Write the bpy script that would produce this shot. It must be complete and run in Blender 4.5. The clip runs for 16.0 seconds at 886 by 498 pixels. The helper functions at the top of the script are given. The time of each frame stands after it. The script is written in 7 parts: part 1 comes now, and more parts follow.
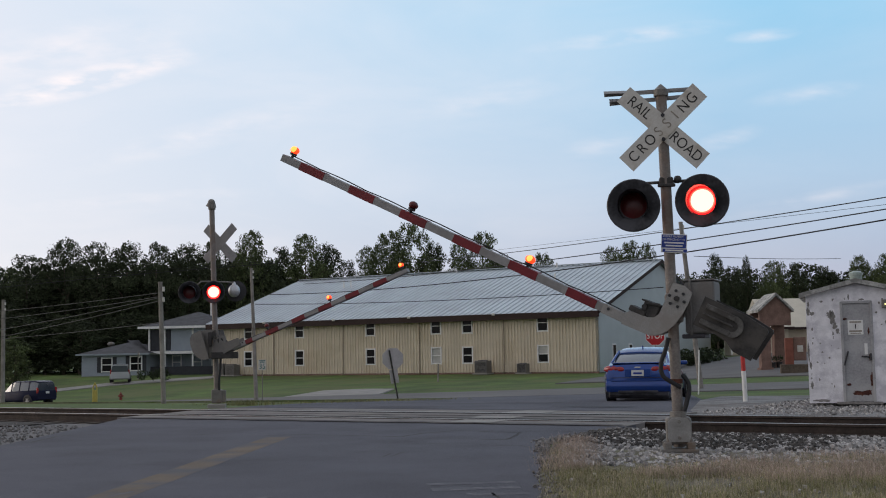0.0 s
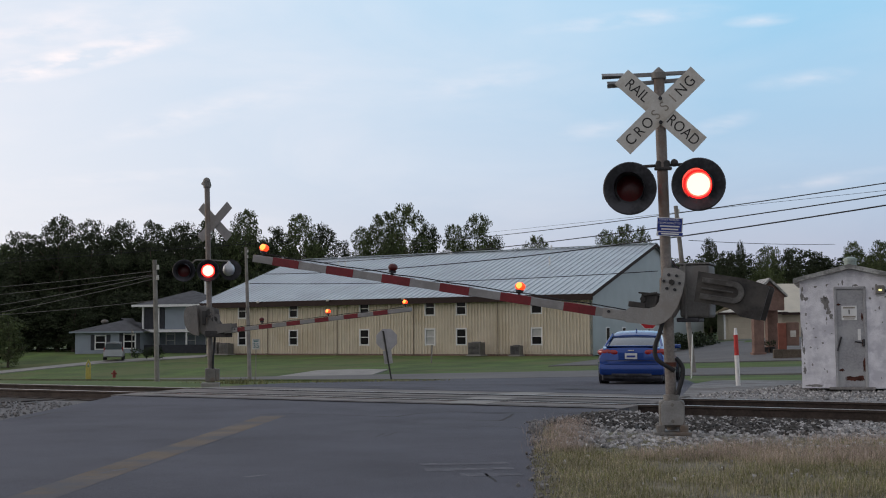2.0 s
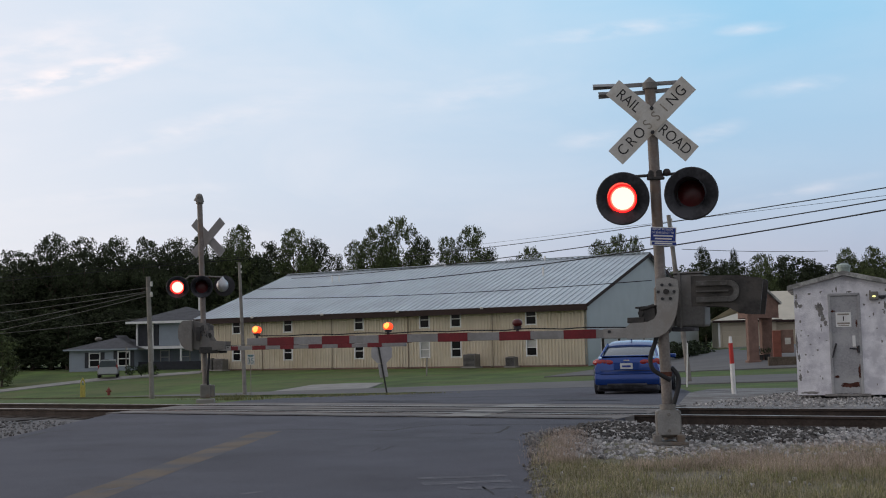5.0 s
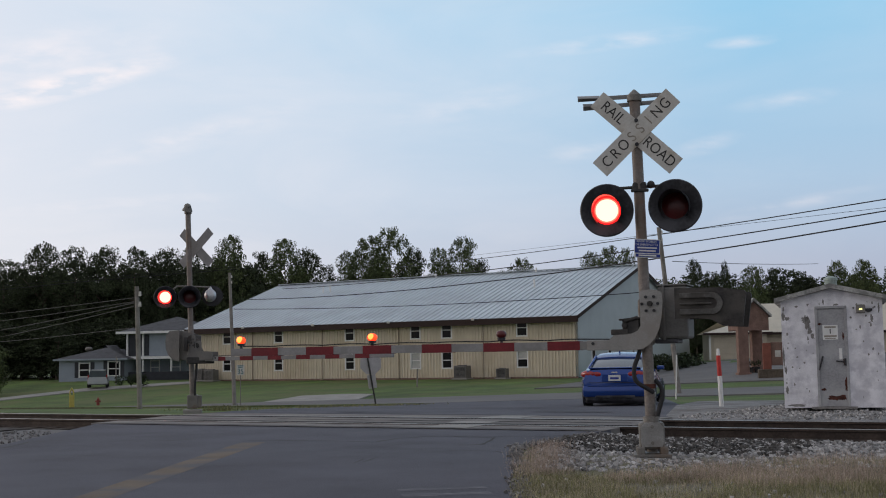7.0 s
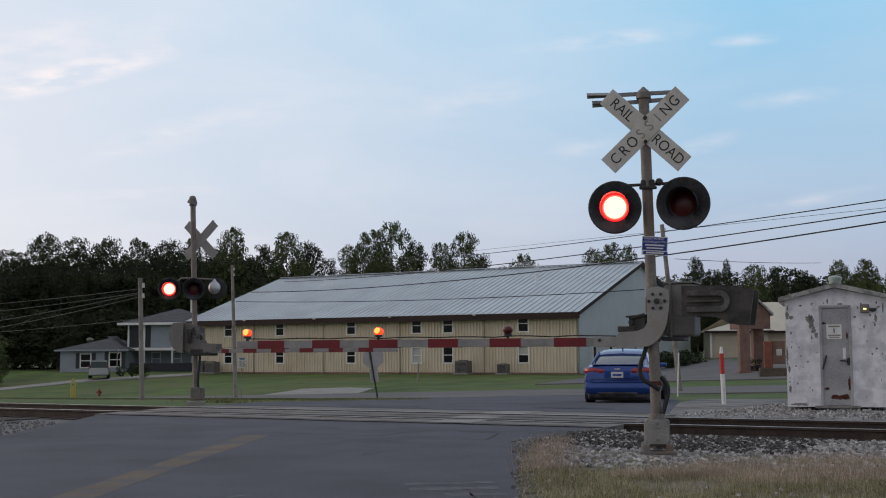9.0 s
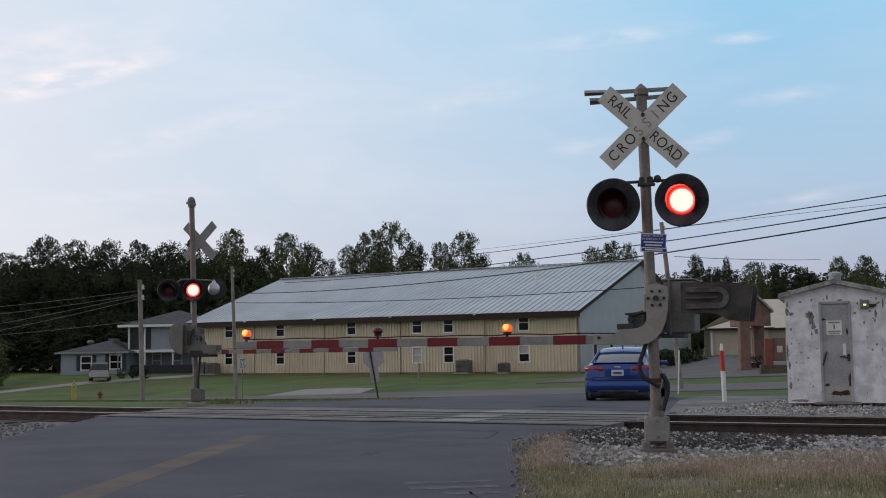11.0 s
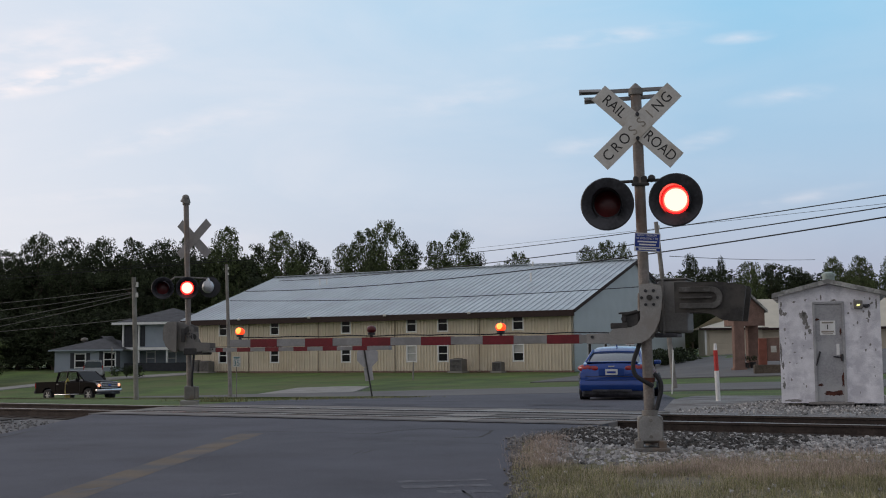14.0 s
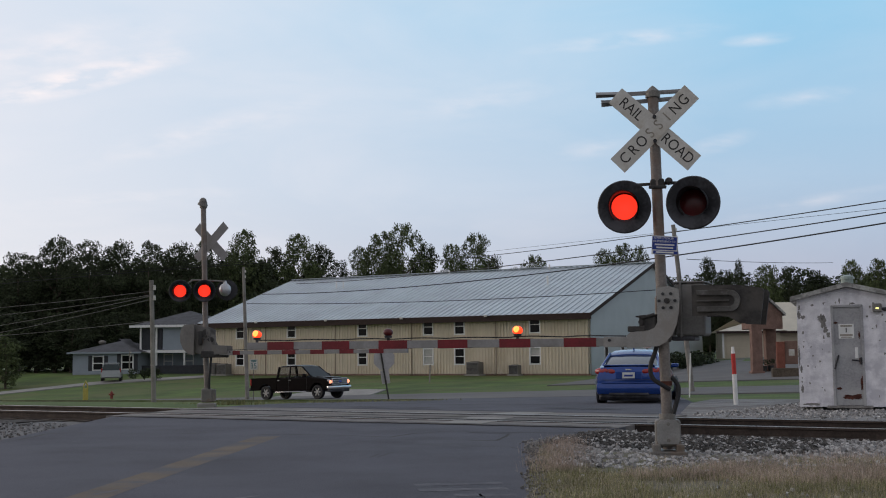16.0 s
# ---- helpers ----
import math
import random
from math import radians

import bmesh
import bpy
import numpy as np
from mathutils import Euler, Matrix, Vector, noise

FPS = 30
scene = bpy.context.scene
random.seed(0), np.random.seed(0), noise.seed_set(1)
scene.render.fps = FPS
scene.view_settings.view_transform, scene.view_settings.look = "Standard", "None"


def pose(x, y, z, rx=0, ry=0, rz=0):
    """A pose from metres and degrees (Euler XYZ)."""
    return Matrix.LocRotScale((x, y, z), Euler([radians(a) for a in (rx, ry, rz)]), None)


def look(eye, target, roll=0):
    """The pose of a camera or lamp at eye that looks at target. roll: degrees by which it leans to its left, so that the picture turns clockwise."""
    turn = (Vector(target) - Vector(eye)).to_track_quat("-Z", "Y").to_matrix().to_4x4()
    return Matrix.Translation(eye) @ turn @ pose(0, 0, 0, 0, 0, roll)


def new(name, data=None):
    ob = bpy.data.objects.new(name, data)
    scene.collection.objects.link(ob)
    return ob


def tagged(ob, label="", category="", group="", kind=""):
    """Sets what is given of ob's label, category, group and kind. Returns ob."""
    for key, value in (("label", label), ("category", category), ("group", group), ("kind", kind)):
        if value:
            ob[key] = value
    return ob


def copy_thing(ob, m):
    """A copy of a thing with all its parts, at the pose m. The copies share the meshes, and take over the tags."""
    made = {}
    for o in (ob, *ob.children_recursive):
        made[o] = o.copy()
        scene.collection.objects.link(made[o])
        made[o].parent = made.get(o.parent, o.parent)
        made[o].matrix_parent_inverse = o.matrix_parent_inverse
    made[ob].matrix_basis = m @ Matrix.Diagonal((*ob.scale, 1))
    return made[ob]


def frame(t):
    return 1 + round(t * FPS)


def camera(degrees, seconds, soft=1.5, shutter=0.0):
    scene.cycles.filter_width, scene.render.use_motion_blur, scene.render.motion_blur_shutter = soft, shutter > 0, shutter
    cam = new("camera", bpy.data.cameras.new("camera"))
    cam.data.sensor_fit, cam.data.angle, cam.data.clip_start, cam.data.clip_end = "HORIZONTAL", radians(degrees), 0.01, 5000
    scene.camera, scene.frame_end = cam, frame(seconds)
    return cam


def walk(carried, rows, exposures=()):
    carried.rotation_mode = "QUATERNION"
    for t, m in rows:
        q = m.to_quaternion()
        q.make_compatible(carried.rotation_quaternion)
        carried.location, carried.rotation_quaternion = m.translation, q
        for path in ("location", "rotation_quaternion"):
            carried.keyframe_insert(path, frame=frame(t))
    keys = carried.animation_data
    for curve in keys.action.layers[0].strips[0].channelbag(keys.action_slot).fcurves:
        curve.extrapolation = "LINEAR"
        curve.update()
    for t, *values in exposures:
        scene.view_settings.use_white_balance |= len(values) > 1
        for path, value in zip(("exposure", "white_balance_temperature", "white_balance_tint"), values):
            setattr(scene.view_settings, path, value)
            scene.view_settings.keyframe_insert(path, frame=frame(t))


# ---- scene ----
# camera
cam = camera(40.94, 16.0, soft=1.05)
PATH = [
    (0, pose(-0.013, -0.024, 1.152, 95.025, 1.027, 0.965)),
    (0.5, pose(-0.014, -0.018, 1.150, 94.693, 0.867, 0.920)),
    (1, pose(-0.014, -0.017, 1.144, 94.451, 0.556, 0.831)),
    (1.5, pose(-0.023, -0.016, 1.146, 94.265, 0.255, 0.716)),
    (2, pose(-0.023, -0.012, 1.146, 94.128, 0.396, 0.658)),
    (2.5, pose(-0.030, -0.009, 1.148, 94.082, 0.655, 0.613)),
    (3, pose(-0.037, -0.009, 1.147, 94.058, 1.159, 0.526)),
    (3.5, pose(-0.037, -0.007, 1.147, 94.060, 1.125, 0.469)),
    (4, pose(-0.034, -0.009, 1.152, 94.234, 1.075, 0.585)),
    (6.5, pose(0.031, 0.011, 1.153, 95.191, 1.579, 0.050)),
    (7, pose(0.068, 0.009, 1.151, 95.248, 1.040, 0.018)),
    (7.5, pose(0.044, 0.011, 1.158, 95.288, 1.487, 0.161)),
    (8, pose(-0.006, -0.020, 1.157, 95.213, 1.127, 0.123)),
    (8.5, pose(-0.034, -0.026, 1.156, 95.078, 0.765, 0.149)),
    (9, pose(-0.004, -0.009, 1.152, 95.000, 0.385, 0.029)),
    (11.5, pose(0.018, 0.011, 1.141, 94.979, 0.939, 0.026)),
    (12, pose(0.024, 0.007, 1.144, 94.949, 0.952, -0.047)),
    (12.5, pose(0.023, 0.005, 1.142, 94.924, 0.758, -0.126)),
    (13, pose(0.029, -0.001, 1.148, 94.913, 0.863, -0.183)),
    (13.5, pose(0.025, 0.006, 1.146, 94.909, 0.717, -0.213)),
    (14, pose(0.023, 0.013, 1.141, 94.924, 0.637, -0.199)),
    (14.5, pose(0.022, 0.016, 1.144, 94.976, 0.581, 0.018)),
    (15, pose(0.022, 0.013, 1.143, 95.019, 0.590, 0.075)),
    (15.5, pose(0.026, 0.020, 1.142, 95.114, 0.574, 0.357)),
    (16, pose(0.022, 0.019, 1.142, 95.076, 0.578, 0.598)),
]
walk(cam, PATH, [(0.0, 0.07), (4.0, 0.09), (6.5, 0.0), (16.0, 0.0)])

# world: pale evening sky with thin clouds, one soft low sun
world = bpy.data.worlds.new("evening_sky")
scene.world = world
world.use_nodes = True
wn, wl = world.node_tree.nodes, world.node_tree.links
wn.clear()


def node(nodes, kind, **props):
    n = nodes.new(kind)
    for k, v in props.items():
        if k == "blend_type":
            n.blend_type = v
        elif k == "data_type":
            n.data_type = v
        elif k == "operation":
            n.operation = v
    return n


def ramp_set(n, stops):
    els = n.color_ramp.elements
    while len(els) < len(stops):
        els.new(0.5)
    for e, (p, c) in zip(els, stops):
        e.position = p
        e.color = (*c, 1)


SUN_AZ, SUN_EL = radians(-78), radians(8)   # from the left of the road, low
out = node(wn, "ShaderNodeOutputWorld")
bg = node(wn, "ShaderNodeBackground")
sky = node(wn, "ShaderNodeTexSky")
sky.sky_type = "NISHITA"
sky.sun_disc = False
sky.sun_elevation = SUN_EL
sky.sun_rotation = SUN_AZ
sky.air_density, sky.dust_density, sky.ozone_density = 1.0, 2.0, 1.5
tc = node(wn, "ShaderNodeTexCoord")
sep = node(wn, "ShaderNodeSeparateXYZ")
wl.new(tc.outputs["Generated"], sep.inputs[0])
grad = node(wn, "ShaderNodeValToRGB")
ramp_set(grad, [(0.0, (0.41, 0.42, 0.53)), (0.06, (0.43, 0.47, 0.61)), (0.14, (0.42, 0.57, 0.75)), (0.28, (0.31, 0.61, 0.85)), (0.50, (0.38, 0.50, 0.62)), (0.9, (0.42, 0.46, 0.52))])
wl.new(sep.outputs["Z"], grad.inputs[0])
# thin stretched cloud streaks, whiter towards the sunset side
mapn = node(wn, "ShaderNodeMapping")
mapn.inputs["Scale"].default_value = (2.0, 1.0, 6.0)
mapn.inputs["Rotation"].default_value = (0, radians(14), 0)
mapn.inputs["Location"].default_value = (0.35, 0.2, 0.1)
wl.new(tc.outputs["Generated"], mapn.inputs[0])
cn = node(wn, "ShaderNodeTexNoise")
cn.inputs["Scale"].default_value, cn.inputs["Detail"].default_value, cn.inputs["Roughness"].default_value = 2.3, 7, 0.55
cn.inputs["Distortion"].default_value = 0.4
wl.new(mapn.outputs[0], cn.inputs["Vector"])
cr = node(wn, "ShaderNodeValToRGB")
ramp_set(cr, [(0.40, (0, 0, 0)), (0.68, (1, 1, 1))])
wl.new(cn.outputs[0], cr.inputs[0])
west = node(wn, "ShaderNodeMapRange")
west.inputs["From Min"].default_value, west.inputs["From Max"].default_value = 0.30, -0.36
west.inputs["To Min"].default_value, west.inputs["To Max"].default_value = 0.25, 1.0
wl.new(sep.outputs["X"], west.inputs["Value"])
veil = node(wn, "ShaderNodeMath", operation="MULTIPLY")
wl.new(cr.outputs[0], veil.inputs[0])
wl.new(west.outputs[0], veil.inputs[1])
thin = node(wn, "ShaderNodeMath", operation="MULTIPLY")
wl.new(veil.outputs[0], thin.inputs[0])
thin.inputs[1].default_value = 0.30
# a few wisps of high cloud: centre, half length and half thickness as slopes, tilt in degrees, density
flat = node(wn, "ShaderNodeVectorMath", operation="DIVIDE")
wl.new(tc.outputs["Generated"], flat.inputs[0])
ycomb = node(wn, "ShaderNodeCombineXYZ")
for i in range(3):
    wl.new(sep.outputs["Y"], ycomb.inputs[i])
wl.new(ycomb.outputs[0], flat.inputs[1])
fray = node(wn, "ShaderNodeTexNoise")
fray.inputs["Scale"].default_value, fray.inputs["Detail"].default_value = 22, 6
fmap = node(wn, "ShaderNodeMapping")
fmap.inputs["Scale"].default_value = (1.0, 1.0, 3.4)
fmap.inputs["Rotation"].default_value = (0, radians(10), 0)
wl.new(flat.outputs[0], fmap.inputs[0])
wl.new(fmap.outputs[0], fray.inputs["Vector"])
frayr = node(wn, "ShaderNodeValToRGB")
ramp_set(frayr, [(0.38, (0, 0, 0)), (0.66, (1, 1, 1))])
wl.new(fray.outputs[0], frayr.inputs[0])
total = thin.outputs[0]
for cx, cz, rx, rz, tilt, dense in ((-0.33, 0.236, 0.13, 0.014, 13, 1.6), (-0.36, 0.262, 0.16, 0.030, 8, 0.55), (-0.22, 0.19, 0.14, 0.016, 14, 0.4), (0.15, 0.268, 0.10, 0.009, 6, 0.45), (0.262, 0.266, 0.035, 0.007, 4, 0.45),
                                    (0.125, 0.174, 0.05, 0.011, 8, 0.28), (0.228, 0.177, 0.035, 0.010, 16, 0.35), (0.30, 0.215, 0.06, 0.010, 6, 0.3), (0.02, 0.215, 0.09, 0.014, 12, 0.25), (0.30, 0.125, 0.09, 0.007, 10, 0.3), (-0.28, 0.135, 0.12, 0.007, 3, 0.3)):
    shift = node(wn, "ShaderNodeVectorMath", operation="SUBTRACT")
    wl.new(flat.outputs[0], shift.inputs[0])
    shift.inputs[1].default_value = (cx, 1.0, cz)
    wm = node(wn, "ShaderNodeMapping")
    wm.vector_type = "TEXTURE"
    wm.inputs["Rotation"].default_value = (0, radians(-tilt), 0)
    wm.inputs["Scale"].default_value = (rx, 1.0, rz)
    wl.new(shift.outputs[0], wm.inputs[0])
    gr = node(wn, "ShaderNodeTexGradient")
    gr.gradient_type = "SPHERICAL"
    wl.new(wm.outputs[0], gr.inputs[0])
    wisp = node(wn, "ShaderNodeMath", operation="MULTIPLY")
    wl.new(gr.outputs[0], wisp.inputs[0])
    wl.new(frayr.outputs[0], wisp.inputs[1])
    acc = node(wn, "ShaderNodeMath", operation="MULTIPLY_ADD")
    wl.new(wisp.outputs[0], acc.inputs[0])
    acc.inputs[1].default_value = dense
    wl.new(total, acc.inputs[2])
    total = acc.outputs[0]
cap_ = node(wn, "ShaderNodeMath", operation="MINIMUM")
wl.new(total, cap_.inputs[0])
cap_.inputs[1].default_value = 0.9
mul = cap_
mix = node(wn, "ShaderNodeMix", data_type="RGBA")
wl.new(mul.outputs[0], mix.inputs[0])
# haze that pales the sky towards the sunset side
haze = node(wn, "ShaderNodeMapRange")
haze.inputs["From Min"].default_value, haze.inputs["From Max"].default_value = 0.22, -0.40
haze.inputs["To Min"].default_value, haze.inputs["To Max"].default_value = 0.0, 0.95
wl.new(sep.outputs["X"], haze.inputs["Value"])
pale = node(wn, "ShaderNodeMix", data_type="RGBA")
wl.new(haze.outputs[0], pale.inputs[0])
wl.new(grad.outputs[0], pale.inputs[6])
pale.inputs[7].default_value = (0.785, 0.795, 0.87, 1)
wl.new(pale.outputs[2], mix.inputs[6])
mix.inputs[7].default_value = (1.0, 0.91, 0.92, 1)
addsky = node(wn, "ShaderNodeMix", data_type="RGBA", blend_type="ADD")
addsky.inputs[0].default_value = 0.02
# away from the open view the evening sky is duller and warmer
east = node(wn, "ShaderNodeMapRange")
east.inputs["From Min"].default_value, east.inputs["From Max"].default_value = 0.45, -0.25
wl.new(sep.outputs["Y"], east.inputs["Value"])
warm = node(wn, "ShaderNodeMix", data_type="RGBA")
wl.new(east.outputs[0], warm.inputs[0])
wl.new(mix.outputs[2], warm.inputs[6])
warm.inputs[7].default_value = (0.475, 0.475, 0.52, 1)
wl.new(warm.outputs[2], addsky.inputs[6])
wl.new(sky.outputs[0], addsky.inputs[7])
wl.new(addsky.outputs[2], bg.inputs[0])
bg.inputs[1].default_value = 0.95
wl.new(bg.outputs[0], out.inputs[0])
sun = new("sun", bpy.data.lights.new("sun", "SUN"))
sun.data.energy, sun.data.angle, sun.data.color = 0.6, radians(30), (1.0, 0.86, 0.76)
sun.matrix_basis = look((math.sin(SUN_AZ) * 50, math.cos(SUN_AZ) * 50, math.tan(SUN_EL) * 50), (0, 0, 0))

# ---------------------------------------------------------------- materials


def mat(name, color, rough=0.6, metal=0.0, scale=3.0, vary=0.25, fine=40.0, bump=0.15, stain=None, stain_amt=0.0, vrand=0.0, spec=0.4, coat=0.0):
    """Colour with broad stains and fine grain, at real size in object space."""
    m = bpy.data.materials.new(name)
    m.use_nodes = True
    ns, ls = m.node_tree.nodes, m.node_tree.links
    b = ns["Principled BSDF"]
    t = ns.new("ShaderNodeTexCoord")
    n1 = ns.new("ShaderNodeTexNoise")
    n1.inputs["Scale"].default_value, n1.inputs["Detail"].default_value = scale, 5
    n2 = ns.new("ShaderNodeTexNoise")
    n2.inputs["Scale"].default_value, n2.inputs["Detail"].default_value = fine, 3
    ls.new(t.outputs["Object"], n1.inputs["Vector"])
    ls.new(t.outputs["Object"], n2.inputs["Vector"])
    r = ns.new("ShaderNodeValToRGB")
    ramp_set(r, [(0.3, tuple(c * (1 - vary) for c in color)), (0.7, tuple(min(1, c * (1 + vary)) for c in color))])
    ls.new(n1.outputs[0], r.inputs[0])
    g = ns.new("ShaderNodeMix")
    g.data_type, g.blend_type = "RGBA", "OVERLAY"
    g.inputs[0].default_value = min(1.0, vary * 1.6)
    ls.new(r.outputs[0], g.inputs[6])
    gr = ns.new("ShaderNodeValToRGB")
    ramp_set(gr, [(0.3, (0.25, 0.25, 0.25)), (0.7, (0.75, 0.75, 0.75))])
    ls.new(n2.outputs[0], gr.inputs[0])
    ls.new(gr.outputs[0], g.inputs[7])
    last = g.outputs[2]
    if stain:
        n3 = ns.new("ShaderNodeTexNoise")
        n3.inputs["Scale"].default_value, n3.inputs["Detail"].default_value = scale * 0.45, 8
        n3.inputs["Roughness"].default_value = 0.65
        ls.new(t.outputs["Object"], n3.inputs["Vector"])
        sr = ns.new("ShaderNodeValToRGB")
        ramp_set(sr, [(0.56 - stain_amt * 0.25, (0, 0, 0)), (0.66 - stain_amt * 0.2, (1, 1, 1))])
        ls.new(n3.outputs[0], sr.inputs[0])
        sm = ns.new("ShaderNodeMix")
        sm.data_type = "RGBA"
        ls.new(sr.outputs[0], sm.inputs[0])
        ls.new(last, sm.inputs[6])
        sm.inputs[7].default_value = (*stain, 1)
        last = sm.outputs[2]
    if vrand:
        geo = ns.new("ShaderNodeNewGeometry")
        hv = ns.new("ShaderNodeMapRange")
        hv.inputs["To Min"].default_value, hv.inputs["To Max"].default_value = 1 - vrand, 1 + vrand
        ls.new(geo.outputs["Random Per Island"], hv.inputs["Value"])
        vm = ns.new("ShaderNodeMix")
        vm.data_type, vm.blend_type = "RGBA", "MULTIPLY"
        vm.inputs[0].default_value = 1
        ls.new(last, vm.inputs[6])
        ls.new(hv.outputs[0], vm.inputs[7])
        last = vm.outputs[2]
    ls.new(last, b.inputs["Base Color"])
    b.inputs["Roughness"].default_value, b.inputs["Metallic"].default_value = rough, metal
    b.inputs["Specular IOR Level"].default_value = spec
    b.inputs["Coat Weight"].default_value = coat
    if bump:
        bp = ns.new("ShaderNodeBump")
        bp.inputs["Strength"].default_value, bp.inputs["Distance"].default_value = bump, 0.02
        ls.new(n2.outputs[0], bp.inputs["Height"])
        ls.new(bp.outputs[0], b.inputs["Normal"])
    return m


def glow(name, color, strength):
    m = bpy.data.materials.new(name)
    m.use_nodes = True
    b = m.node_tree.nodes["Principled BSDF"]
    b.inputs["Base Color"].default_value = (*color, 1)
    b.inputs["Emission Color"].default_value = (*color, 1)
    b.inputs["Emission Strength"].default_value = strength
    return m


def clear_glass(name, color):
    m = bpy.data.materials.new(name)
    m.use_nodes = True
    b = m.node_tree.nodes["Principled BSDF"]
    b.inputs["Base Color"].default_value = (0.02, 0.02, 0.02, 1)
    b.inputs["Roughness"].default_value = 0.04
    see = m.node_tree.nodes.new("ShaderNodeBsdfTransparent")
    see.inputs[0].default_value = (*color, 1)
    both = m.node_tree.nodes.new("ShaderNodeMixShader")
    both.inputs[0].default_value = 0.88
    m.node_tree.links.new(b.outputs[0], both.inputs[1])
    m.node_tree.links.new(see.outputs[0], both.inputs[2])
    m.node_tree.links.new(both.outputs[0], m.node_tree.nodes["Material Output"].inputs[0])
    return m


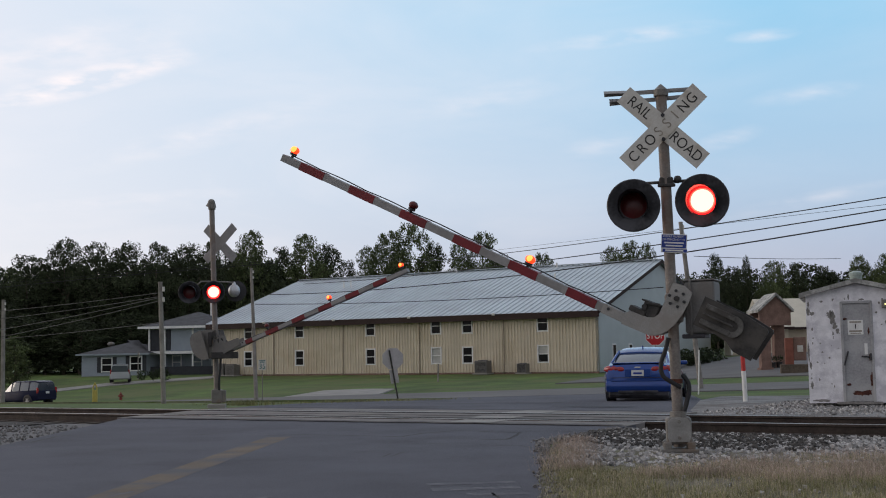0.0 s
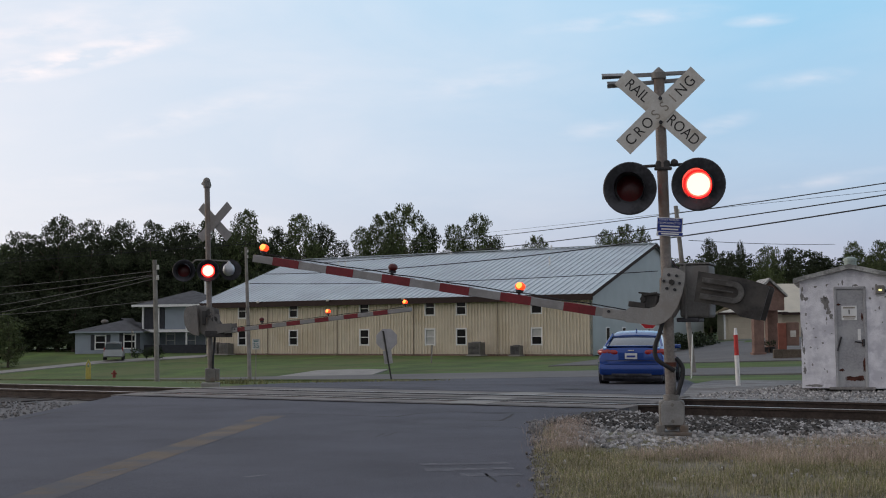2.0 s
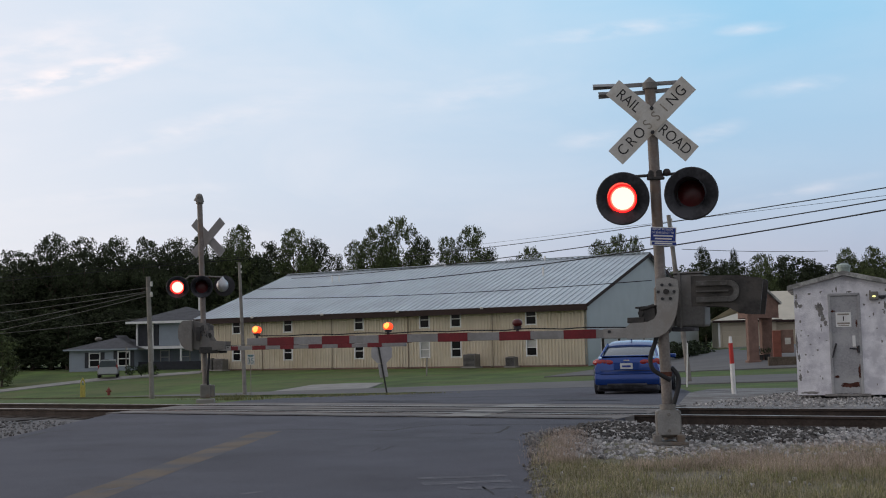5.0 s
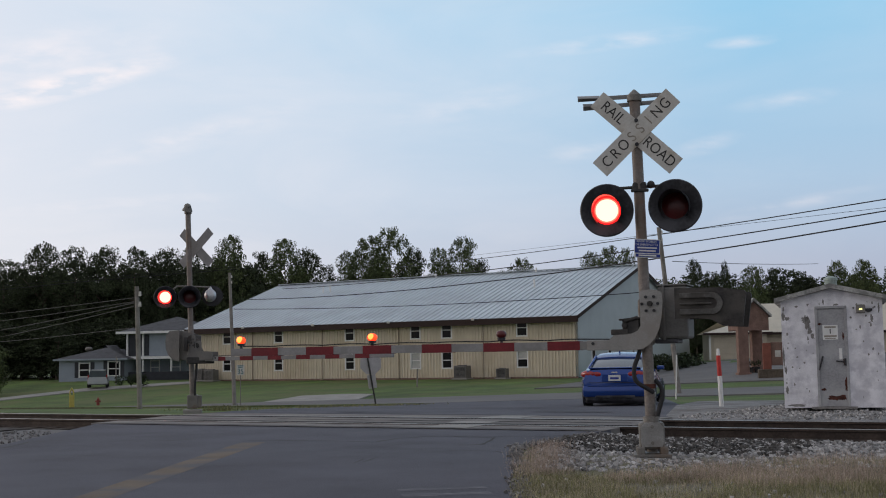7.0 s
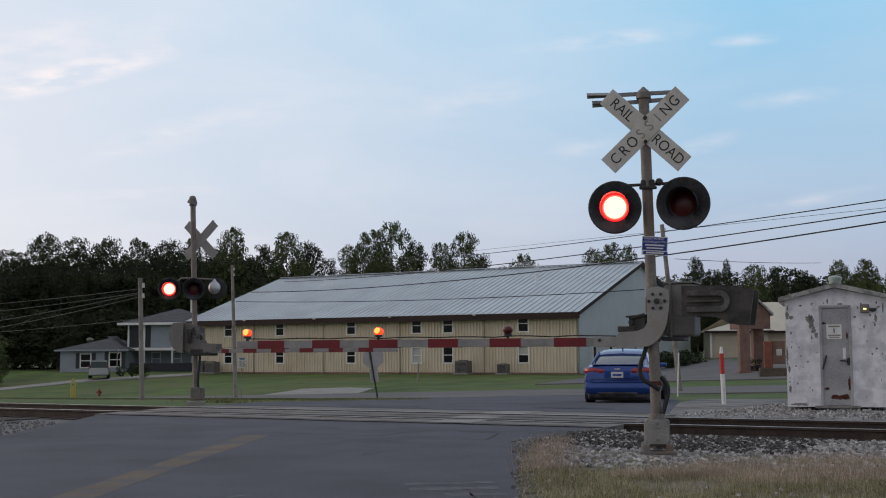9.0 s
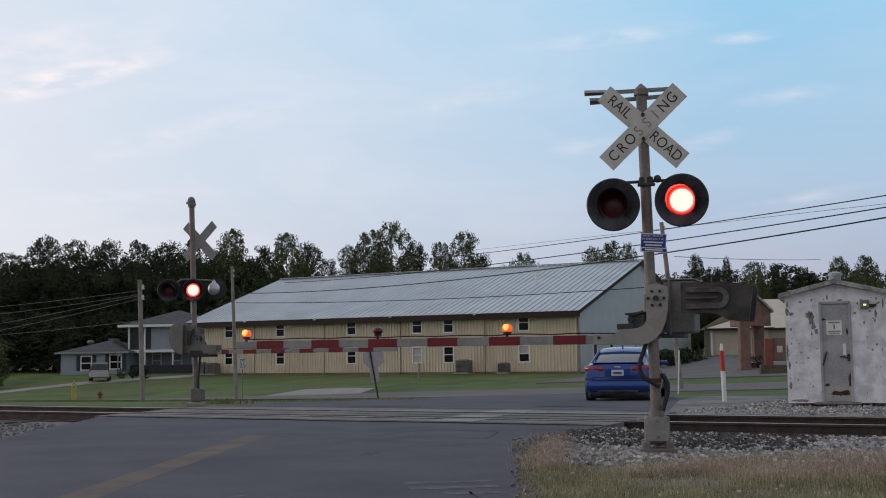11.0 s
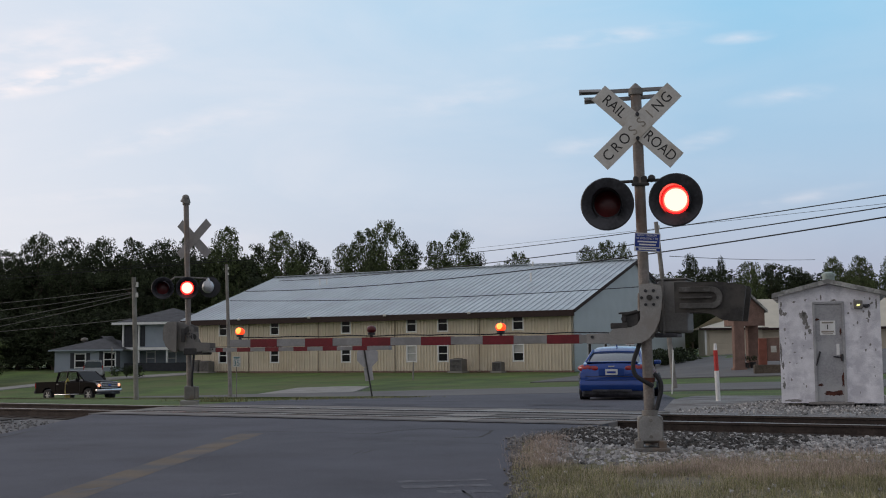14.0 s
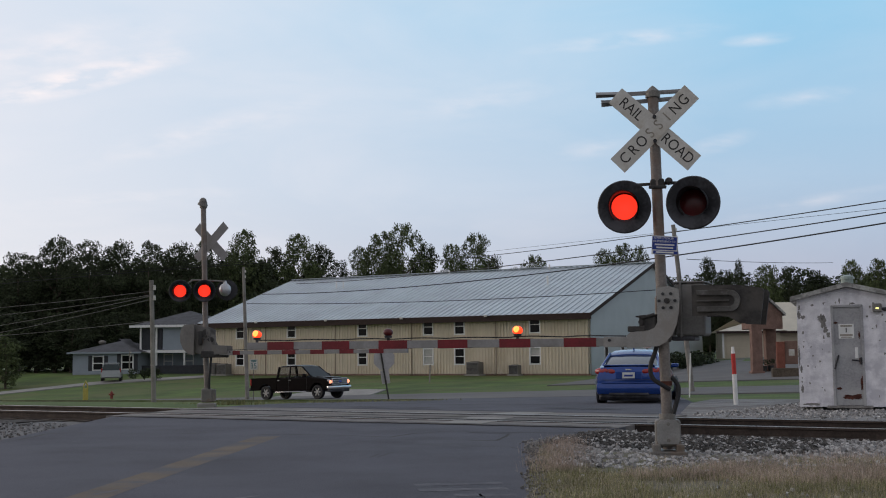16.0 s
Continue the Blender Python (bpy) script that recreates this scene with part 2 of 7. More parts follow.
M = {
    "lawn": mat("lawn_grass", (0.062, 0.104, 0.016), 0.9, 0, 0.30, 0.45, 14, 0.8, (0.088, 0.105, 0.028), 0.32),
    "weeds": mat("weedy_gravel", (0.16, 0.17, 0.10), 0.95, 0, 0.8, 0.3, 18, 0.5, (0.09, 0.12, 0.04), 0.4),
    "asphalt": mat("worn_asphalt", (0.078, 0.079, 0.097), 0.9, 0, 0.55, 0.22, 55, 0.6, (0.092, 0.093, 0.112), 0.30),
    "street": mat("street_asphalt", (0.125, 0.12, 0.12), 0.9, 0, 0.35, 0.14, 40, 0.3, (0.15, 0.145, 0.14), 0.2),
    "concrete": mat("pale_concrete", (0.26, 0.25, 0.235), 0.85, 0, 0.9, 0.2, 30, 0.3, (0.26, 0.25, 0.23), 0.3),
    "panel": mat("crossing_panel_asphalt", (0.165, 0.153, 0.147), 0.9, 0, 1.2, 0.3, 45, 0.4, (0.22, 0.205, 0.19), 0.3),
    "crack": mat("crack_tar", (0.022, 0.02, 0.02), 0.8, 0, 5, 0.3, 60, 0.2),
    "yellow": mat("faded_yellow_paint", (0.135, 0.104, 0.076), 0.9, 0, 1.6, 0.2, 40, 0.2, (0.088, 0.086, 0.094), 0.46),
    "whitepaint": mat("worn_white_paint", (0.145, 0.145, 0.16), 0.85, 0, 16, 0.25, 50, 0.2, (0.085, 0.086, 0.10), 0.75),
    "gravel": mat("gravel_bed", (0.205, 0.20, 0.198), 0.95, 0, 1.5, 0.3, 25, 0.8, (0.12, 0.11, 0.10), 0.3),
    "stone": mat("ballast_stone", (0.31, 0.302, 0.295), 0.9, 0, 3, 0.25, 60, 0.3, vrand=0.6),
    "darkish": mat("dark_ballast_bed", (0.035, 0.030, 0.027), 0.9, 0, 2, 0.35, 25, 0.6),
    "darkstone": mat("oily_ballast_stone", (0.06, 0.056, 0.052), 0.85, 0, 3, 0.3, 60, 0.3, vrand=0.7),
    "drygrass": mat("dry_grass_blades", (0.36, 0.315, 0.215), 0.9, 0, 1.2, 0.3, 30, 0.0, vrand=0.35),
    "seedgrass": mat("pinkish_seed_heads", (0.42, 0.335, 0.275), 0.9, 0, 1.2, 0.25, 30, 0.0, vrand=0.3),
    "greengrass": mat("green_grass_blades", (0.205, 0.205, 0.085), 0.9, 0, 1.2, 0.3, 30, 0.0, vrand=0.4),
    "soil": mat("dry_verge_soil", (0.165, 0.150, 0.110), 0.95, 0, 1.6, 0.3, 26, 0.8, (0.12, 0.115, 0.065), 0.45),
    "rail": mat("rusty_rail_steel", (0.055, 0.042, 0.036), 0.7, 0.3, 4, 0.3, 30, 0.2),
    "railtop": mat("polished_rail_top", (0.42, 0.40, 0.39), 0.35, 0.9, 4, 0.2, 30, 0.05),
    "tie": mat("creosoted_tie", (0.06, 0.05, 0.042), 0.9, 0, 4, 0.35, 40, 0.4),
    "galv": mat("weathered_grey_steel", (0.19, 0.18, 0.165), 0.6, 0.25, 5, 0.22, 60, 0.12, (0.17, 0.13, 0.10), 0.15),
    "mast": mat("rust_streaked_mast_paint", (0.205, 0.183, 0.168), 0.6, 0.15, 3, 0.25, 40, 0.12, (0.19, 0.14, 0.11), 0.3),
    "bracket": mat("grey_painted_bracket", (0.275, 0.27, 0.26), 0.55, 0.1, 5, 0.14, 60, 0.08, (0.25, 0.235, 0.22), 0.2),
    "housing": mat("grey_mechanism_housing", (0.15, 0.147, 0.143), 0.6, 0.1, 3, 0.18, 40, 0.1, (0.15, 0.14, 0.13), 0.3),
    "weight": mat("dark_counterweight_steel", (0.042, 0.040, 0.039), 0.7, 0.2, 4, 0.25, 40, 0.15, (0.078, 0.072, 0.066), 0.3),
    "slotbar": mat("worn_slotted_steel", (0.10, 0.098, 0.094), 0.65, 0.2, 6, 0.25, 50, 0.15, (0.06, 0.056, 0.052), 0.3),
    "black": mat("sooty_black_paint", (0.022, 0.022, 0.026), 0.5, 0, 4, 0.4, 30, 0.1, (0.06, 0.06, 0.07), 0.35),
    "rubber": mat("black_rubber", (0.018, 0.018, 0.02), 0.6, 0, 5, 0.2, 40, 0.1),
    "sign": mat("weathered_white_sign", (0.58, 0.56, 0.52), 0.55, 0, 4, 0.1, 40, 0.05, (0.47, 0.43, 0.37), 0.25),
    "letter": mat("black_letter_paint", (0.035, 0.032, 0.03), 0.6, 0, 6, 0.3, 40, 0.05),
    "fadedletter": mat("sun_faded_letter_paint", (0.27, 0.24, 0.20), 0.6, 0, 6, 0.2, 40, 0.05),
    "signback": mat("bare_sign_aluminium", (0.26, 0.255, 0.255), 0.7, 0.1, 4, 0.12, 40, 0.05),
    "red": mat("faded_red_sheeting", (0.155, 0.010, 0.016), 0.5, 0, 6, 0.2, 40, 0.04),
    "armwhite": mat("dull_white_sheeting", (0.255, 0.252, 0.25), 0.6, 0, 5, 0.1, 40, 0.04, (0.21, 0.205, 0.20), 0.3),
    "blue_sign": mat("blue_sign_paint", (0.02, 0.045, 0.26), 0.5, 0, 6, 0.1, 40, 0.03),
    "white": mat("white_paint", (0.74, 0.74, 0.72), 0.5, 0, 4, 0.08, 40, 0.05),
    "redpaint": mat("red_post_paint", (0.48, 0.035, 0.03), 0.5, 0, 5, 0.15, 40, 0.05),
    "yellowpost": mat("yellow_post_paint", (0.42, 0.36, 0.08), 0.5, 0, 5, 0.15, 40, 0.05),
    "siding": mat("cream_metal_siding", (0.64, 0.565, 0.44), 0.5, 0.0, 0.7, 0.07, 20, 0.05, (0.58, 0.50, 0.37), 0.2),
    "gable": mat("pale_blue_metal_siding", (0.40, 0.45, 0.46), 0.5, 0.0, 0.6, 0.06, 20, 0.05),
    "roofmetal": mat("galvalume_roof_sheet", (0.49, 0.535, 0.56), 0.36, 0.5, 0.4, 0.08, 12, 0.05, (0.44, 0.47, 0.50), 0.3),
    "fascia": mat("dark_brown_fascia", (0.030, 0.016, 0.014), 0.8, 0, 3, 0.15, 20, 0.05),
    "downspout": mat("brown_downspout", (0.28, 0.23, 0.17), 0.5, 0, 3, 0.15, 20, 0.05),
    "trimwhite": mat("white_window_trim", (0.75, 0.75, 0.74), 0.5, 0, 4, 0.06, 30, 0.03),
    "pane": mat("dark_window_glass", (0.008, 0.008, 0.009), 0.15, 0, 3, 0.1, 10, 0.0, spec=0.18),
    "blind": mat("window_blind", (0.42, 0.42, 0.40), 0.7, 0, 3, 0.1, 30, 0.05),
    "shedwall": mat("peeling_whitewash", (0.78, 0.77, 0.80), 0.85, 0, 5.0, 0.13, 38, 0.5, (0.58, 0.57, 0.61), 0.34),
    "bare": mat("bare_grey_plaster", (0.22, 0.21, 0.20), 0.9, 0, 6, 0.25, 40, 0.3),
    "sheddoor": mat("dull_grey_door_paint", (0.34, 0.34, 0.35), 0.7, 0, 2.5, 0.16, 30, 0.1, (0.42, 0.42, 0.42), 0.3),
    "rust": mat("red_brown_rust", (0.085, 0.030, 0.020), 0.85, 0, 7, 0.4, 40, 0.2),
    "shedroof": mat("weathered_roof_edge", (0.42, 0.42, 0.40), 0.85, 0, 6, 0.25, 40, 0.3, (0.2, 0.2, 0.19), 0.42),
    "wood": mat("weathered_pole_wood", (0.25, 0.235, 0.215), 0.9, 0, 2, 0.2, 30, 0.3, (0.17, 0.155, 0.14), 0.3),
    "housewall": mat("pale_blue_clapboard", (0.28, 0.32, 0.37), 0.7, 0, 0.8, 0.08, 20, 0.05),
    "shingle": mat("charcoal_shingles", (0.075, 0.077, 0.085), 0.9, 0, 1.5, 0.25, 15, 0.3),
    "shutter": mat("dark_shutter", (0.03, 0.032, 0.04), 0.6, 0, 3, 0.2, 30, 0.05),
    "tanwall": mat("tan_stucco", (0.50, 0.44, 0.34), 0.8, 0, 0.8, 0.08, 20, 0.1),
    "tanroof": mat("tan_metal_roof", (0.55, 0.50, 0.40), 0.5, 0.1, 0.8, 0.08, 20, 0.05),
    "brick": mat("brown_brick", (0.20, 0.125, 0.10), 0.9, 0, 2, 0.25, 25, 0.2),
    "bark": mat("grey_brown_bark", (0.10, 0.08, 0.06), 0.95, 0, 2, 0.3, 14, 0.5),
    "leaf": mat("summer_leaves", (0.076, 0.098, 0.036), 0.75, 0, 0.35, 0.4, 6, 0.0, vrand=0.4),
    "leaf_dark": mat("dark_summer_leaves", (0.036, 0.048, 0.020), 0.8, 0, 0.35, 0.45, 6, 0.0, vrand=0.4),
    "hedge": mat("clipped_hedge_leaves", (0.022, 0.035, 0.012), 0.8, 0, 1, 0.3, 10, 0.0, vrand=0.5),
    "wire": mat("black_cable", (0.015, 0.015, 0.017), 0.6, 0, 3, 0.2, 30, 0),
    "carblue": mat("metallic_blue_car_paint", (0.008, 0.047, 0.235), 0.26, 0.4, 2, 0.04, 400, 0.0, coat=0.8),
    "carblack": mat("black_car_paint", (0.008, 0.006, 0.006), 0.25, 0.0, 2, 0.1, 200, 0.0, spec=0.06),
    "carnavy": mat("dark_navy_car_paint", (0.012, 0.014, 0.035), 0.25, 0.0, 2, 0.1, 200, 0.0, spec=0.12),
    "carsilver": mat("silver_van_paint", (0.40, 0.42, 0.44), 0.3, 0.5, 2, 0.05, 200, 0.0, coat=0.5),
    "carglass": mat("tinted_car_glass", (0.04, 0.052, 0.07), 0.06, 0, 2, 0.1, 20, 0.0, spec=1.0, coat=1.0),
    "cabinglass": clear_glass("clear_cab_glass", (0.88, 0.89, 0.90)),
    "brickred": mat("red_painted_brick", (0.21, 0.075, 0.052), 0.85, 0, 3, 0.2, 30, 0.15),
    "chrome": mat("chrome_trim", (0.62, 0.62, 0.63), 0.18, 1.0, 4, 0.05, 30, 0.0),
    "alloy": mat("alloy_rim", (0.45, 0.45, 0.46), 0.3, 0.9, 4, 0.1, 30, 0.0),
    "tail": mat("red_tail_lens", (0.30, 0.014, 0.014), 0.15, 0, 5, 0.2, 30, 0.0, coat=0.6),
    "tailclear": mat("clear_tail_lens", (0.55, 0.52, 0.52), 0.15, 0, 5, 0.1, 30, 0.0, coat=0.6),
    "lensdark": mat("unlit_red_lens", (0.075, 0.004, 0.005), 0.3, 0, 5, 0.3, 60, 0.1),
    "armlens": mat("unlit_red_arm_lens", (0.10, 0.012, 0.012), 0.3, 0, 5, 0.3, 60, 0.1),
    "bell": mat("silver_bell_paint", (0.50, 0.51, 0.53), 0.4, 0.6, 6, 0.15, 40, 0.08),
    "plate": mat("number_plate", (0.60, 0.61, 0.60), 0.5, 0, 5, 0.06, 30, 0.0),
    "stopred": mat("stop_sign_red", (0.42, 0.012, 0.018), 0.45, 0, 5, 0.1, 30, 0.03),
    "green35": mat("sign_ink_green", (0.03, 0.14, 0.15), 0.5, 0, 5, 0.1, 30, 0.03),
    "hydrant": mat("rusty_red_hydrant_paint", (0.20, 0.04, 0.03), 0.6, 0, 5, 0.3, 30, 0.1),
    "ventgreen": mat("pale_green_vent_paint", (0.30, 0.36, 0.33), 0.6, 0, 5, 0.15, 30, 0.1),
    "signpale": mat("pale_sign_back", (0.42, 0.40, 0.41), 0.6, 0.1, 4, 0.12, 40, 0.05),
    "acgrey": mat("grey_condenser_casing", (0.16, 0.155, 0.145), 0.6, 0.3, 4, 0.15, 30, 0.1),
}
G_CORE = glow("lit_signal_lamp", (1.0, 0.085, 0.062), 14.0)
G_RING = glow("red_lens_halo", (1.0, 0.012, 0.012), 2.2)
G_MID = glow("lit_lens_middle", (1.0, 0.03, 0.02), 7.0)
G_FADE = glow("fading_red_lens", (1.0, 0.035, 0.016), 1.2)
G_ARM = glow("lit_arm_lamp", (1.0, 0.055, 0.012), 1.5)
G_ARMHOT = glow("lit_arm_bulb", (1.0, 0.19, 0.035), 3.6)
G_HEAD = glow("lit_headlamp", (1.0, 0.36, 0.20), 1.6)
G_YEL = glow("lit_wall_lamp", (1.0, 0.95, 0.35), 1.2)

# ---------------------------------------------------------------- mesh helpers
I4 = Matrix.Identity(4)


def box(bm, sx, sy, sz, m=I4, bevel=0.0):
    """A box whose centre is m."""
    r = bmesh.ops.create_cube(bm, size=1, matrix=m @ Matrix.Diagonal((sx, sy, sz, 1)))
    if bevel:
        es = list({e for v in r["verts"] for e in v.link_edges})
        bmesh.ops.bevel(bm, geom=es, offset=bevel, segments=2, affect="EDGES", profile=0.5)
    return bm


def cyl(bm, r1, r2, depth, m=I4, seg=20, cap=True):
    """A cylinder or cone along z, its centre at m."""
    bmesh.ops.create_cone(bm, cap_ends=cap, segments=seg, radius1=r1, radius2=r2, depth=depth, matrix=m)
    return bm


def rod(bm, p, q, r, seg=10, r2=None):
    p, q = Vector(p), Vector(q)
    d = q - p
    m = Matrix.Translation((p + q) / 2) @ d.to_track_quat("Z", "Y").to_matrix().to_4x4()
    return cyl(bm, r, r if r2 is None else r2, d.length, m, seg)


def ball(bm, r, m=I4, u=16, v=10):
    bmesh.ops.create_uvsphere(bm, u_segments=u, v_segments=v, radius=r, matrix=m)
    return bm


def prism(bm, pts, y0, y1):
    """A polygon in x, z extruded from y0 to y1."""
    a = [bm.verts.new((x, y0, z)) for x, z in pts]
    b = [bm.verts.new((x, y1, z)) for x, z in pts]
    bm.faces.new(a)
    bm.faces.new(b[::-1])
    n = len(pts)
    for i in range(n):
        bm.faces.new((a[i], b[i], b[(i + 1) % n], a[(i + 1) % n]))
    bmesh.ops.recalc_face_normals(bm, faces=bm.faces[:])
    return bm


def finish(name, bm, material, smooth=False):
    me = bpy.data.meshes.new(name)
    bm.to_mesh(me)
    bm.free()
    if material:
        me.materials.append(material)
    if smooth:
        for p in me.polygons:
            p.use_smooth = True
        me.set_sharp_from_angle(angle=radians(40))
    return me


def part(name, bm, material, parent, label="", smooth=False):
    ob = new(name, finish(name, bm, material, smooth))
    ob.parent = parent
    if label:
        tagged(ob, label)
    return ob


def thing(name, m, label, category, group="", kind=""):
    ob = new(name)
    ob.matrix_basis = m
    ob.empty_display_size = 0.2
    return tagged(ob, label, category, group, kind)


def solid(name, bm, material, m, label, category, group="", kind="", smooth=False):
    ob = new(name, finish(name, bm, material, smooth))
    ob.matrix_basis = m
    return tagged(ob, label, category, group, kind)


def B():
    return bmesh.new()


def letters(body, size, m, material, parent, name="lettering", depth=0.002, squeeze=1.0):
    """Raised built-in-font letters, centred, in the plane x, z of m, facing -y."""
    cu = bpy.data.curves.new(name, "FONT")
    cu.body, cu.size, cu.extrude = body, size, depth
    cu.align_x, cu.align_y = "CENTER", "CENTER"
    tmp = bpy.data.objects.new("tmp", cu)
    me = bpy.data.meshes.new_from_object(tmp)
    bpy.data.objects.remove(tmp)
    me.transform(m @ pose(0, 0, 0, 90) @ Matrix.Diagonal((squeeze, 1, 1, 1)))
    me.materials.append(material)
    ob = new(name, me)
    ob.parent = parent
    return ob


# ---------------------------------------------------------------- plan: a along the tracks to the right, b away from them
TURN = 29.3
CA, SA = math.cos(radians(TURN)), math.sin(radians(TURN))


def plan(a, b):
    return CA * a + SA * b, -SA * a + CA * b


def ab(x, y):
    return CA * x - SA * y, SA * x + CA * y


def lerp(v, xs, ys):
    return float(np.interp(v, xs, ys))


def street_z(a):
    return max(-3.0, min(-0.35, -0.66 + 0.0265 * (a + 15.4)))


def height(x, y):
    """The lie of the land: level at the tracks, falling to the cross street, rising again to the buildings."""
    a, b = ab(x, y)
    zs = street_z(a)
    zb = lerp(a, [-160, -100, -75, -38, -20, 0, 40], [-0.3, -0.5, -0.68, -0.68, -0.1, 0.2, 0.4])
    rise = 1.0 * max(0.0, min(1.0, (x - 14) / 12)) * max(0.0, min(1.0, (b - 75) / 35))
    if b < 21:
        return 0.0
    if b < 50:
        return zs * (b - 21) / 29
    if b < 61.5:
        return zs
    if b < 92:
        return zs + (zb - zs) * (b - 61.5) / 30.5 + rise
    return zb + rise


def bed(x, y):
    """The ground with the shallow trench of the track bed."""
    a, b = ab(x, y)
    k = max(0.0, 1 - abs(b - 18.5) / 2.6)
    return height(x, y) - (0.26 if a > -17 else 0.34) * min(1, k * 2.2) - 0.05


def loft(name, left, right, material, nu=10, nv=6, lift=0.004, skirt=0.25, label="", category="", kind="structure", zf=height):
    """A paved strip between two edge lines, laid on the land."""
    def along(line, f):
        n = len(line) - 1
        i = min(int(f * n), n - 1)
        g = f * n - i
        return [line[i][k] * (1 - g) + line[i + 1][k] * g for k in (0, 1)]
    bm = B()
    rows = (len(left) - 1) * nu
    grid = []
    for i in range(rows + 1):
        p, q = along(left, i / rows), along(right, i / rows)
        row = []
        for j in range(nv + 1):
            x, y = (p[k] + (q[k] - p[k]) * j / nv for k in (0, 1))
            row.append(bm.verts.new((x, y, zf(x, y) + lift)))
        grid.append(row)
    for i in range(rows):
        for j in range(nv):
            bm.faces.new((grid[i][j], grid[i][j + 1], grid[i + 1][j + 1], grid[i + 1][j]))
    bmesh.ops.recalc_face_normals(bm, faces=bm.faces[:])
    if bm.faces[:][0].normal.z < 0:
        bmesh.ops.reverse_faces(bm, faces=bm.faces[:])
    if skirt:
        ring = [e for e in bm.edges if e.is_boundary]
        r = bmesh.ops.extrude_edge_only(bm, edges=ring)
        for v in r["geom"]:
            if isinstance(v, bmesh.types.BMVert):
                v.co.z -= skirt
    return solid(name, bm, material, I4, label, category, kind=kind)


def road_z(x, y):
    """The road's crown over the rails."""
    b = ab(x, y)[1]
    return height(x, y) + 0.035 * math.exp(-((b - 19.4) / 1.7) ** 2)


# the land, one sheet to the horizon
def build_ground():
    xs = np.unique(np.concatenate([[-2500, -1200, -600, -350, -250], np.arange(-180, -40, 5), np.arange(-40, 40, 1.0), np.arange(40, 181, 5), [250, 350, 600, 1200, 2500]]))
    ys = np.unique(np.concatenate([[-600, -200, -60], np.arange(-30, 8, 4), np.arange(8, 46, 1.0), np.arange(46, 180, 4), [220, 300, 500, 1000, 2500, 4500]]))
    verts = [(x, y, bed(x, y)) for y in ys for x in xs]
    n = len(xs)
    faces = [(j * n + i, j * n + i + 1, (j + 1) * n + i + 1, (j + 1) * n + i) for j in range(len(ys) - 1) for i in range(n - 1)]
    me = bpy.data.meshes.new("ground")
    me.from_pydata(verts, [], faces)
    me.materials.append(M["lawn"])
    for p in me.polygons:
        p.use_smooth = True
    tagged(new("ground", me), "mown green lawn and verge around the crossing", "ground", kind="structure")


build_ground()


def shoulder_z(x, y):
    """Gravel that banks up to the road's edge."""
    edge = lerp(y, [8, 15.5, 18.3, 21.2], [0.5, 0.95, 2.5, 3.9])
    k = max(0.0, min(1.0, 1 - (x - edge) / 1.3))
    return bed(x, y) * (1 - k) - 0.022 * k


ROAD_L = [(-6.9, -25), (-6.6, 8), (-6.35, 16), (-6.67, 23.47), (-5.1, 26.3), (-5.2, 29.0), (-4.3, 33), (-2.6, 38), (-0.9, 41.3), plan(-36, 51)]
ROAD_R = [(0.1, -25), (0.50, 8), (0.95, 15.5), (2.58, 18.28), (3.97, 21.16), (5.0, 25.5), (6.0, 30), (6.9, 36), (7.8, 42), plan(-20, 51)]
road = loft("road", ROAD_L, ROAD_R, M["asphalt"], 12, 14, 0.004, 0.3, "worn grey asphalt road over the crossing", "road", zf=road_z)
loft("street", [plan(a, 50.4) for a in range(-200, 161, 20)], [plan(a, 62.4) for a in range(-200, 161, 20)], M["street"], 5, 6, 0.012, 0.1, "grey asphalt cross street beyond the tracks", "street")
loft("driveway", [(-60, 84), (-41.5, 101), (-33.5, 111), (-24.5, 115)], [(-60, 88), (-42.5, 105), (-34.5, 115), (-24.5, 118.5)], M["concrete"], 8, 3, 0.02, 0.1, "pale concrete driveway across the lawn", "driveway")
loft("car_park", [plan(a, 71) for a in (-33, -10, 10, 50)], [plan(a, 130) for a in (-38, -6, 14, 50)], M["street"], 6, 10, 0.015, 0.1, "grey asphalt car park by the garage", "car park")
loft("sidewalk_apron", [plan(-48.5, 62.2), plan(-45, 62.2), plan(-41, 62.2)], [plan(-50.5, 69.5), plan(-47.5, 70.5), plan(-44.5, 69.5)], M["concrete"], 6, 4, 0.02, 0.1, "pale concrete drive apron at the street edge", "apron")
loft("weed_strip", [plan(-110, 33.5), plan(-40, 31.5), plan(-27, 33.6), plan(-21.6, 35.6)], [plan(-110, 49.5), plan(-40, 43.5), plan(-30, 39.6), plan(-21.0, 36.2)], M["weeds"], 14, 8, 0.016, 0.1, "thin weedy grass strip between road and street", "verge")
loft("gravel_yard", [(3.9, 21.0), (4.9, 25.5), (5.9, 30.0), (7.4, 34.5)], [plan(60, 20.5), plan(60, 25), plan(60, 29.5), plan(60, 35)], M["gravel"], 8, 40, 0.012, 0.15, "grey gravel yard beside the tracks", "gravel")
loft("track_shoulder", [plan(-5.75, 12.3), plan(5, 11.2), plan(40, 11.5), plan(80, 12)], [plan(-6.75, 17.1), plan(5, 17.1), plan(40, 17.1), plan(80, 17.1)], M["gravel"], 14, 10, 0.03, 0.1, "grey ballast shoulder beside the rails", "gravel", zf=shoulder_z)
loft("track_shoulder_far", [(-6.3, -20), (-6.3, 8), (-6.1, 16), (-6.5, 23.2)], [(-60, 10), (-60, 28), (-60, 40), plan(-80, 17.2)], M["street"], 14, 30, 0.02, 0.1, "grey ballast shoulder at the road's edge", "gravel", zf=bed)
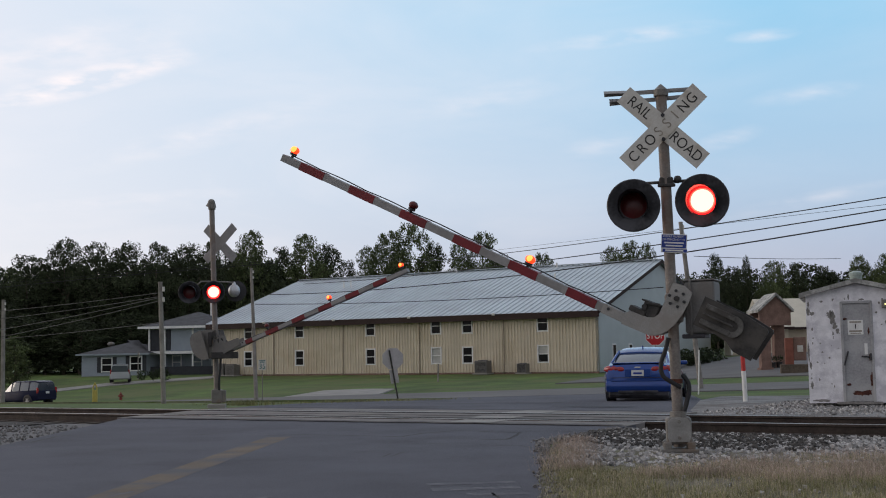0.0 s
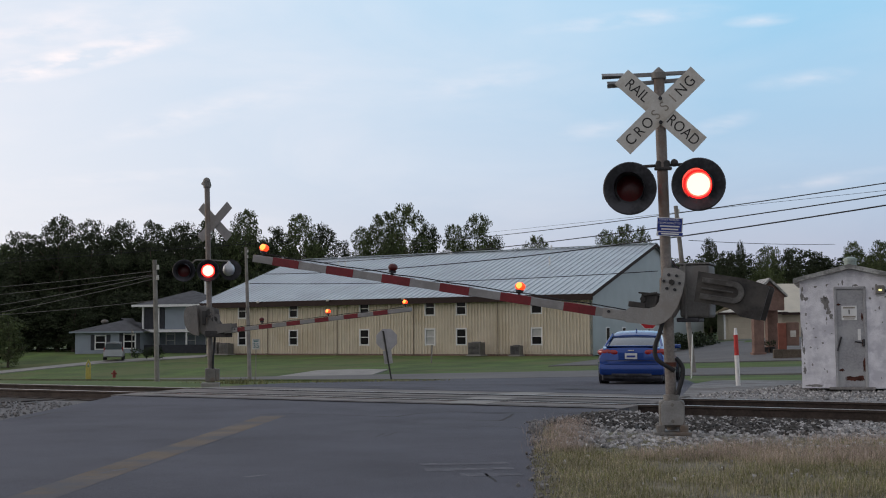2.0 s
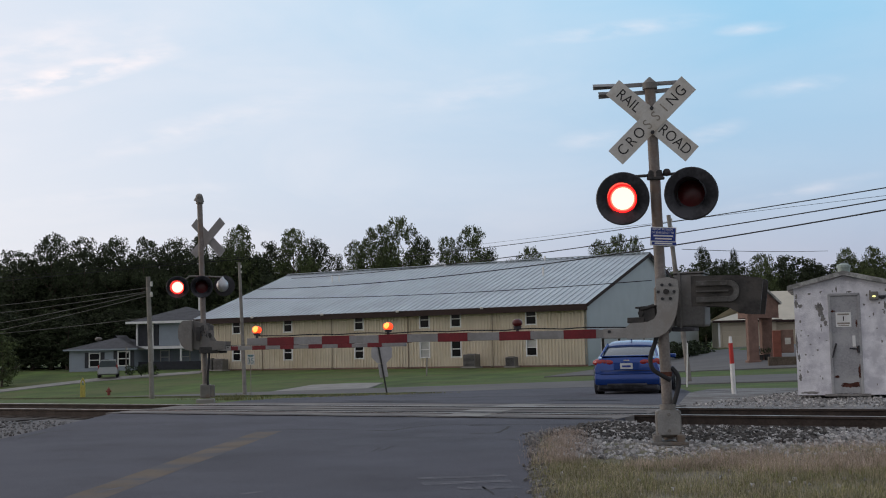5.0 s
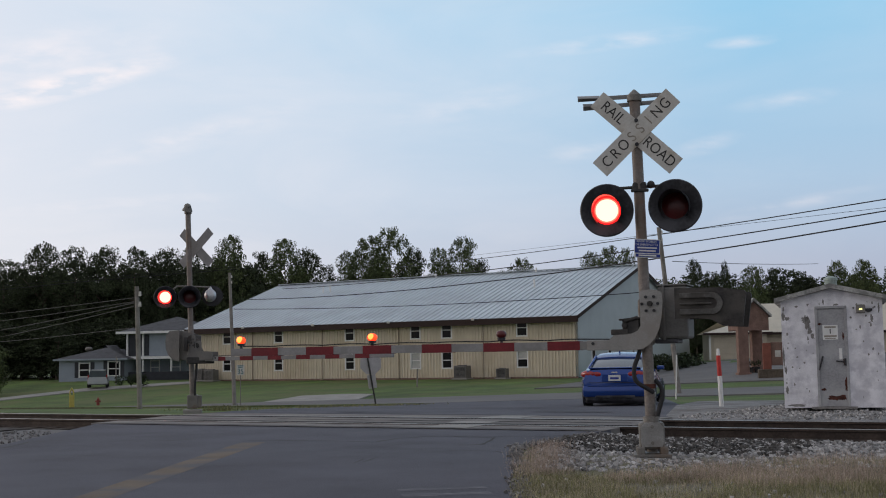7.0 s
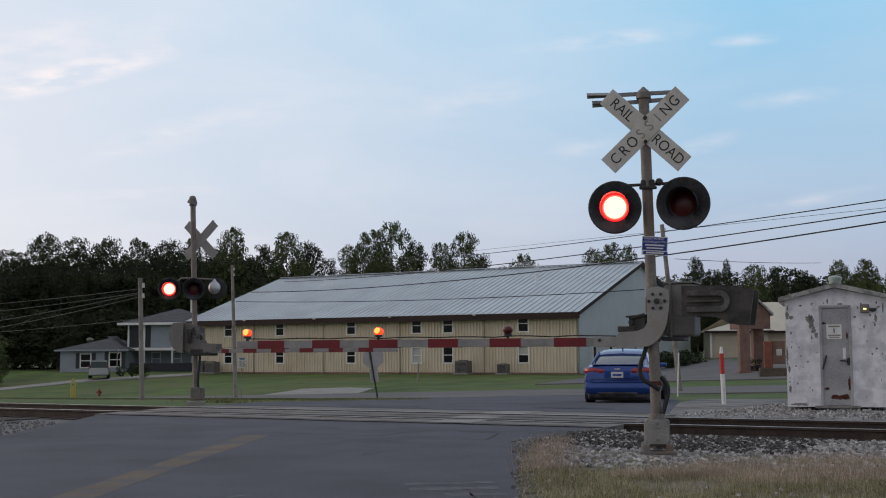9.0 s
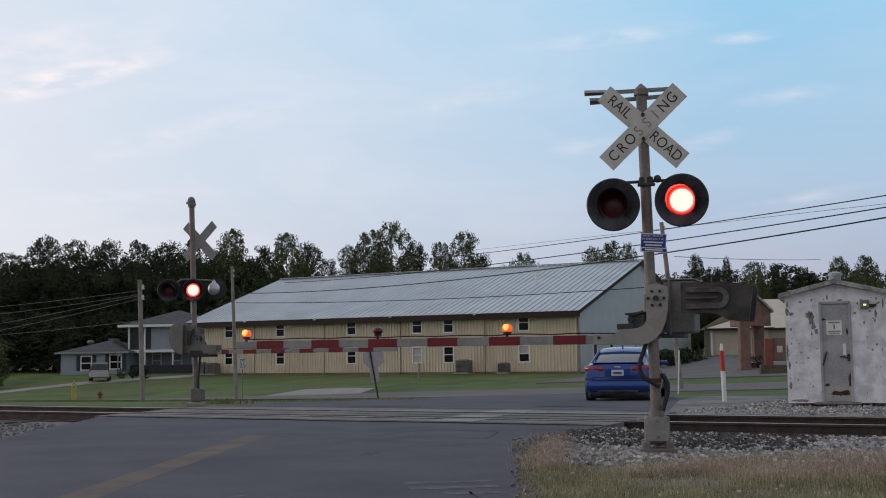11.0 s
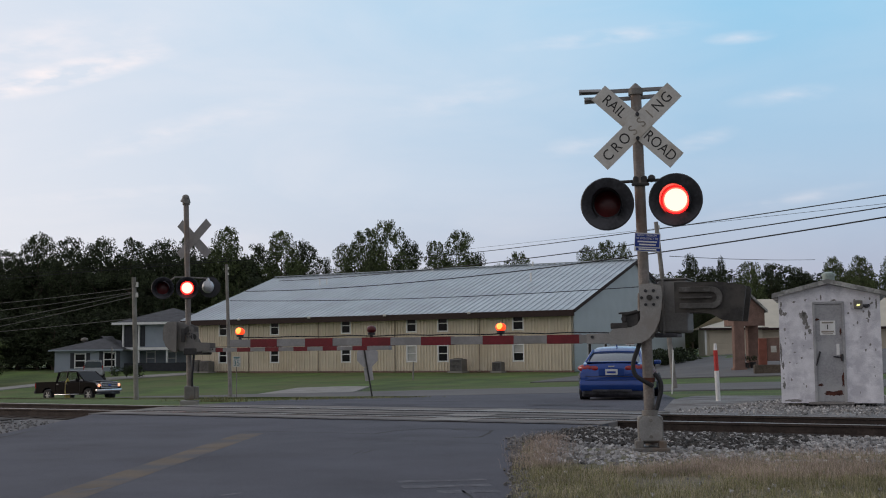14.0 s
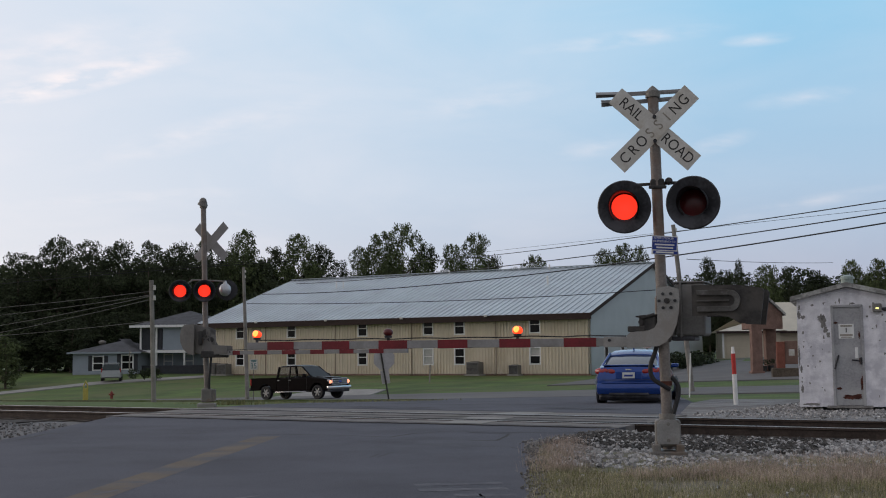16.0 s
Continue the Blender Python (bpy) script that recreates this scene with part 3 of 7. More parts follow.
loft("dry_verge", [(-0.6, -20), (-0.1, 8), (0.3, 12.5), (0.6, 14.5)], [(30, -20), (30, 1), (26, 3.6), (20, 6.5)], M["soil"], 14, 40, 0.0, 0.1, "dry grassy verge beside the road", "verge", zf=lambda x, y: bed(x, y) + 0.045 + 0.012 * noise.noise((x * 2, y * 2, 0)))


def draped_strip(name, p, q, w, material, parent, lift=0.010, jag=0.0, n=24):
    """A narrow painted or cracked line on the road between two places."""
    bm = B()
    p, q = Vector(p), Vector(q)
    d = (q - p).normalized()
    s = Vector((-d.y, d.x))
    last = None
    for i in range(n + 1):
        c = p + (q - p) * i / n
        off = (noise.noise((c.x * 0.9, c.y * 0.9, 3.1)) * 2.0 + noise.noise((c.x * 4, c.y * 4, 1.7))) * jag
        k = w * (0.35 + 0.65 * (0.5 + 0.5 * noise.noise((c.x * 3, c.y * 3, 8)))) if jag else w
        a, b = c + s * (off + k / 2), c + s * (off - k / 2)
        va, vb = (bm.verts.new((v.x, v.y, road_z(v.x, v.y) + lift)) for v in (a, b))
        if last:
            bm.faces.new((last[0], last[1], vb, va))
        last = (va, vb)
    bmesh.ops.recalc_face_normals(bm, faces=bm.faces[:])
    return part(name, bm, material, parent)


draped_strip("centre_line", (-3.38, 2.0), (-2.66, 17.1), 0.36, M["yellow"], road, 0.0054, n=90)
CRACKS = (((-6.14, 16.81), (-6.18, 18.07), (-5.67, 18.33)), ((-4.1, 17.73), (-3.74, 18.02)), ((-2.9, 17.4), (-2.52, 17.5), (-1.49, 17.03), (-0.91, 16.67), (-0.62, 17.31), (-0.22, 17.71), (0.45, 17.55)),
          ((0.18, 15.8), (0.55, 15.82), (0.78, 17.11), (0.2, 17.48)), ((-0.86, 13.5), (-0.73, 14.09)), ((-0.95, 13.4), (-0.88, 13.9)), ((0.21, 9.85), (0.26, 9.29)), ((0.45, 17.55), (1.5, 17.2), (2.2, 17.4)), ((0.1, 15.0), (0.7, 14.7), (0.85, 14.2)))
for line in CRACKS:
    for p, q in zip(line, line[1:]):
        draped_strip("crack", p, q, 0.07 if p[1] > 15 else 0.03, M["crack"], road, 0.0062, 0.02)
for p, q, w in (((-0.35, 10.55), (0.42, 10.7), 0.22), ((-0.3, 10.15), (0.45, 10.25), 0.30), ((0.0, 9.75), (0.5, 9.8), 0.24), ((-1.75, 9.7), (-1.58, 9.86), 0.12), ((-2.96, 10.05), (-2.9, 10.4), 0.07), ((-5.24, 16.4), (-5.14, 16.42), 0.12), ((-0.11, 14.55), (0.13, 14.33), 0.03)):
    draped_strip("stop_line", p, q, w, M["whitepaint"], road, 0.0062, 0.04)
draped_strip("stop_line", plan(-16.2, 46), plan(-13.6, 45.0), 0.35, M["whitepaint"], road, 0.0066)
draped_strip("edge_line", plan(-21.8, 35.5), plan(-19.0, 34.9), 0.22, M["whitepaint"], road, 0.0066)

# a darker ballast strip along and between the rails
for a0, a1, b0 in ((-17.5, -90, 14.6), (-6.5, 60, 16.2)):
    loft("dark_ballast", [plan(a0, b0), plan((a0 + a1) / 2, b0), plan(a1, b0)], [plan(a0, 20.3), plan((a0 + a1) / 2, 20.3), plan(a1, 20.3)], M["darkish"], 20, 8, 0.045, 0.05, "dark ballast between the rails", "ballast", zf=bed)

# the railway: rails, ties and the paved crossing
track = thing("railway_track", I4, "rusty steel rails on dark timber ties in grey ballast", "railway track", kind="structure")


def rail(b0, top):
    prof = [(-0.07, -0.17), (0.07, -0.17), (0.07, -0.158), (0.012, -0.14), (0.012, -0.045), (0.036, -0.035), (0.036, -0.004), (-0.036, -0.004), (-0.036, -0.035), (-0.012, -0.045), (-0.012, -0.14), (-0.07, -0.158)]
    bm = B()
    prof_bm = prism(bm, [(x, z) for x, z in prof], -130, 130)
    ob = part("rail", prof_bm, M["rail"], track)
    ob.matrix_basis = Matrix.Translation((*plan(-10, b0), top)) @ pose(0, 0, 0, 0, 0, 90 - TURN)
    cap = part("rail_head", box(B(), 0.066, 260, 0.008, pose(0, 0, -0.002), 0.002), M["railtop"], ob, "worn bright rail top")
    return ob


rail(17.75, 0.035)
rail(19.185, 0.062)
tie_mesh = finish("tie", box(B(), 0.23, 2.6, 0.17, I4, 0.012), M["tie"])
for i in range(150):
    a = -60 + i * 0.56
    if -17.2 < a < -7.0:
        continue
    t = new("tie", tie_mesh)
    t.parent = track
    t.matrix_basis = Matrix.Translation((*plan(a, 18.47 + random.uniform(-0.03, 0.03)), -0.215)) @ pose(0, 0, 0, 0, 0, -TURN + random.uniform(-1, 1))


def crossing_slab(b0, b1, a0, a1, material, lift, label=""):
    bm = B()
    n = 22
    vs = []
    for i in range(n + 1):
        a = a0 + (a1 - a0) * i / n
        row = []
        for k in range(4):
            b = b0 + (b1 - b0) * k / 3 + (0.02 * noise.noise((a, k, 0)) if k in (0, 3) else 0)
            x, y = plan(a, b)
            row.append(bm.verts.new((x, y, road_z(x, y) + lift)))
        vs.append(row)
    for i in range(n):
        for k in range(3):
            bm.faces.new((vs[i][k], vs[i + 1][k], vs[i + 1][k + 1], vs[i][k + 1]))
    bmesh.ops.recalc_face_normals(bm, faces=bm.faces[:])
    r = bmesh.ops.extrude_edge_only(bm, edges=[e for e in bm.edges if e.is_boundary])
    for v in r["geom"]:
        if isinstance(v, bmesh.types.BMVert):
            v.co.z -= 0.15
    return part("crossing_panel", bm, material, road, label)


crossing_slab(16.95, 17.66, -17.3, -6.7, M["panel"], 0.012, "weathered pale paving beside the rail")
crossing_slab(17.90, 18.48, -17.2, -6.6, M["panel"], 0.018, "weathered pale paving between the rails")
crossing_slab(18.50, 19.08, -17.2, -6.6, M["panel"], 0.020, "weathered pale paving between the rails")
crossing_slab(19.30, 20.5, -17.3, -6.8, M["panel"], 0.014, "weathered pale paving beside the rail")
crossing_slab(17.0, 17.64, -9.9, -9.1, M["concrete"], 0.020, "pale concrete patch")
crossing_slab(17.93, 18.46, -10.0, -9.2, M["concrete"], 0.026, "pale concrete patch")
crossing_slab(19.35, 20.4, -10.1, -9.3, M["concrete"], 0.022, "pale concrete patch")
for p, q, w in ((plan(-17, 16.9), plan(-6.8, 16.93), 0.16), (plan(-14.0, 18.49), plan(-6.8, 18.49), 0.10), (plan(-16, 20.6), plan(-7.0, 20.5), 0.25), (plan(-15.5, 22.5), plan(-13.0, 22.2), 0.3), (plan(-11, 23.5), plan(-9, 23.2), 0.3), (plan(-14, 26), plan(-12, 26.2), 0.3)):
    draped_strip("crack", p, q, w, M["crack"], road, 0.026, 0.035, 40)
for b in (17.80, 19.00):
    crossing_slab(b, b + 0.14, -17.2, -6.6, M["crack"], 0.030, "dark flangeway gap")


# loose stones of the ballast
def stones(name, spots, material, label, rmin, rmax):
    base = np.array([(-1, -1, -1), (1, -1, -1), (1, 1, -1), (-1, 1, -1), (-1, -1, 1), (1, -1, 1), (1, 1, 1), (-1, 1, 1)], float)
    quads = np.array([(0, 3, 2, 1), (4, 5, 6, 7), (0, 1, 5, 4), (1, 2, 6, 5), (2, 3, 7, 6), (3, 0, 4, 7)])
    vs, fs = [], []
    rs = np.random.RandomState(5)
    for i, (x, y, z) in enumerate(spots):
        r = rs.uniform(rmin, rmax)
        p = base * rs.uniform(0.55, 1.0, (8, 3)) * r * np.array([1, 1, 0.75])
        q = Euler(rs.uniform(0, 6.3, 3)).to_matrix()
        p = p @ np.array(q)
        vs.append(p + (x, y, z + r * 0.25))
        fs.append(quads + 8 * i)
    me = bpy.data.meshes.new(name)
    me.from_pydata(np.concatenate(vs).tolist(), [], np.concatenate(fs).tolist())
    me.materials.append(material)
    tagged(new(name, me), label, "gravel", kind="stuff")


def spots_in(n, a0, a1, b0, b1, seed, zf=bed, lift=0.03, keep=None):
    rs = np.random.RandomState(seed)
    res = []
    for _ in range(n):
        a, b = rs.uniform(a0, a1), rs.uniform(b0, b1)
        x, y = plan(a, b)
        if keep is None or keep(x, y):
            res.append((x, y, zf(x, y) + lift))
    return res


off_road = lambda x, y: x > lerp(y, [8, 15.5, 18.3, 21.2, 25.5], [0.5, 1.15, 2.7, 4.1, 5.1]) + 0.1
stones("ballast_stones", spots_in(24000, -7.6, 11, 11.2, 17.55, 1, zf=shoulder_z, keep=off_road), M["stone"], "loose grey and white ballast stones", 0.012, 0.034)
stones("dark_ballast_stones", spots_in(5200, -7.4, -3.2, 13.6, 16.6, 2, zf=shoulder_z, keep=off_road), M["darkstone"], "oily black ballast stones by the signal", 0.014, 0.036)
stones("yard_stones", spots_in(12000, -6.9, 12, 20.4, 33, 3, zf=height, lift=0.015, keep=off_road), M["stone"], "loose grey yard gravel", 0.010, 0.028)
stones("shoulder_stones", spots_in(5000, -30, -14.0, 8, 15.0, 4, keep=lambda x, y: x < lerp(y, [8, 16, 23.5], [-6.6, -6.35, -6.67]) - 0.1), M["gravel"], "loose grey stones at the road edge", 0.010, 0.028)


rs_ = np.random.RandomState(8)
EDGE = [(lerp(y, [6, 8, 15.5, 18.3], [0.45, 0.5, 0.95, 2.5]) + 0.4 * dx, y, 0.0 + (0.012 if dx < 0 else 0.004)) for y, dx in zip(rs_.uniform(7.5, 17.8, 900), rs_.normal(0.18, 0.16, 900))]
VERGE_STONES = [(x, y, bed(x, y) + 0.06) for x, y in zip(rs_.uniform(0.8, 6.0, 70), rs_.uniform(9.0, 12.0, 70))]
stones("verge_stones", VERGE_STONES, M["stone"], "scattered pale stones in the verge grass", 0.008, 0.020)
stones("edge_gravel", EDGE, M["gravel"], "fine grey gravel spilled along the road edge", 0.006, 0.020)


# grass blades
def blades(name, spots, material, label, hmin, hmax, w=0.006, seed=1):
    rs = np.random.RandomState(seed)
    n = len(spots)
    s = np.array(spots)
    h = rs.uniform(hmin, hmax, n)
    az, bend = rs.uniform(0, 6.28, n), rs.uniform(0.1, 1.1, n)
    d = np.stack([np.cos(az), np.sin(az), np.zeros(n)], 1)
    side = np.stack([-np.sin(az), np.cos(az), np.zeros(n)], 1) * w
    up = np.array([0, 0, 1.0])
    mid = s + up * (h * 0.6)[:, None] + d * (h * bend * 0.35)[:, None]
    tip = s + up * (h * (1 - bend * 0.3))[:, None] + d * (h * bend)[:, None]
    v = np.stack([s - side, s + side, mid + side * 0.8, mid - side * 0.8, tip], 1).reshape(-1, 3)
    f = []
    for i in range(n):
        k = 5 * i
        f += [(k, k + 1, k + 2, k + 3), (k + 3, k + 2, k + 4)]
    me = bpy.data.meshes.new(name)
    me.from_pydata(v.tolist(), [], f)
    me.materials.append(material)
    tagged(new(name, me), label, "grass", kind="stuff")


def verge_spots(n, seed, dens, near=(7.6, 16.0), soft=0.22):
    """Places on the grassy verge: from the road's edge to the ballast, thinning out unevenly."""
    rs = np.random.RandomState(seed)
    res = []
    while len(res) < n:
        x, y = rs.uniform(0.45, 9), rs.uniform(*near)
        if x < lerp(y, [7.6, 9.4, 11.65, 13.6, 16.2], [0.44, 0.53, 0.70, 0.92, 1.25]) + abs(rs.normal(0, 0.07)):
            continue
        edge = lerp(x, [0.9, 1.2, 1.27, 1.35, 1.45, 1.7, 2.3, 3.0, 3.7, 9], [15.2, 14.6, 13.0, 11.8, 11.3, 11.4, 11.7, 12.1, 12.4, 12.0])
        if y > edge + rs.normal(0, soft):
            continue
        if noise.noise((x * 1.3, y * 1.3, 5.0)) + 0.45 * noise.noise((x * 5, y * 5, 2)) < dens + rs.uniform(-0.35, 0.35):
            continue
        res.append((x, y, bed(x, y) + 0.045))
    return res


blades("dry_grass", verge_spots(52000, 1, -0.25), M["drygrass"], "low dry straw-coloured grass on the verge", 0.02, 0.10, 0.0014, 1)
blades("green_grass", verge_spots(46000, 2, -0.15), M["greengrass"], "short green grass among dry grass", 0.02, 0.085, 0.0018, 2)
blades("seed_grass", [p for p in verge_spots(30000, 6, -0.1, (10.3, 13.0), 0.3) if p[0] > 2.0 + 0.5 * math.sin(p[1] * 5)], M["seedgrass"], "pale pinkish seeding grass at the verge's back", 0.05, 0.16, 0.0011, 6)


def clump_spots(cx, cy, r, n, seed, zf=height):
    rs = np.random.RandomState(seed)
    return [(x, y, zf(x, y)) for x, y in zip(rs.normal(cx, r, n), rs.normal(cy, r * 0.8, n))]


blades("edge_grass", sum([clump_spots(0.98 + 0.04 * i + 0.06 * math.sin(i * 2.1), 11.6 + 0.36 * i, 0.13, 420, i, bed) for i in range(11)], []), M["seedgrass"], "tuft of tall dry grass at the road edge", 0.05, 0.22, 0.0014, 3)
blades("weed_tufts", sum([clump_spots(-6.2 + 0.75 * i, 30.4 + 0.9 * i + 0.4 * math.sin(i * 3.0), 0.45, 160, 20 + i, lambda x, y: height(x, y) + 0.01) for i in range(8)], []), M["greengrass"], "weeds growing round the far signal base", 0.02, 0.08, 0.007, 4)
blades("base_weeds", clump_spots(-5.5, 29.9, 0.35, 220, 77), M["greengrass"], "taller weeds at the far signal base", 0.05, 0.24, 0.006, 5)

# ---------------------------------------------------------------- crossing signals
BULBS, FADES = [], []
NEAR_BASE, FAR_BASE = pose(2.43, 13.6, 0.0, 0, 0, -7), pose(-6.09, 29.3, 0.0, 0, 0, 8)
NEAR_PIVOT, FAR_PIVOT = Vector((2.452, 13.5, 1.718)), Vector((-6.033, 29.2, 1.642))


def arm_pose(signal, pivot, yaw, angle):
    return signal.matrix_basis.inverted() @ (Matrix.Translation(pivot) @ pose(0, 0, 0, 0, -angle, yaw))


def lens_cap(r, bulge, seg=28):
    """A shallow dome that faces -y."""
    bm = B()
    rings = []
    for k in range(5):
        f = (0.0, 0.14, 0.33, 0.7, 1.0)[k]
        rr, y = r * (1 - f), -bulge * (1 - (1 - f) ** 2)
        if k == 4:
            rings.append([bm.verts.new((0, -bulge, 0))])
        else:
            rings.append([bm.verts.new((rr * math.cos(i * 2 * math.pi / seg), y, rr * math.sin(i * 2 * math.pi / seg))) for i in range(seg)])
    for k in range(3):
        for i in range(seg):
            bm.faces.new((rings[k][i], rings[k][(i + 1) % seg], rings[k + 1][(i + 1) % seg], rings[k + 1][i]))
    for i in range(seg):
        bm.faces.new((rings[3][i], rings[3][(i + 1) % seg], rings[4][0]))
    bmesh.ops.recalc_face_normals(bm, faces=bm.faces[:])
    return bm


def flasher(signal, x, y, z, yaw, which, size=0.61, lens=0.150, tilt=0):
    """A round black target with hood, a dark red lens and a bulb."""
    seg = 40
    bm = B()
    R = size / 2
    prof = [(0.0, 0.05), (R * 0.93, 0.05), (R, 0.03), (R, 0.0), (R * 0.96, -0.012), (lens + 0.02, 0.018), (lens + 0.012, 0.03), (0.0, 0.03)]
    rings = [[bm.verts.new((max(r, 1e-4) * math.cos(i * 2 * math.pi / seg), yy, max(r, 1e-4) * math.sin(i * 2 * math.pi / seg))) for i in range(seg)] for r, yy in prof]
    for a, b in zip(rings, rings[1:]):
        for i in range(seg):
            bm.faces.new((a[i], a[(i + 1) % seg], b[(i + 1) % seg], b[i]))
    bmesh.ops.recalc_face_normals(bm, faces=bm.faces[:])
    head = part("signal_light", bm, M["black"], signal, "round black signal target with hood", True)
    head.matrix_basis = pose(x, y, z, tilt, 0, yaw)
    # hood: a tube open below, longer above
    hb = B()
    n = 30
    for r0, flip in ((lens + 0.022, False), (lens + 0.014, True)):
        prev = None
        for i in range(n + 1):
            t = radians(-50 + 280 * i / n)
            ln = 0.05 + 0.25 * max(0.0, (math.sin(t) + 0.77) / 1.77)
            a = hb.verts.new((r0 * math.cos(t), 0.03, r0 * math.sin(t)))
            b = hb.verts.new((r0 * math.cos(t), -ln, r0 * math.sin(t) - 0.02))
            if prev:
                hb.faces.new((prev[0], a, b, prev[1]) if not flip else (prev[0], prev[1], b, a))
            prev = (a, b)
    part("hood", hb, M["black"], head, "black sheet-metal hood", True)
    part("lens", lens_cap(lens, 0.025), M["lensdark"], head, "dark red unlit lens", True).location = (0, 0.028, 0)
    housing = cyl(B(), 0.16, 0.12, 0.16, pose(0, 0.13, 0, -90), 24)
    part("lamp_housing", housing, M["black"], head, "black lamp housing", True)
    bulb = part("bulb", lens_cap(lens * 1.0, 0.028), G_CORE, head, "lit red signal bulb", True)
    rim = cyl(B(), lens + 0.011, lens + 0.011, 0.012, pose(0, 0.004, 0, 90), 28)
    part_rim = new("bulb_halo", finish("bulb_halo", rim, G_RING, True))
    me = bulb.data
    # one mesh: the white-hot face and a glowing red ring for its halo
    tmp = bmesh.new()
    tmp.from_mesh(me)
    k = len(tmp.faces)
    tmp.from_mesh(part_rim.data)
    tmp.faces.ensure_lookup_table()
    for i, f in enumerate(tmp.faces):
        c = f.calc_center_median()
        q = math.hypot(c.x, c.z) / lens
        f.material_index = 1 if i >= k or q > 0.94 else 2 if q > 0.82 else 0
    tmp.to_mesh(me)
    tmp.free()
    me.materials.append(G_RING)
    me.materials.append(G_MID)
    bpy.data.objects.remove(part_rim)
    # the bulb always glows; for off it is hidden behind the dark lens
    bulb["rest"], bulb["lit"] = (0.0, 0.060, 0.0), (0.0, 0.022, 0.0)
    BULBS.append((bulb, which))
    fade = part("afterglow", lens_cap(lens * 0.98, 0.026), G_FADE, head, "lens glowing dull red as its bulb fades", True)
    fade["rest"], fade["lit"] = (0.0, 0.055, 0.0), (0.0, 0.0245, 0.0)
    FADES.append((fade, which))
    return head


def tube_mesh(pts, r, material, seg=6):
    """One tube along a line of points."""
    bm = B()
    rings = []
    for i, p in enumerate(pts):
        d = (Vector(pts[min(i + 1, len(pts) - 1)]) - Vector(pts[max(i - 1, 0)])).normalized()
        q = d.to_track_quat("Z", "Y")
        rings.append([bm.verts.new(Vector(p) + q @ Vector((r * math.cos(k * 2 * math.pi / seg), r * math.sin(k * 2 * math.pi / seg), 0))) for k in range(seg)])
    for a, b in zip(rings, rings[1:]):
        for k in range(seg):
            bm.faces.new((a[k], a[(k + 1) % seg], b[(k + 1) % seg], b[k]))
    bm.faces.new(rings[0])
    bm.faces.new(rings[-1])
    bmesh.ops.recalc_face_normals(bm, faces=bm.faces[:])
    return finish("tube", bm, material)


def crossbuck(signal, m, front=True):
    """Two crossed blades with lettering, facing -y."""
    L, W = 1.20, 0.23
    for k, (ang, word) in enumerate(((-43, "RAIL ROAD"), (44, "CROSSING"))):
        bm = box(B(), L, 0.006, W, pose(0, -0.010 * k, 0, 0, 0, 0), 0.002)
        blade = part("crossbuck_blade", bm, M["sign"] if front else M["signback"], signal, "white lettered crossbuck blade" if front else "bare metal back of a crossbuck blade")
        blade.matrix_basis = m @ pose(0, 0, 0, 0, -ang, 0)
        if not front:
            continue
        fy = -0.010 * k - 0.0042
        if k == 0:
            letters("RAIL", 0.175, pose(-0.355, fy, -0.002), M["letter"], blade, depth=0.001, squeeze=0.88)
            letters("ROAD", 0.175, pose(0.345, fy, -0.002), M["letter"], blade, depth=0.001, squeeze=0.88)
        else:
            for i, ch in enumerate("CROSSING"):
                letters(ch, 0.175, pose(-0.475 + 0.1345 * i, fy, -0.002), M["fadedletter"] if i in (3, 4, 5) else M["letter"], blade, depth=0.001, squeeze=0.9)
    for dz in (0.14, -0.14):
        bm = cyl(B(), 0.022, 0.022, 0.03, m @ pose(0, -0.02, dz, 90), 12)
        part("bolt", bm, M["black"], signal)


def arm_lamp(arm, s, z, y, steady, which="", flipy=1):
    """A red lantern on top of the arm."""
    body = cyl(B(), 0.045, 0.05, 0.03, pose(0, 0, -0.055), 14)
    box(body, 0.03, 0.03, 0.05, pose(0, 0, -0.085), 0.004)
    lamp = part("arm_lamp", body, M["black"], arm, "black lantern base on the gate arm", True)
    lamp.location = (s, y, z)
    bm = ball(B(), 0.062, Matrix.Diagonal((1, 1, 0.8, 1)), 16, 10)
    if steady:
        part("lens", bm, G_ARM, lamp, "lit red lantern lens", True)
        part("bulb", ball(B(), 0.043, pose(0.0, 0.030 * flipy, 0.008)), G_ARMHOT, lamp, "glowing orange bulb", True)
    else:
        part("lens", bm, M["armlens"], lamp, "dark red unlit lantern lens", True)
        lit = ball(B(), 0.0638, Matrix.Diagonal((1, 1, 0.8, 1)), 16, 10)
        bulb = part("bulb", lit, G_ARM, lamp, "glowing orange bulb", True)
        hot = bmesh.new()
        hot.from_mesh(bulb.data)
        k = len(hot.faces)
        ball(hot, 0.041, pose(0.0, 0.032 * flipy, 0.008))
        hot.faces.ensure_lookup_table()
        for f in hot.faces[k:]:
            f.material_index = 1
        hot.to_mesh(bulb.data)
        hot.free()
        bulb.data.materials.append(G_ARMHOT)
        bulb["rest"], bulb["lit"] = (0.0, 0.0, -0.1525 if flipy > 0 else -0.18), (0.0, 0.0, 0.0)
        # the bulb always glows; for off it is hidden down in the hollow arm
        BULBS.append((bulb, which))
    return lamp


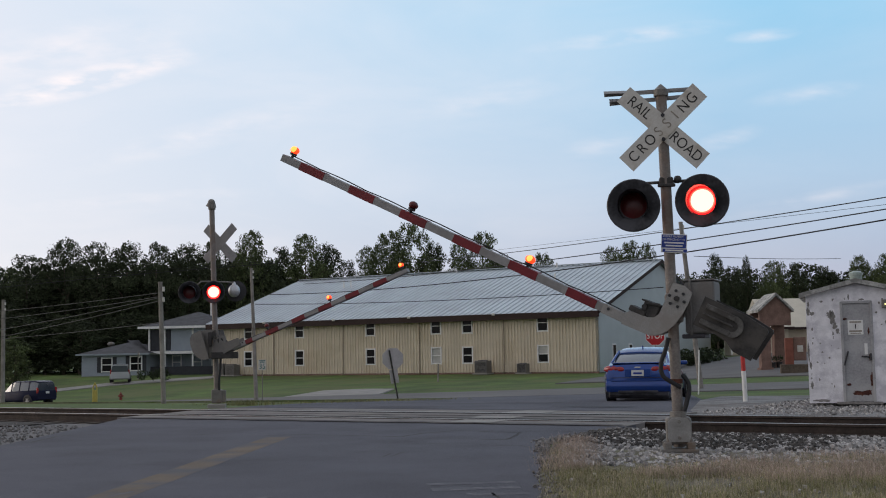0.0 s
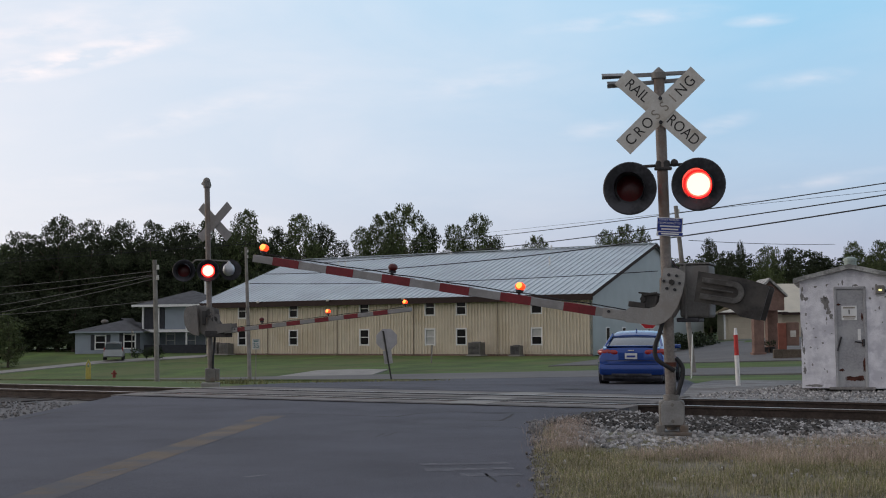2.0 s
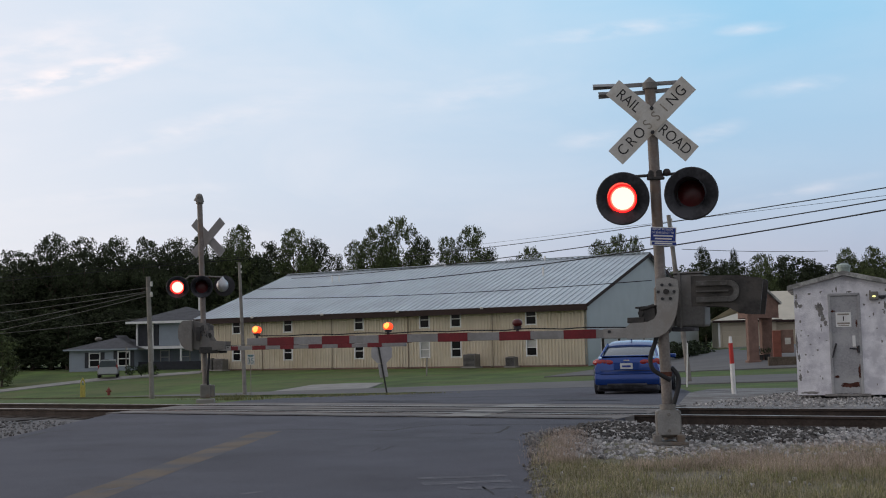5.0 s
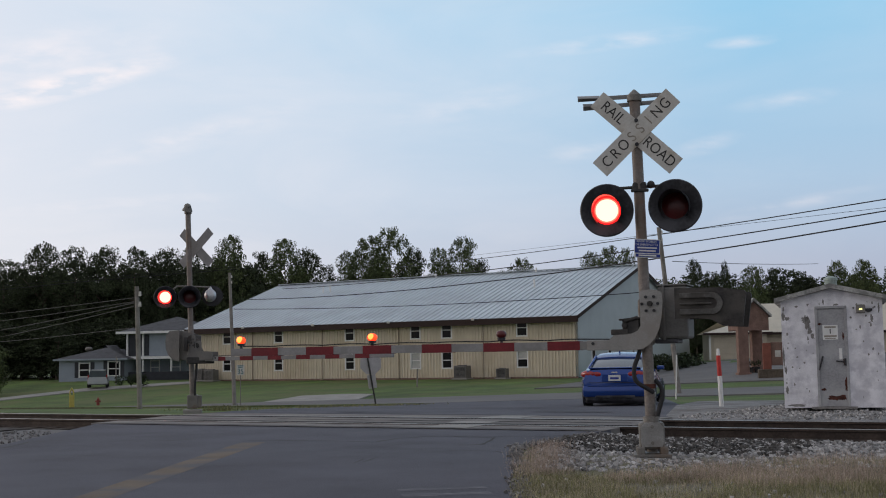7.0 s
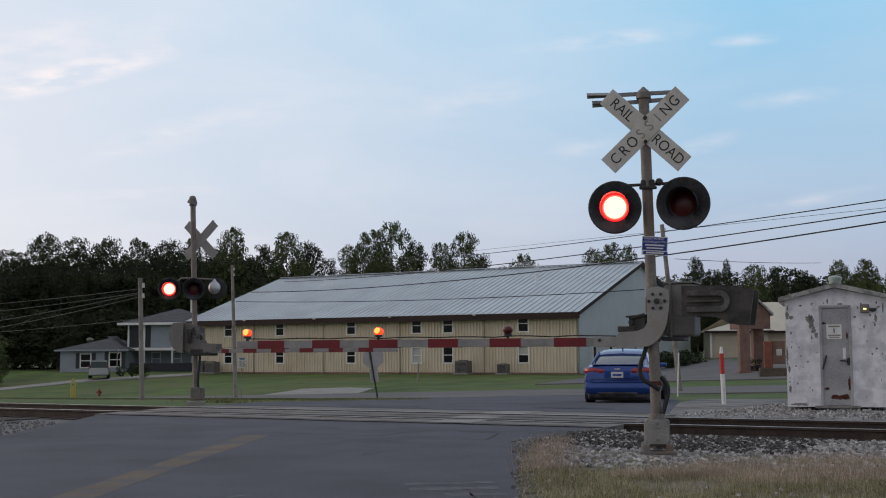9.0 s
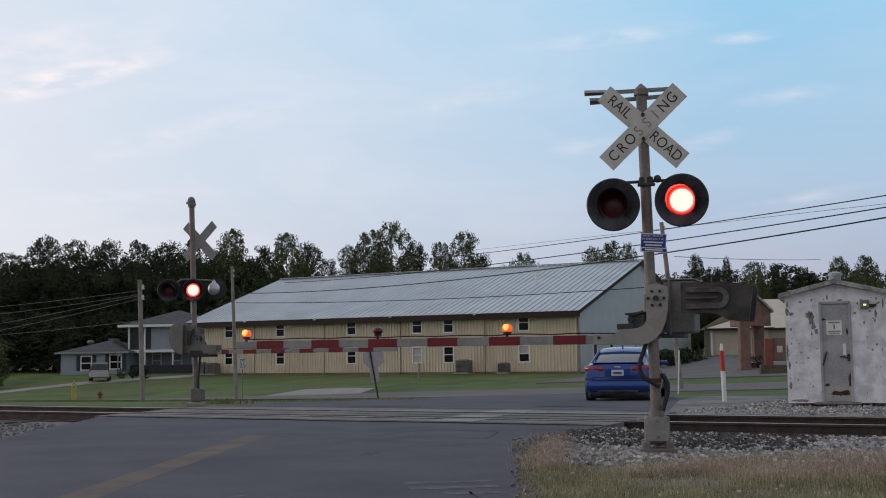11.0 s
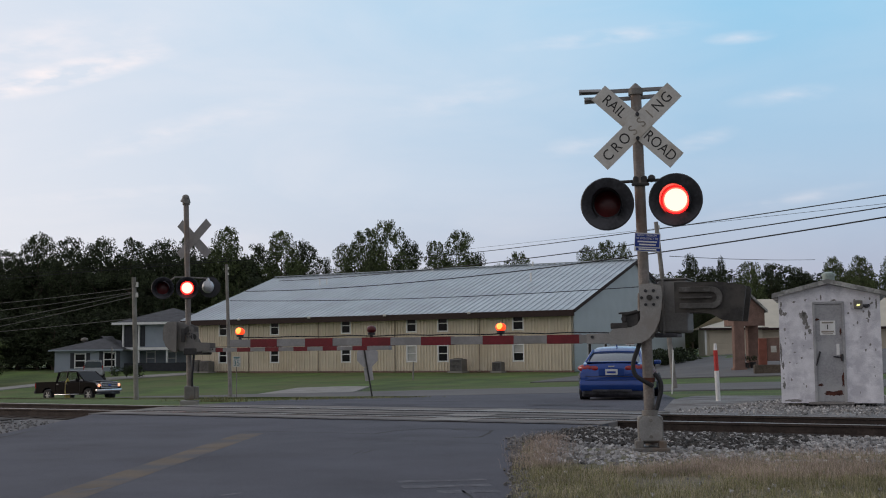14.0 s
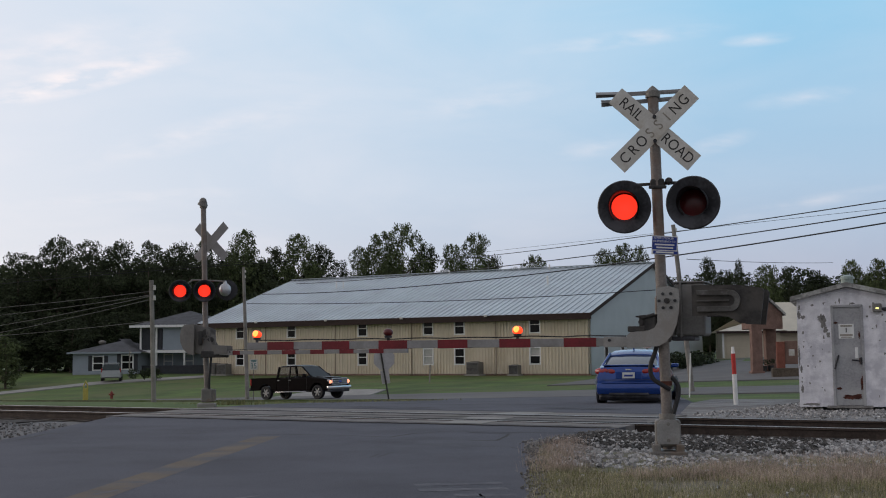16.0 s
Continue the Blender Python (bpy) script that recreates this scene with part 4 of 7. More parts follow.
def gate_arm(signal, name, pivot, yaw, length, z0, h, red0, period, lamps, flipy, bracket, weight):
    """x to the tip; the viewer's side is +y * flipy."""
    bm = prism(B(), bracket, 0.10 * flipy, 0.118 * flipy)
    prism(bm, bracket, -0.10 * flipy, -0.118 * flipy)
    arm = part(name, bm, M["bracket"] if flipy > 0 else M["housing"], signal, "grey steel bracket carrying a striped gate arm")
    arm.matrix_basis = arm_pose(signal, pivot, yaw, 0.1)
    core = box(B(), length - 0.36, 0.14, h - 0.01, pose((length + 0.36) / 2, 0, z0), 0.004)
    part("arm_core", core, M["armwhite"], arm, "dull white fibreglass gate arm")
    k = 0
    while red0 + period * k < length - 0.2:
        s = red0 + period * k
        part("red_stripe", box(B(), 0.39 if flipy > 0 else 0.375, 0.146, h, pose(s + (0.195 if flipy > 0 else 0.188), 0, z0), 0.002), M["red"], arm, "faded red reflective stripe")
        k += 1
    # root sleeve with bolts
    part("arm_sleeve", box(B(), 0.38, 0.17, h + 0.012, pose(0.56, 0, z0), 0.006), M["bracket"], arm, "grey steel sleeve at the arm's root")
    for dx in (0.44, 0.68):
        part("bolt", cyl(B(), 0.018, 0.018, 0.2, pose(dx, 0, z0 + 0.02, 90), 10), M["black"], arm)
    # bolts round the pivot
    for i in range(6):
        t = i * math.pi / 3
        part("pivot_bolt", cyl(B(), 0.017, 0.017, 0.03, pose(0.09 * math.cos(t), 0.12 * flipy, 0.09 * math.sin(t), 90), 12), M["black"], arm)
    part("pivot_shaft", cyl(B(), 0.03, 0.03, 0.30, pose(0, 0, 0, 90), 16), M["weight"], arm)
    # cable along the top
    pts = []
    for i in range(60):
        s = 0.5 + (length - 0.65) * i / 59
        pts.append((s, 0.02, z0 + h / 2 + 0.014 + 0.012 * abs(math.sin(i * 0.35)) + 0.008 * noise.noise((s * 2, 0, 0))))
    tube = new("arm_cable", tube_mesh(pts, 0.008, M["rubber"]))
    tube.parent = arm
    tagged(tube, "black lamp cable along the arm")
    for s, steady, which in lamps:
        arm_lamp(arm, s, z0 + h / 2 + (0.10 if flipy > 0 else 0.13), 0.0, steady, which, flipy)
    # counterweight behind the pivot
    for sy in (1, -1):
        w = prism(B(), weight, -0.20 * sy, -0.235 * sy)
        part("counterweight", w, M["weight"] if flipy > 0 else M["housing"], arm, "dark slab counterweight")
    if flipy < 0:
        return arm
    slot = B()
    x0, x1 = (-0.36, -0.71)
    for zz, hh in ((0.07, 0.06), (-0.02, 0.020), (-0.11, 0.06)):
        box(slot, x0 - x1, 0.03, hh, pose((x0 + x1) / 2, 0.256 * flipy, zz), 0.006)
    for i in range(12):
        t0, t1 = (math.pi * (0.5 + i / 12), math.pi * (0.5 + (i + 1) / 12))
        rr, ri = 0.12, 0.06
        quad = [(x1 + q * math.cos(t), -0.02 + q * math.sin(t)) for q, t in ((ri, t0), (rr, t0), (rr, t1), (ri, t1))]
        prism(slot, quad, 0.241 * flipy, 0.271 * flipy)
    part("slotted_bar", slot, M["slotbar"], arm, "grey slotted weight bar")
    return arm


near_signal = thing("crossing_signal", NEAR_BASE, "weathered railroad crossing signal with flashing red lamps and gate arm", "crossing signal", "crossing signals")
bm = rod(B(), (-0.012, 0, 0.05), (-0.085, 0, 4.14), 0.062, 20)
part("mast", bm, M["mast"], near_signal, "rust-streaked grey steel mast", True)
bm = cyl(B(), 0.085, 0.085, 0.07, pose(-0.086, 0, 4.12), 16)
cyl(bm, 0.085, 0.01, 0.07, pose(-0.086, 0, 4.19), 16)
part("cap", bm, M["galv"], near_signal, "grey finial cap", True)
crossbuck(near_signal, pose(-0.078, -0.085, 3.70))
# bare blades of the sign turned to the other road side
for z, x0, x1, r in ((4.155, -0.74, 0.24, 2), (4.06, -0.68, 0.22, 5)):
    bm = box(B(), x1 - x0, 0.012, 0.05, pose((x0 + x1) / 2, 0.07, z, 0, -r * 0.6, 0), 0.003)
    for i in range(3):
        box(bm, 0.04, 0.02, 0.022, pose(x1 - 0.05 - 0.075 * i, 0.062, z + 0.004, 0, 0, 0), 0.003)
    box(bm, 0.26, 0.16, 0.008, pose(x0 + 0.13, 0.05, z + 0.01, 22, 0, 3), 0.002)
    part("bracket_blade", bm, M["signback"], near_signal, "bare metal strap with bolt holes")
bm = rod(B(), (-0.40, 0.02, 3.07), (0.32, 0.02, 3.09), 0.018, 10)
rod(bm, (-0.40, 0.02, 3.07), (-0.42, -0.07, 2.9), 0.018)
rod(bm, (0.32, 0.02, 3.09), (0.33, -0.07, 2.9), 0.018)
box(bm, 0.16, 0.16, 0.10, pose(-0.06, 0.02, 3.08), 0.02)
box(bm, 0.20, 0.06, 0.035, pose(-0.06, -0.06, 3.03), 0.01)
ball(bm, 0.045, pose(0.07, -0.02, 3.10))
part("crossarm", bm, M["weight"], near_signal, "dark pipe crossarm with clamp")
flasher(near_signal, -0.445, -0.16, 2.80, -4, "left")
flasher(near_signal, 0.325, -0.16, 2.83, -10, "right")
plate = part("emergency_sign", box(B(), 0.29, 0.006, 0.215, pose(0.0, -0.08, 2.355, 0, 4, 0), 0.003), M["white"], near_signal, "small blue emergency notice with white lettering")
part("blue_field", box(B(), 0.275, 0.004, 0.15, pose(0.0, -0.0845, 2.378, 0, 4, 0)), M["blue_sign"], plate, "blue field")
part("blue_field", box(B(), 0.275, 0.004, 0.035, pose(0.006, -0.0845, 2.273, 0, 4, 0)), M["blue_sign"], plate, "blue field")
letters("REPORT PROBLEM", 0.032, pose(-0.005, -0.088, 2.435, 0, 4, 0), M["white"], plate, depth=0.0005, squeeze=0.86)
letters("OR EMERGENCY TO", 0.032, pose(-0.003, -0.088, 2.398, 0, 4, 0), M["white"], plate, depth=0.0005, squeeze=0.86)
for z, w in ((2.362, 0.22), (2.328, 0.19), (2.274, 0.2)):
    part("print_bar", box(B(), w, 0.003, 0.016, pose(0.0, -0.088, z, 0, 4, 0)), M["white"], plate, "white bar of print")
part("mast_band", cyl(B(), 0.072, 0.072, 0.05, pose(-0.022, 0, 0.79), 18), M["rust"], near_signal, "rusty clamp band", True)
H = pose(0.31, 0.10, 1.62, 0, 0, -15)
bm = box(B(), 0.34, 0.40, 0.60, H, 0.03)
box(bm, 0.03, 0.43, 0.63, H @ pose(-0.10, 0, 0), 0.01)
box(bm, 0.36, 0.42, 0.02, H @ pose(0, 0, 0.31), 0.008)
part("mechanism_housing", bm, M["housing"], near_signal, "grey cast gate mechanism housing")
part("housing_base", box(B(), 0.26, 0.3, 0.05, pose(0.22, 0.08, 1.295, 0, 0, -15), 0.012), M["black"], near_signal, "black housing foot")
part("mast_clamp", box(B(), 0.2, 0.2, 0.34, pose(-0.02, 0.02, 1.62), 0.03), M["galv"], near_signal, "grey mast clamp")
BR = [(0.115, 0.15), (-0.02, 0.165), (-0.13, 0.13), (-0.14, 0.02), (-0.13, -0.12), (-0.10, -0.27), (-0.05, -0.38), (0.02, -0.46), (0.11, -0.51), (0.47, -0.525), (0.47, -0.385), (0.43, -0.345), (0.22, -0.33), (0.15, -0.30), (0.115, -0.24)]
CW = [(-0.30, 0.16), (-0.80, 0.15), (-1.06, 0.11), (-1.08, 0.08), (-1.03, -0.28), (-0.82, -0.27), (-0.70, -0.20), (-0.58, -0.18), (-0.30, -0.18)]
near_arm = gate_arm(near_signal, "gate_arm", NEAR_PIVOT, 158, 5.52, -0.455, 0.105, 0.841, 0.7965, ((5.41, True, ""), (3.52, False, "left"), (1.82, False, "right")), 1, BR, CW)
bm = box(B(), 0.19, 0.2, 0.16, pose(0.235, 0, -0.25), 0.012)
box(bm, 0.23, 0.23, 0.018, pose(0.25, 0, -0.163, 0, 4, 0), 0.004)
box(bm, 0.20, 0.24, 0.065, pose(0.36, 0, -0.312), 0.01)
cyl(bm, 0.03, 0.03, 0.26, pose(0.30, 0, -0.235, 90), 14)
rod(bm, (0.15, 0.1, -0.15), (0.30, 0.1, -0.19), 0.02)
part("spring_box", bm, M["weight"], near_arm, "dark arm buffer spring")
# base box, foot and plinth
bm = box(B(), 0.28, 0.24, 0.30, pose(-0.02, -0.06, 0.24), 0.03)
cyl(bm, 0.09, 0.09, 0.1, pose(-0.02, -0.06, 0.4), 20)
for dx, dz in ((0.0, 0.33), (0.0, 0.16)):
    cyl(bm, 0.018, 0.018, 0.03, pose(-0.02 + dx, -0.185, dz, 90), 10)
jb = part("junction_box", bm, M["galv"], near_signal, "grey cast junction box at the mast foot")
bm = prism(B(), [(-0.13, 0.12), (-0.145, 0.16), (-0.145, 0.34), (-0.10, 0.385), (0.06, 0.385), (0.105, 0.34), (0.105, 0.16), (0.09, 0.12)], -0.205, -0.178)
cyl(bm, 0.05, 0.05, 0.02, pose(-0.02, -0.21, 0.345, 90), 16)
part("cover_plate", bm, M["bracket"], jb, "pale grey bolted cover plate")
for dz in (0.345, 0.165):
    part("cover_bolt", cyl(B(), 0.02, 0.02, 0.03, pose(-0.02, -0.222, dz, 90), 10), M["galv"], jb)
bm = B()
for dx in (-0.15, 0.11):
    for dy in (-0.18, 0.1):
        box(bm, 0.09, 0.09, 0.10, pose(dx, dy, 0.07), 0.015)
box(bm, 0.42, 0.42, 0.04, pose(-0.02, -0.04, 0.02), 0.01)
part("foot", bm, M["galv"], near_signal, "bolted steel foot")
part("plinth", box(B(), 0.52, 0.52, 0.5, pose(-0.02, -0.04, -0.25), 0.02), M["concrete"], near_signal, "concrete plinth")


def hose(parent, pts, r, name="conduit"):
    cu = bpy.data.curves.new(name, "CURVE")
    cu.dimensions, cu.bevel_depth, cu.bevel_resolution = "3D", r, 3
    sp = cu.splines.new("NURBS")
    sp.points.add(len(pts) - 1)
    for p, c in zip(sp.points, pts):
        p.co = (*c, 1)
    sp.use_endpoint_u, sp.order_u, sp.resolution_u = True, 3, 8
    tmp = bpy.data.objects.new("tmp", cu)
    me = bpy.data.meshes.new_from_object(tmp)
    bpy.data.objects.remove(tmp)
    me.materials.append(M["rubber"])
    ob = new(name, me)
    ob.parent = parent
    return tagged(ob, "black flexible conduit")


hose(near_signal, [(-0.10, -0.06, 1.28), (-0.13, -0.08, 1.15), (-0.20, -0.09, 1.0), (-0.19, -0.1, 0.85), (-0.08, -0.1, 0.78), (0.02, -0.09, 0.72)], 0.026)
hose(near_signal, [(0.04, 0.0, 0.86), (0.11, -0.02, 0.80), (0.12, -0.04, 0.68), (0.08, -0.06, 0.55), (0.04, -0.07, 0.42)], 0.026)

# far signal: seen from behind
far_signal = thing("crossing_signal", FAR_BASE, "grey railroad crossing signal with bell and lowered gate arm", "crossing signal", "crossing signals")
part("mast", rod(B(), (0.0, 0, 0.05), (-0.12, 0, 4.85), 0.066, 20), M["mast"], far_signal, "grey steel mast", True)
bm = cyl(B(), 0.09, 0.09, 0.06, pose(-0.12, 0, 4.86), 16)
cyl(bm, 0.13, 0.09, 0.10, pose(-0.13, -0.02, 4.95, 20, 12, 0), 18)
ball(bm, 0.09, pose(-0.13, -0.02, 5.0))
part("bell", bm, M["galv"], far_signal, "grey warning bell on the mast top", True)
crossbuck(far_signal, pose(0.07, 0.10, 3.99, 0, 0, 148), False)
bm = rod(B(), (-0.40, 0.0, 3.03), (-0.10, 0, 3.03), 0.02)
rod(bm, (-0.1, 0, 3.03), (0.45, 0.05, 3.0), 0.02)
rod(bm, (0.42, 0.05, 3.02), (0.42, 0.05, 2.95), 0.02)
rod(bm, (-0.38, 0.0, 3.03), (-0.6, -0.02, 2.85), 0.02)
part("crossarm", bm, M["galv"], far_signal, "grey pipe crossarm")
flasher(far_signal, -0.66, -0.12, 2.76, 0, "left", 0.55, 0.152)
flasher(far_signal, -0.07, -0.16, 2.76, 4, "right", 0.55, 0.152)
bm = ball(B(), 0.155, pose(0.42, 0.08, 2.80) @ Matrix.Diagonal((0.95, 0.8, 1.05, 1)), 20, 14)
cyl(bm, 0.06, 0.03, 0.1, pose(0.42, 0.06, 2.97), 14)
part("lamp_back", bm, M["bell"], far_signal, "round silver lamp back", True)
part("lamp_target", cyl(B(), 0.26, 0.26, 0.02, pose(0.46, 0.24, 2.80, 90, 0, 0), 28), M["black"], far_signal, "round black signal target")
H = pose(-0.12, 0.14, 1.50, 0, 0, -24)
bm = box(B(), 0.34, 0.38, 0.58, H, 0.03)
part("mechanism_housing", bm, M["housing"], far_signal, "grey cast gate mechanism housing")
bm = cyl(B(), 0.2, 0.2, 0.06, pose(-0.02, -0.1, 1.6, 90), 24)
box(bm, 0.34, 0.06, 0.36, pose(0.05, -0.14, 1.50), 0.03)
box(bm, 0.2, 0.1, 0.1, pose(0.16, -0.16, 1.38), 0.02)
part("gear_cover", bm, M["galv"], far_signal, "grey rounded gear cover", True)
part("gear", cyl(B(), 0.10, 0.10, 0.10, pose(-0.02, -0.16, 1.72, 90), 20), M["weight"], far_signal, "dark gear behind the mast", True)
part("gear", cyl(B(), 0.07, 0.07, 0.16, pose(0.10, -0.18, 1.56, 90), 18), M["weight"], far_signal, "dark gear behind the mast", True)
part("gear_bracket", box(B(), 0.10, 0.12, 0.34, pose(-0.16, -0.17, 1.60), 0.02), M["weight"], far_signal, "dark gear bracket", True)
part("buffer_shelf", box(B(), 0.66, 0.22, 0.16, pose(0.20, -0.22, 1.20), 0.02), M["weight"], far_signal, "dark buffer shelf under the gate arm")
BRF = [(-0.30, 0.30), (-0.62, 0.24), (-0.66, 0.0), (-0.50, -0.25), (-0.25, -0.42), (0.10, -0.46), (0.62, -0.42), (0.62, -0.24), (0.2, -0.22), (0.12, -0.1), (0.12, 0.16), (-0.05, 0.22)]
CWF = [(-0.28, 0.30), (-0.56, 0.29), (-0.66, 0.20), (-0.69, 0.06), (-0.68, -0.14), (-0.60, -0.30), (-0.46, -0.42), (-0.28, -0.46)]
far_arm = gate_arm(far_signal, "gate_arm", FAR_PIVOT, -24, 5.43, -0.41, 0.10, 0.583, 0.782, ((5.30, True, ""), (1.42, False, "left"), (3.27, False, "right")), -1, BRF, CWF)
bm = box(B(), 0.26, 0.26, 0.34, pose(0, 0, 0.2), 0.03)
box(bm, 0.1, 0.16, 0.3, pose(0.17, -0.02, 0.2), 0.02)
part("junction_box", bm, M["galv"], far_signal, "grey junction box at the mast foot")
part("plinth", box(B(), 0.44, 0.44, 0.4, pose(0, 0, -0.19), 0.02), M["concrete"], far_signal, "concrete plinth")
hose(far_signal, [(0.10, -0.1, 1.2), (0.09, -0.12, 0.9), (0.05, -0.12, 0.6), (0.06, -0.1, 0.35)], 0.03)


# ---------------------------------------------------------------- vehicles, x forward
def wheel(car, x, y, r, w=0.22):
    side = 1 if y > 0 else -1
    seg = 28
    bm = B()
    prof = [(r * 0.66, -w / 2), (r * 0.93, -w / 2), (r, -w * 0.3), (r, w * 0.3), (r * 0.93, w / 2), (r * 0.66, w / 2)]
    rings = [[bm.verts.new((q * math.cos(i * 2 * math.pi / seg), yy, q * math.sin(i * 2 * math.pi / seg))) for i in range(seg)] for q, yy in prof]
    for a, b in zip(rings, rings[1:] + rings[:1]):
        for i in range(seg):
            bm.faces.new((a[i], a[(i + 1) % seg], b[(i + 1) % seg], b[i]))
    bmesh.ops.recalc_face_normals(bm, faces=bm.faces[:])
    wh = part("wheel", bm, M["rubber"], car, "black tyre", True)
    wh.location = (x, y, r)
    rm = cyl(B(), r * 0.64, r * 0.64, 0.03, pose(0, side * w * 0.16, 0, 90), 24)
    part("wheel_dish", rm, M["black"], wh, "dark wheel dish")
    sp = B()
    for i in range(6):
        box(sp, r * 0.52, 0.03, r * 0.17, pose(0, side * w * 0.36, 0, 0, 60 * i, 0) @ pose(r * 0.33, 0, 0), 0.01)
    cyl(sp, r * 0.2, r * 0.2, 0.06, pose(0, side * w * 0.36, 0, 90), 16)
    cyl(sp, r * 0.67, r * 0.67, 0.03, pose(0, side * w * 0.40, 0, 90), 28, False)
    part("rim", sp, M["alloy"], wh, "alloy rim")


def body_shell(stations, sides):
    """Cross-sections along x: (x, zbottom, zbelt, half width, half width at belt, crown)."""
    bm = B()
    rings = []
    for x, z0, z1, w, wb, cr in stations:
        half = [(0.0, z0), (w * 0.9, z0), (w, z0 + 0.12 * (z1 - z0) + 0.02), (w, z0 + 0.62 * (z1 - z0)), (wb + (w - wb) * 0.3, z0 + 0.88 * (z1 - z0)), (wb, z1), (wb * 0.5, z1 + cr), (0.0, z1 + cr * 1.2)]
        ring = [bm.verts.new((x, y, z)) for y, z in half] + [bm.verts.new((x, -y, z)) for y, z in half[-2:0:-1]]
        rings.append(ring)
    n = len(rings[0])
    for a, b in zip(rings, rings[1:]):
        for i in range(n):
            bm.faces.new((a[i], a[(i + 1) % n], b[(i + 1) % n], b[i]))
    bm.faces.new(rings[0])
    bm.faces.new(rings[-1])
    bmesh.ops.recalc_face_normals(bm, faces=bm.faces[:])
    return bm


def cabin(bm_rows):
    """Cabin from (x, zbase, half width base, ztop, half width top)."""
    bm = B()
    rings = []
    for x, zb, wb, zt, wt in bm_rows:
        m = zb + (zt - zb) * 0.6
        half = [(wb, zb), (wb + (wt - wb) * 0.5, m), (wt, zt - 0.02), (wt * 0.7, zt), (0, zt + 0.015)]
        rings.append([bm.verts.new((x, y, z)) for y, z in half] + [bm.verts.new((x, -y, z)) for y, z in half[-2::-1]])
    n = len(rings[0])
    for a, b in zip(rings, rings[1:]):
        for i in range(n - 1):
            bm.faces.new((a[i], a[i + 1], b[i + 1], b[i]))
    bm.faces.new(rings[0])
    bm.faces.new(rings[-1])
    bmesh.ops.recalc_face_normals(bm, faces=bm.faces[:])
    return bm


def arches(car, xs, half, r):
    for x in xs:
        for s in (1, -1):
            part("wheel_arch", cyl(B(), r * 1.16, r * 1.16, 0.03, pose(x, s * (half - 0.008), r * 1.02, 90), 28), M["black"], car, "dark wheel arch")


# blue saloon waiting at the street
CARZ = height(4.98, 32.4)
car = thing("saloon_car", Matrix.Translation((4.98, 32.4, CARZ)) @ pose(0, 0, 0, 0, 0, 90 - 15), "metallic blue four-door saloon car waiting on the road", "car")
bm = body_shell([(-2.30, 0.42, 0.90, 0.66, 0.60, 0.02), (-2.24, 0.33, 1.00, 0.80, 0.70, 0.02), (-2.05, 0.26, 1.045, 0.875, 0.745, 0.02), (-1.6, 0.22, 1.06, 0.89, 0.77, 0.03), (-0.6, 0.2, 1.0, 0.895, 0.80, 0.03), (0.6, 0.2, 0.97, 0.895, 0.80, 0.03), (1.2, 0.2, 0.93, 0.885, 0.76, 0.03), (1.9, 0.22, 0.80, 0.85, 0.68, 0.03), (2.25, 0.3, 0.66, 0.70, 0.52, 0.02)], 0)
part("body", bm, M["carblue"], car, "metallic blue car body", True)
part("cabin_glass", cabin([(-1.72, 1.02, 0.70, 1.05, 0.66), (-1.15, 1.0, 0.745, 1.395, 0.60), (-0.5, 0.98, 0.755, 1.455, 0.58), (0.2, 0.97, 0.755, 1.45, 0.55), (0.45, 0.96, 0.75, 1.40, 0.53), (1.15, 0.92, 0.70, 0.96, 0.64)]), M["carglass"], car, "dark tinted car windows", True)
part("roof", cabin([(-1.28, 1.31, 0.59, 1.345, 0.55), (-1.1, 1.35, 0.585, 1.42, 0.55), (-0.5, 1.40, 0.585, 1.475, 0.565), (0.2, 1.40, 0.58, 1.47, 0.555), (0.5, 1.36, 0.57, 1.40, 0.53)]), M["carblue"], car, "blue roof panel", True)
for s in (1, -1):
    part("pillar", rod(B(), (-1.18, s * 0.60, 1.38), (-1.80, s * 0.735, 1.03), 0.032, 8), M["carblue"], car)
    tl = ball(B(), 1.0, pose(-2.185, s * 0.69, 0.90, 0, 0, -s * 28) @ Matrix.Diagonal((0.075, 0.22, 0.10, 1)), 20, 12)
    lamp_ = part("tail_light", tl, M["tail"], car, "red tail light cluster", True)
    part("reversing_lens", ball(B(), 1.0, pose(-2.235, s * 0.66, 0.905, 0, 0, -s * 26) @ Matrix.Diagonal((0.02, 0.10, 0.022, 1)), 16, 8), M["tailclear"], lamp_, "clear reversing lens", True)
    part("tail_light", ball(B(), 1.0, pose(-2.275, s * 0.46, 0.895, 0, 0, -s * 8) @ Matrix.Diagonal((0.035, 0.13, 0.07, 1)), 18, 10), M["tail"], car, "red inner tail light on the boot lid", True)
    part("reflector", box(B(), 0.04, 0.16, 0.03, pose(-2.235, s * 0.70, 0.50, 0, 0, -s * 22), 0.008), M["tail"], car, "red bumper reflector")
    part("door_mirror", box(B(), 0.12, 0.2, 0.12, pose(0.75, s * 0.91, 1.02), 0.035), M["carblue"], car, "blue door mirror")
part("bumper", box(B(), 0.24, 1.66, 0.34, pose(-2.20, 0, 0.45), 0.09), M["carblue"], car, "blue rear bumper", True)
part("lower_valance", box(B(), 0.3, 1.5, 0.16, pose(-2.10, 0, 0.25), 0.05), M["black"], car, "black lower valance")
part("plate_recess", box(B(), 0.05, 0.66, 0.21, pose(-2.283, 0, 0.80), 0.015), M["carblue"], car)
# thin black box stands in for the shadow between boot lid and bumper
part("boot_shadow_slit", box(B(), 0.03, 1.30, 0.014, pose(-2.295, 0, 0.675), 0.003), M["black"], car, "black strip for the shadow slit under the boot lid")
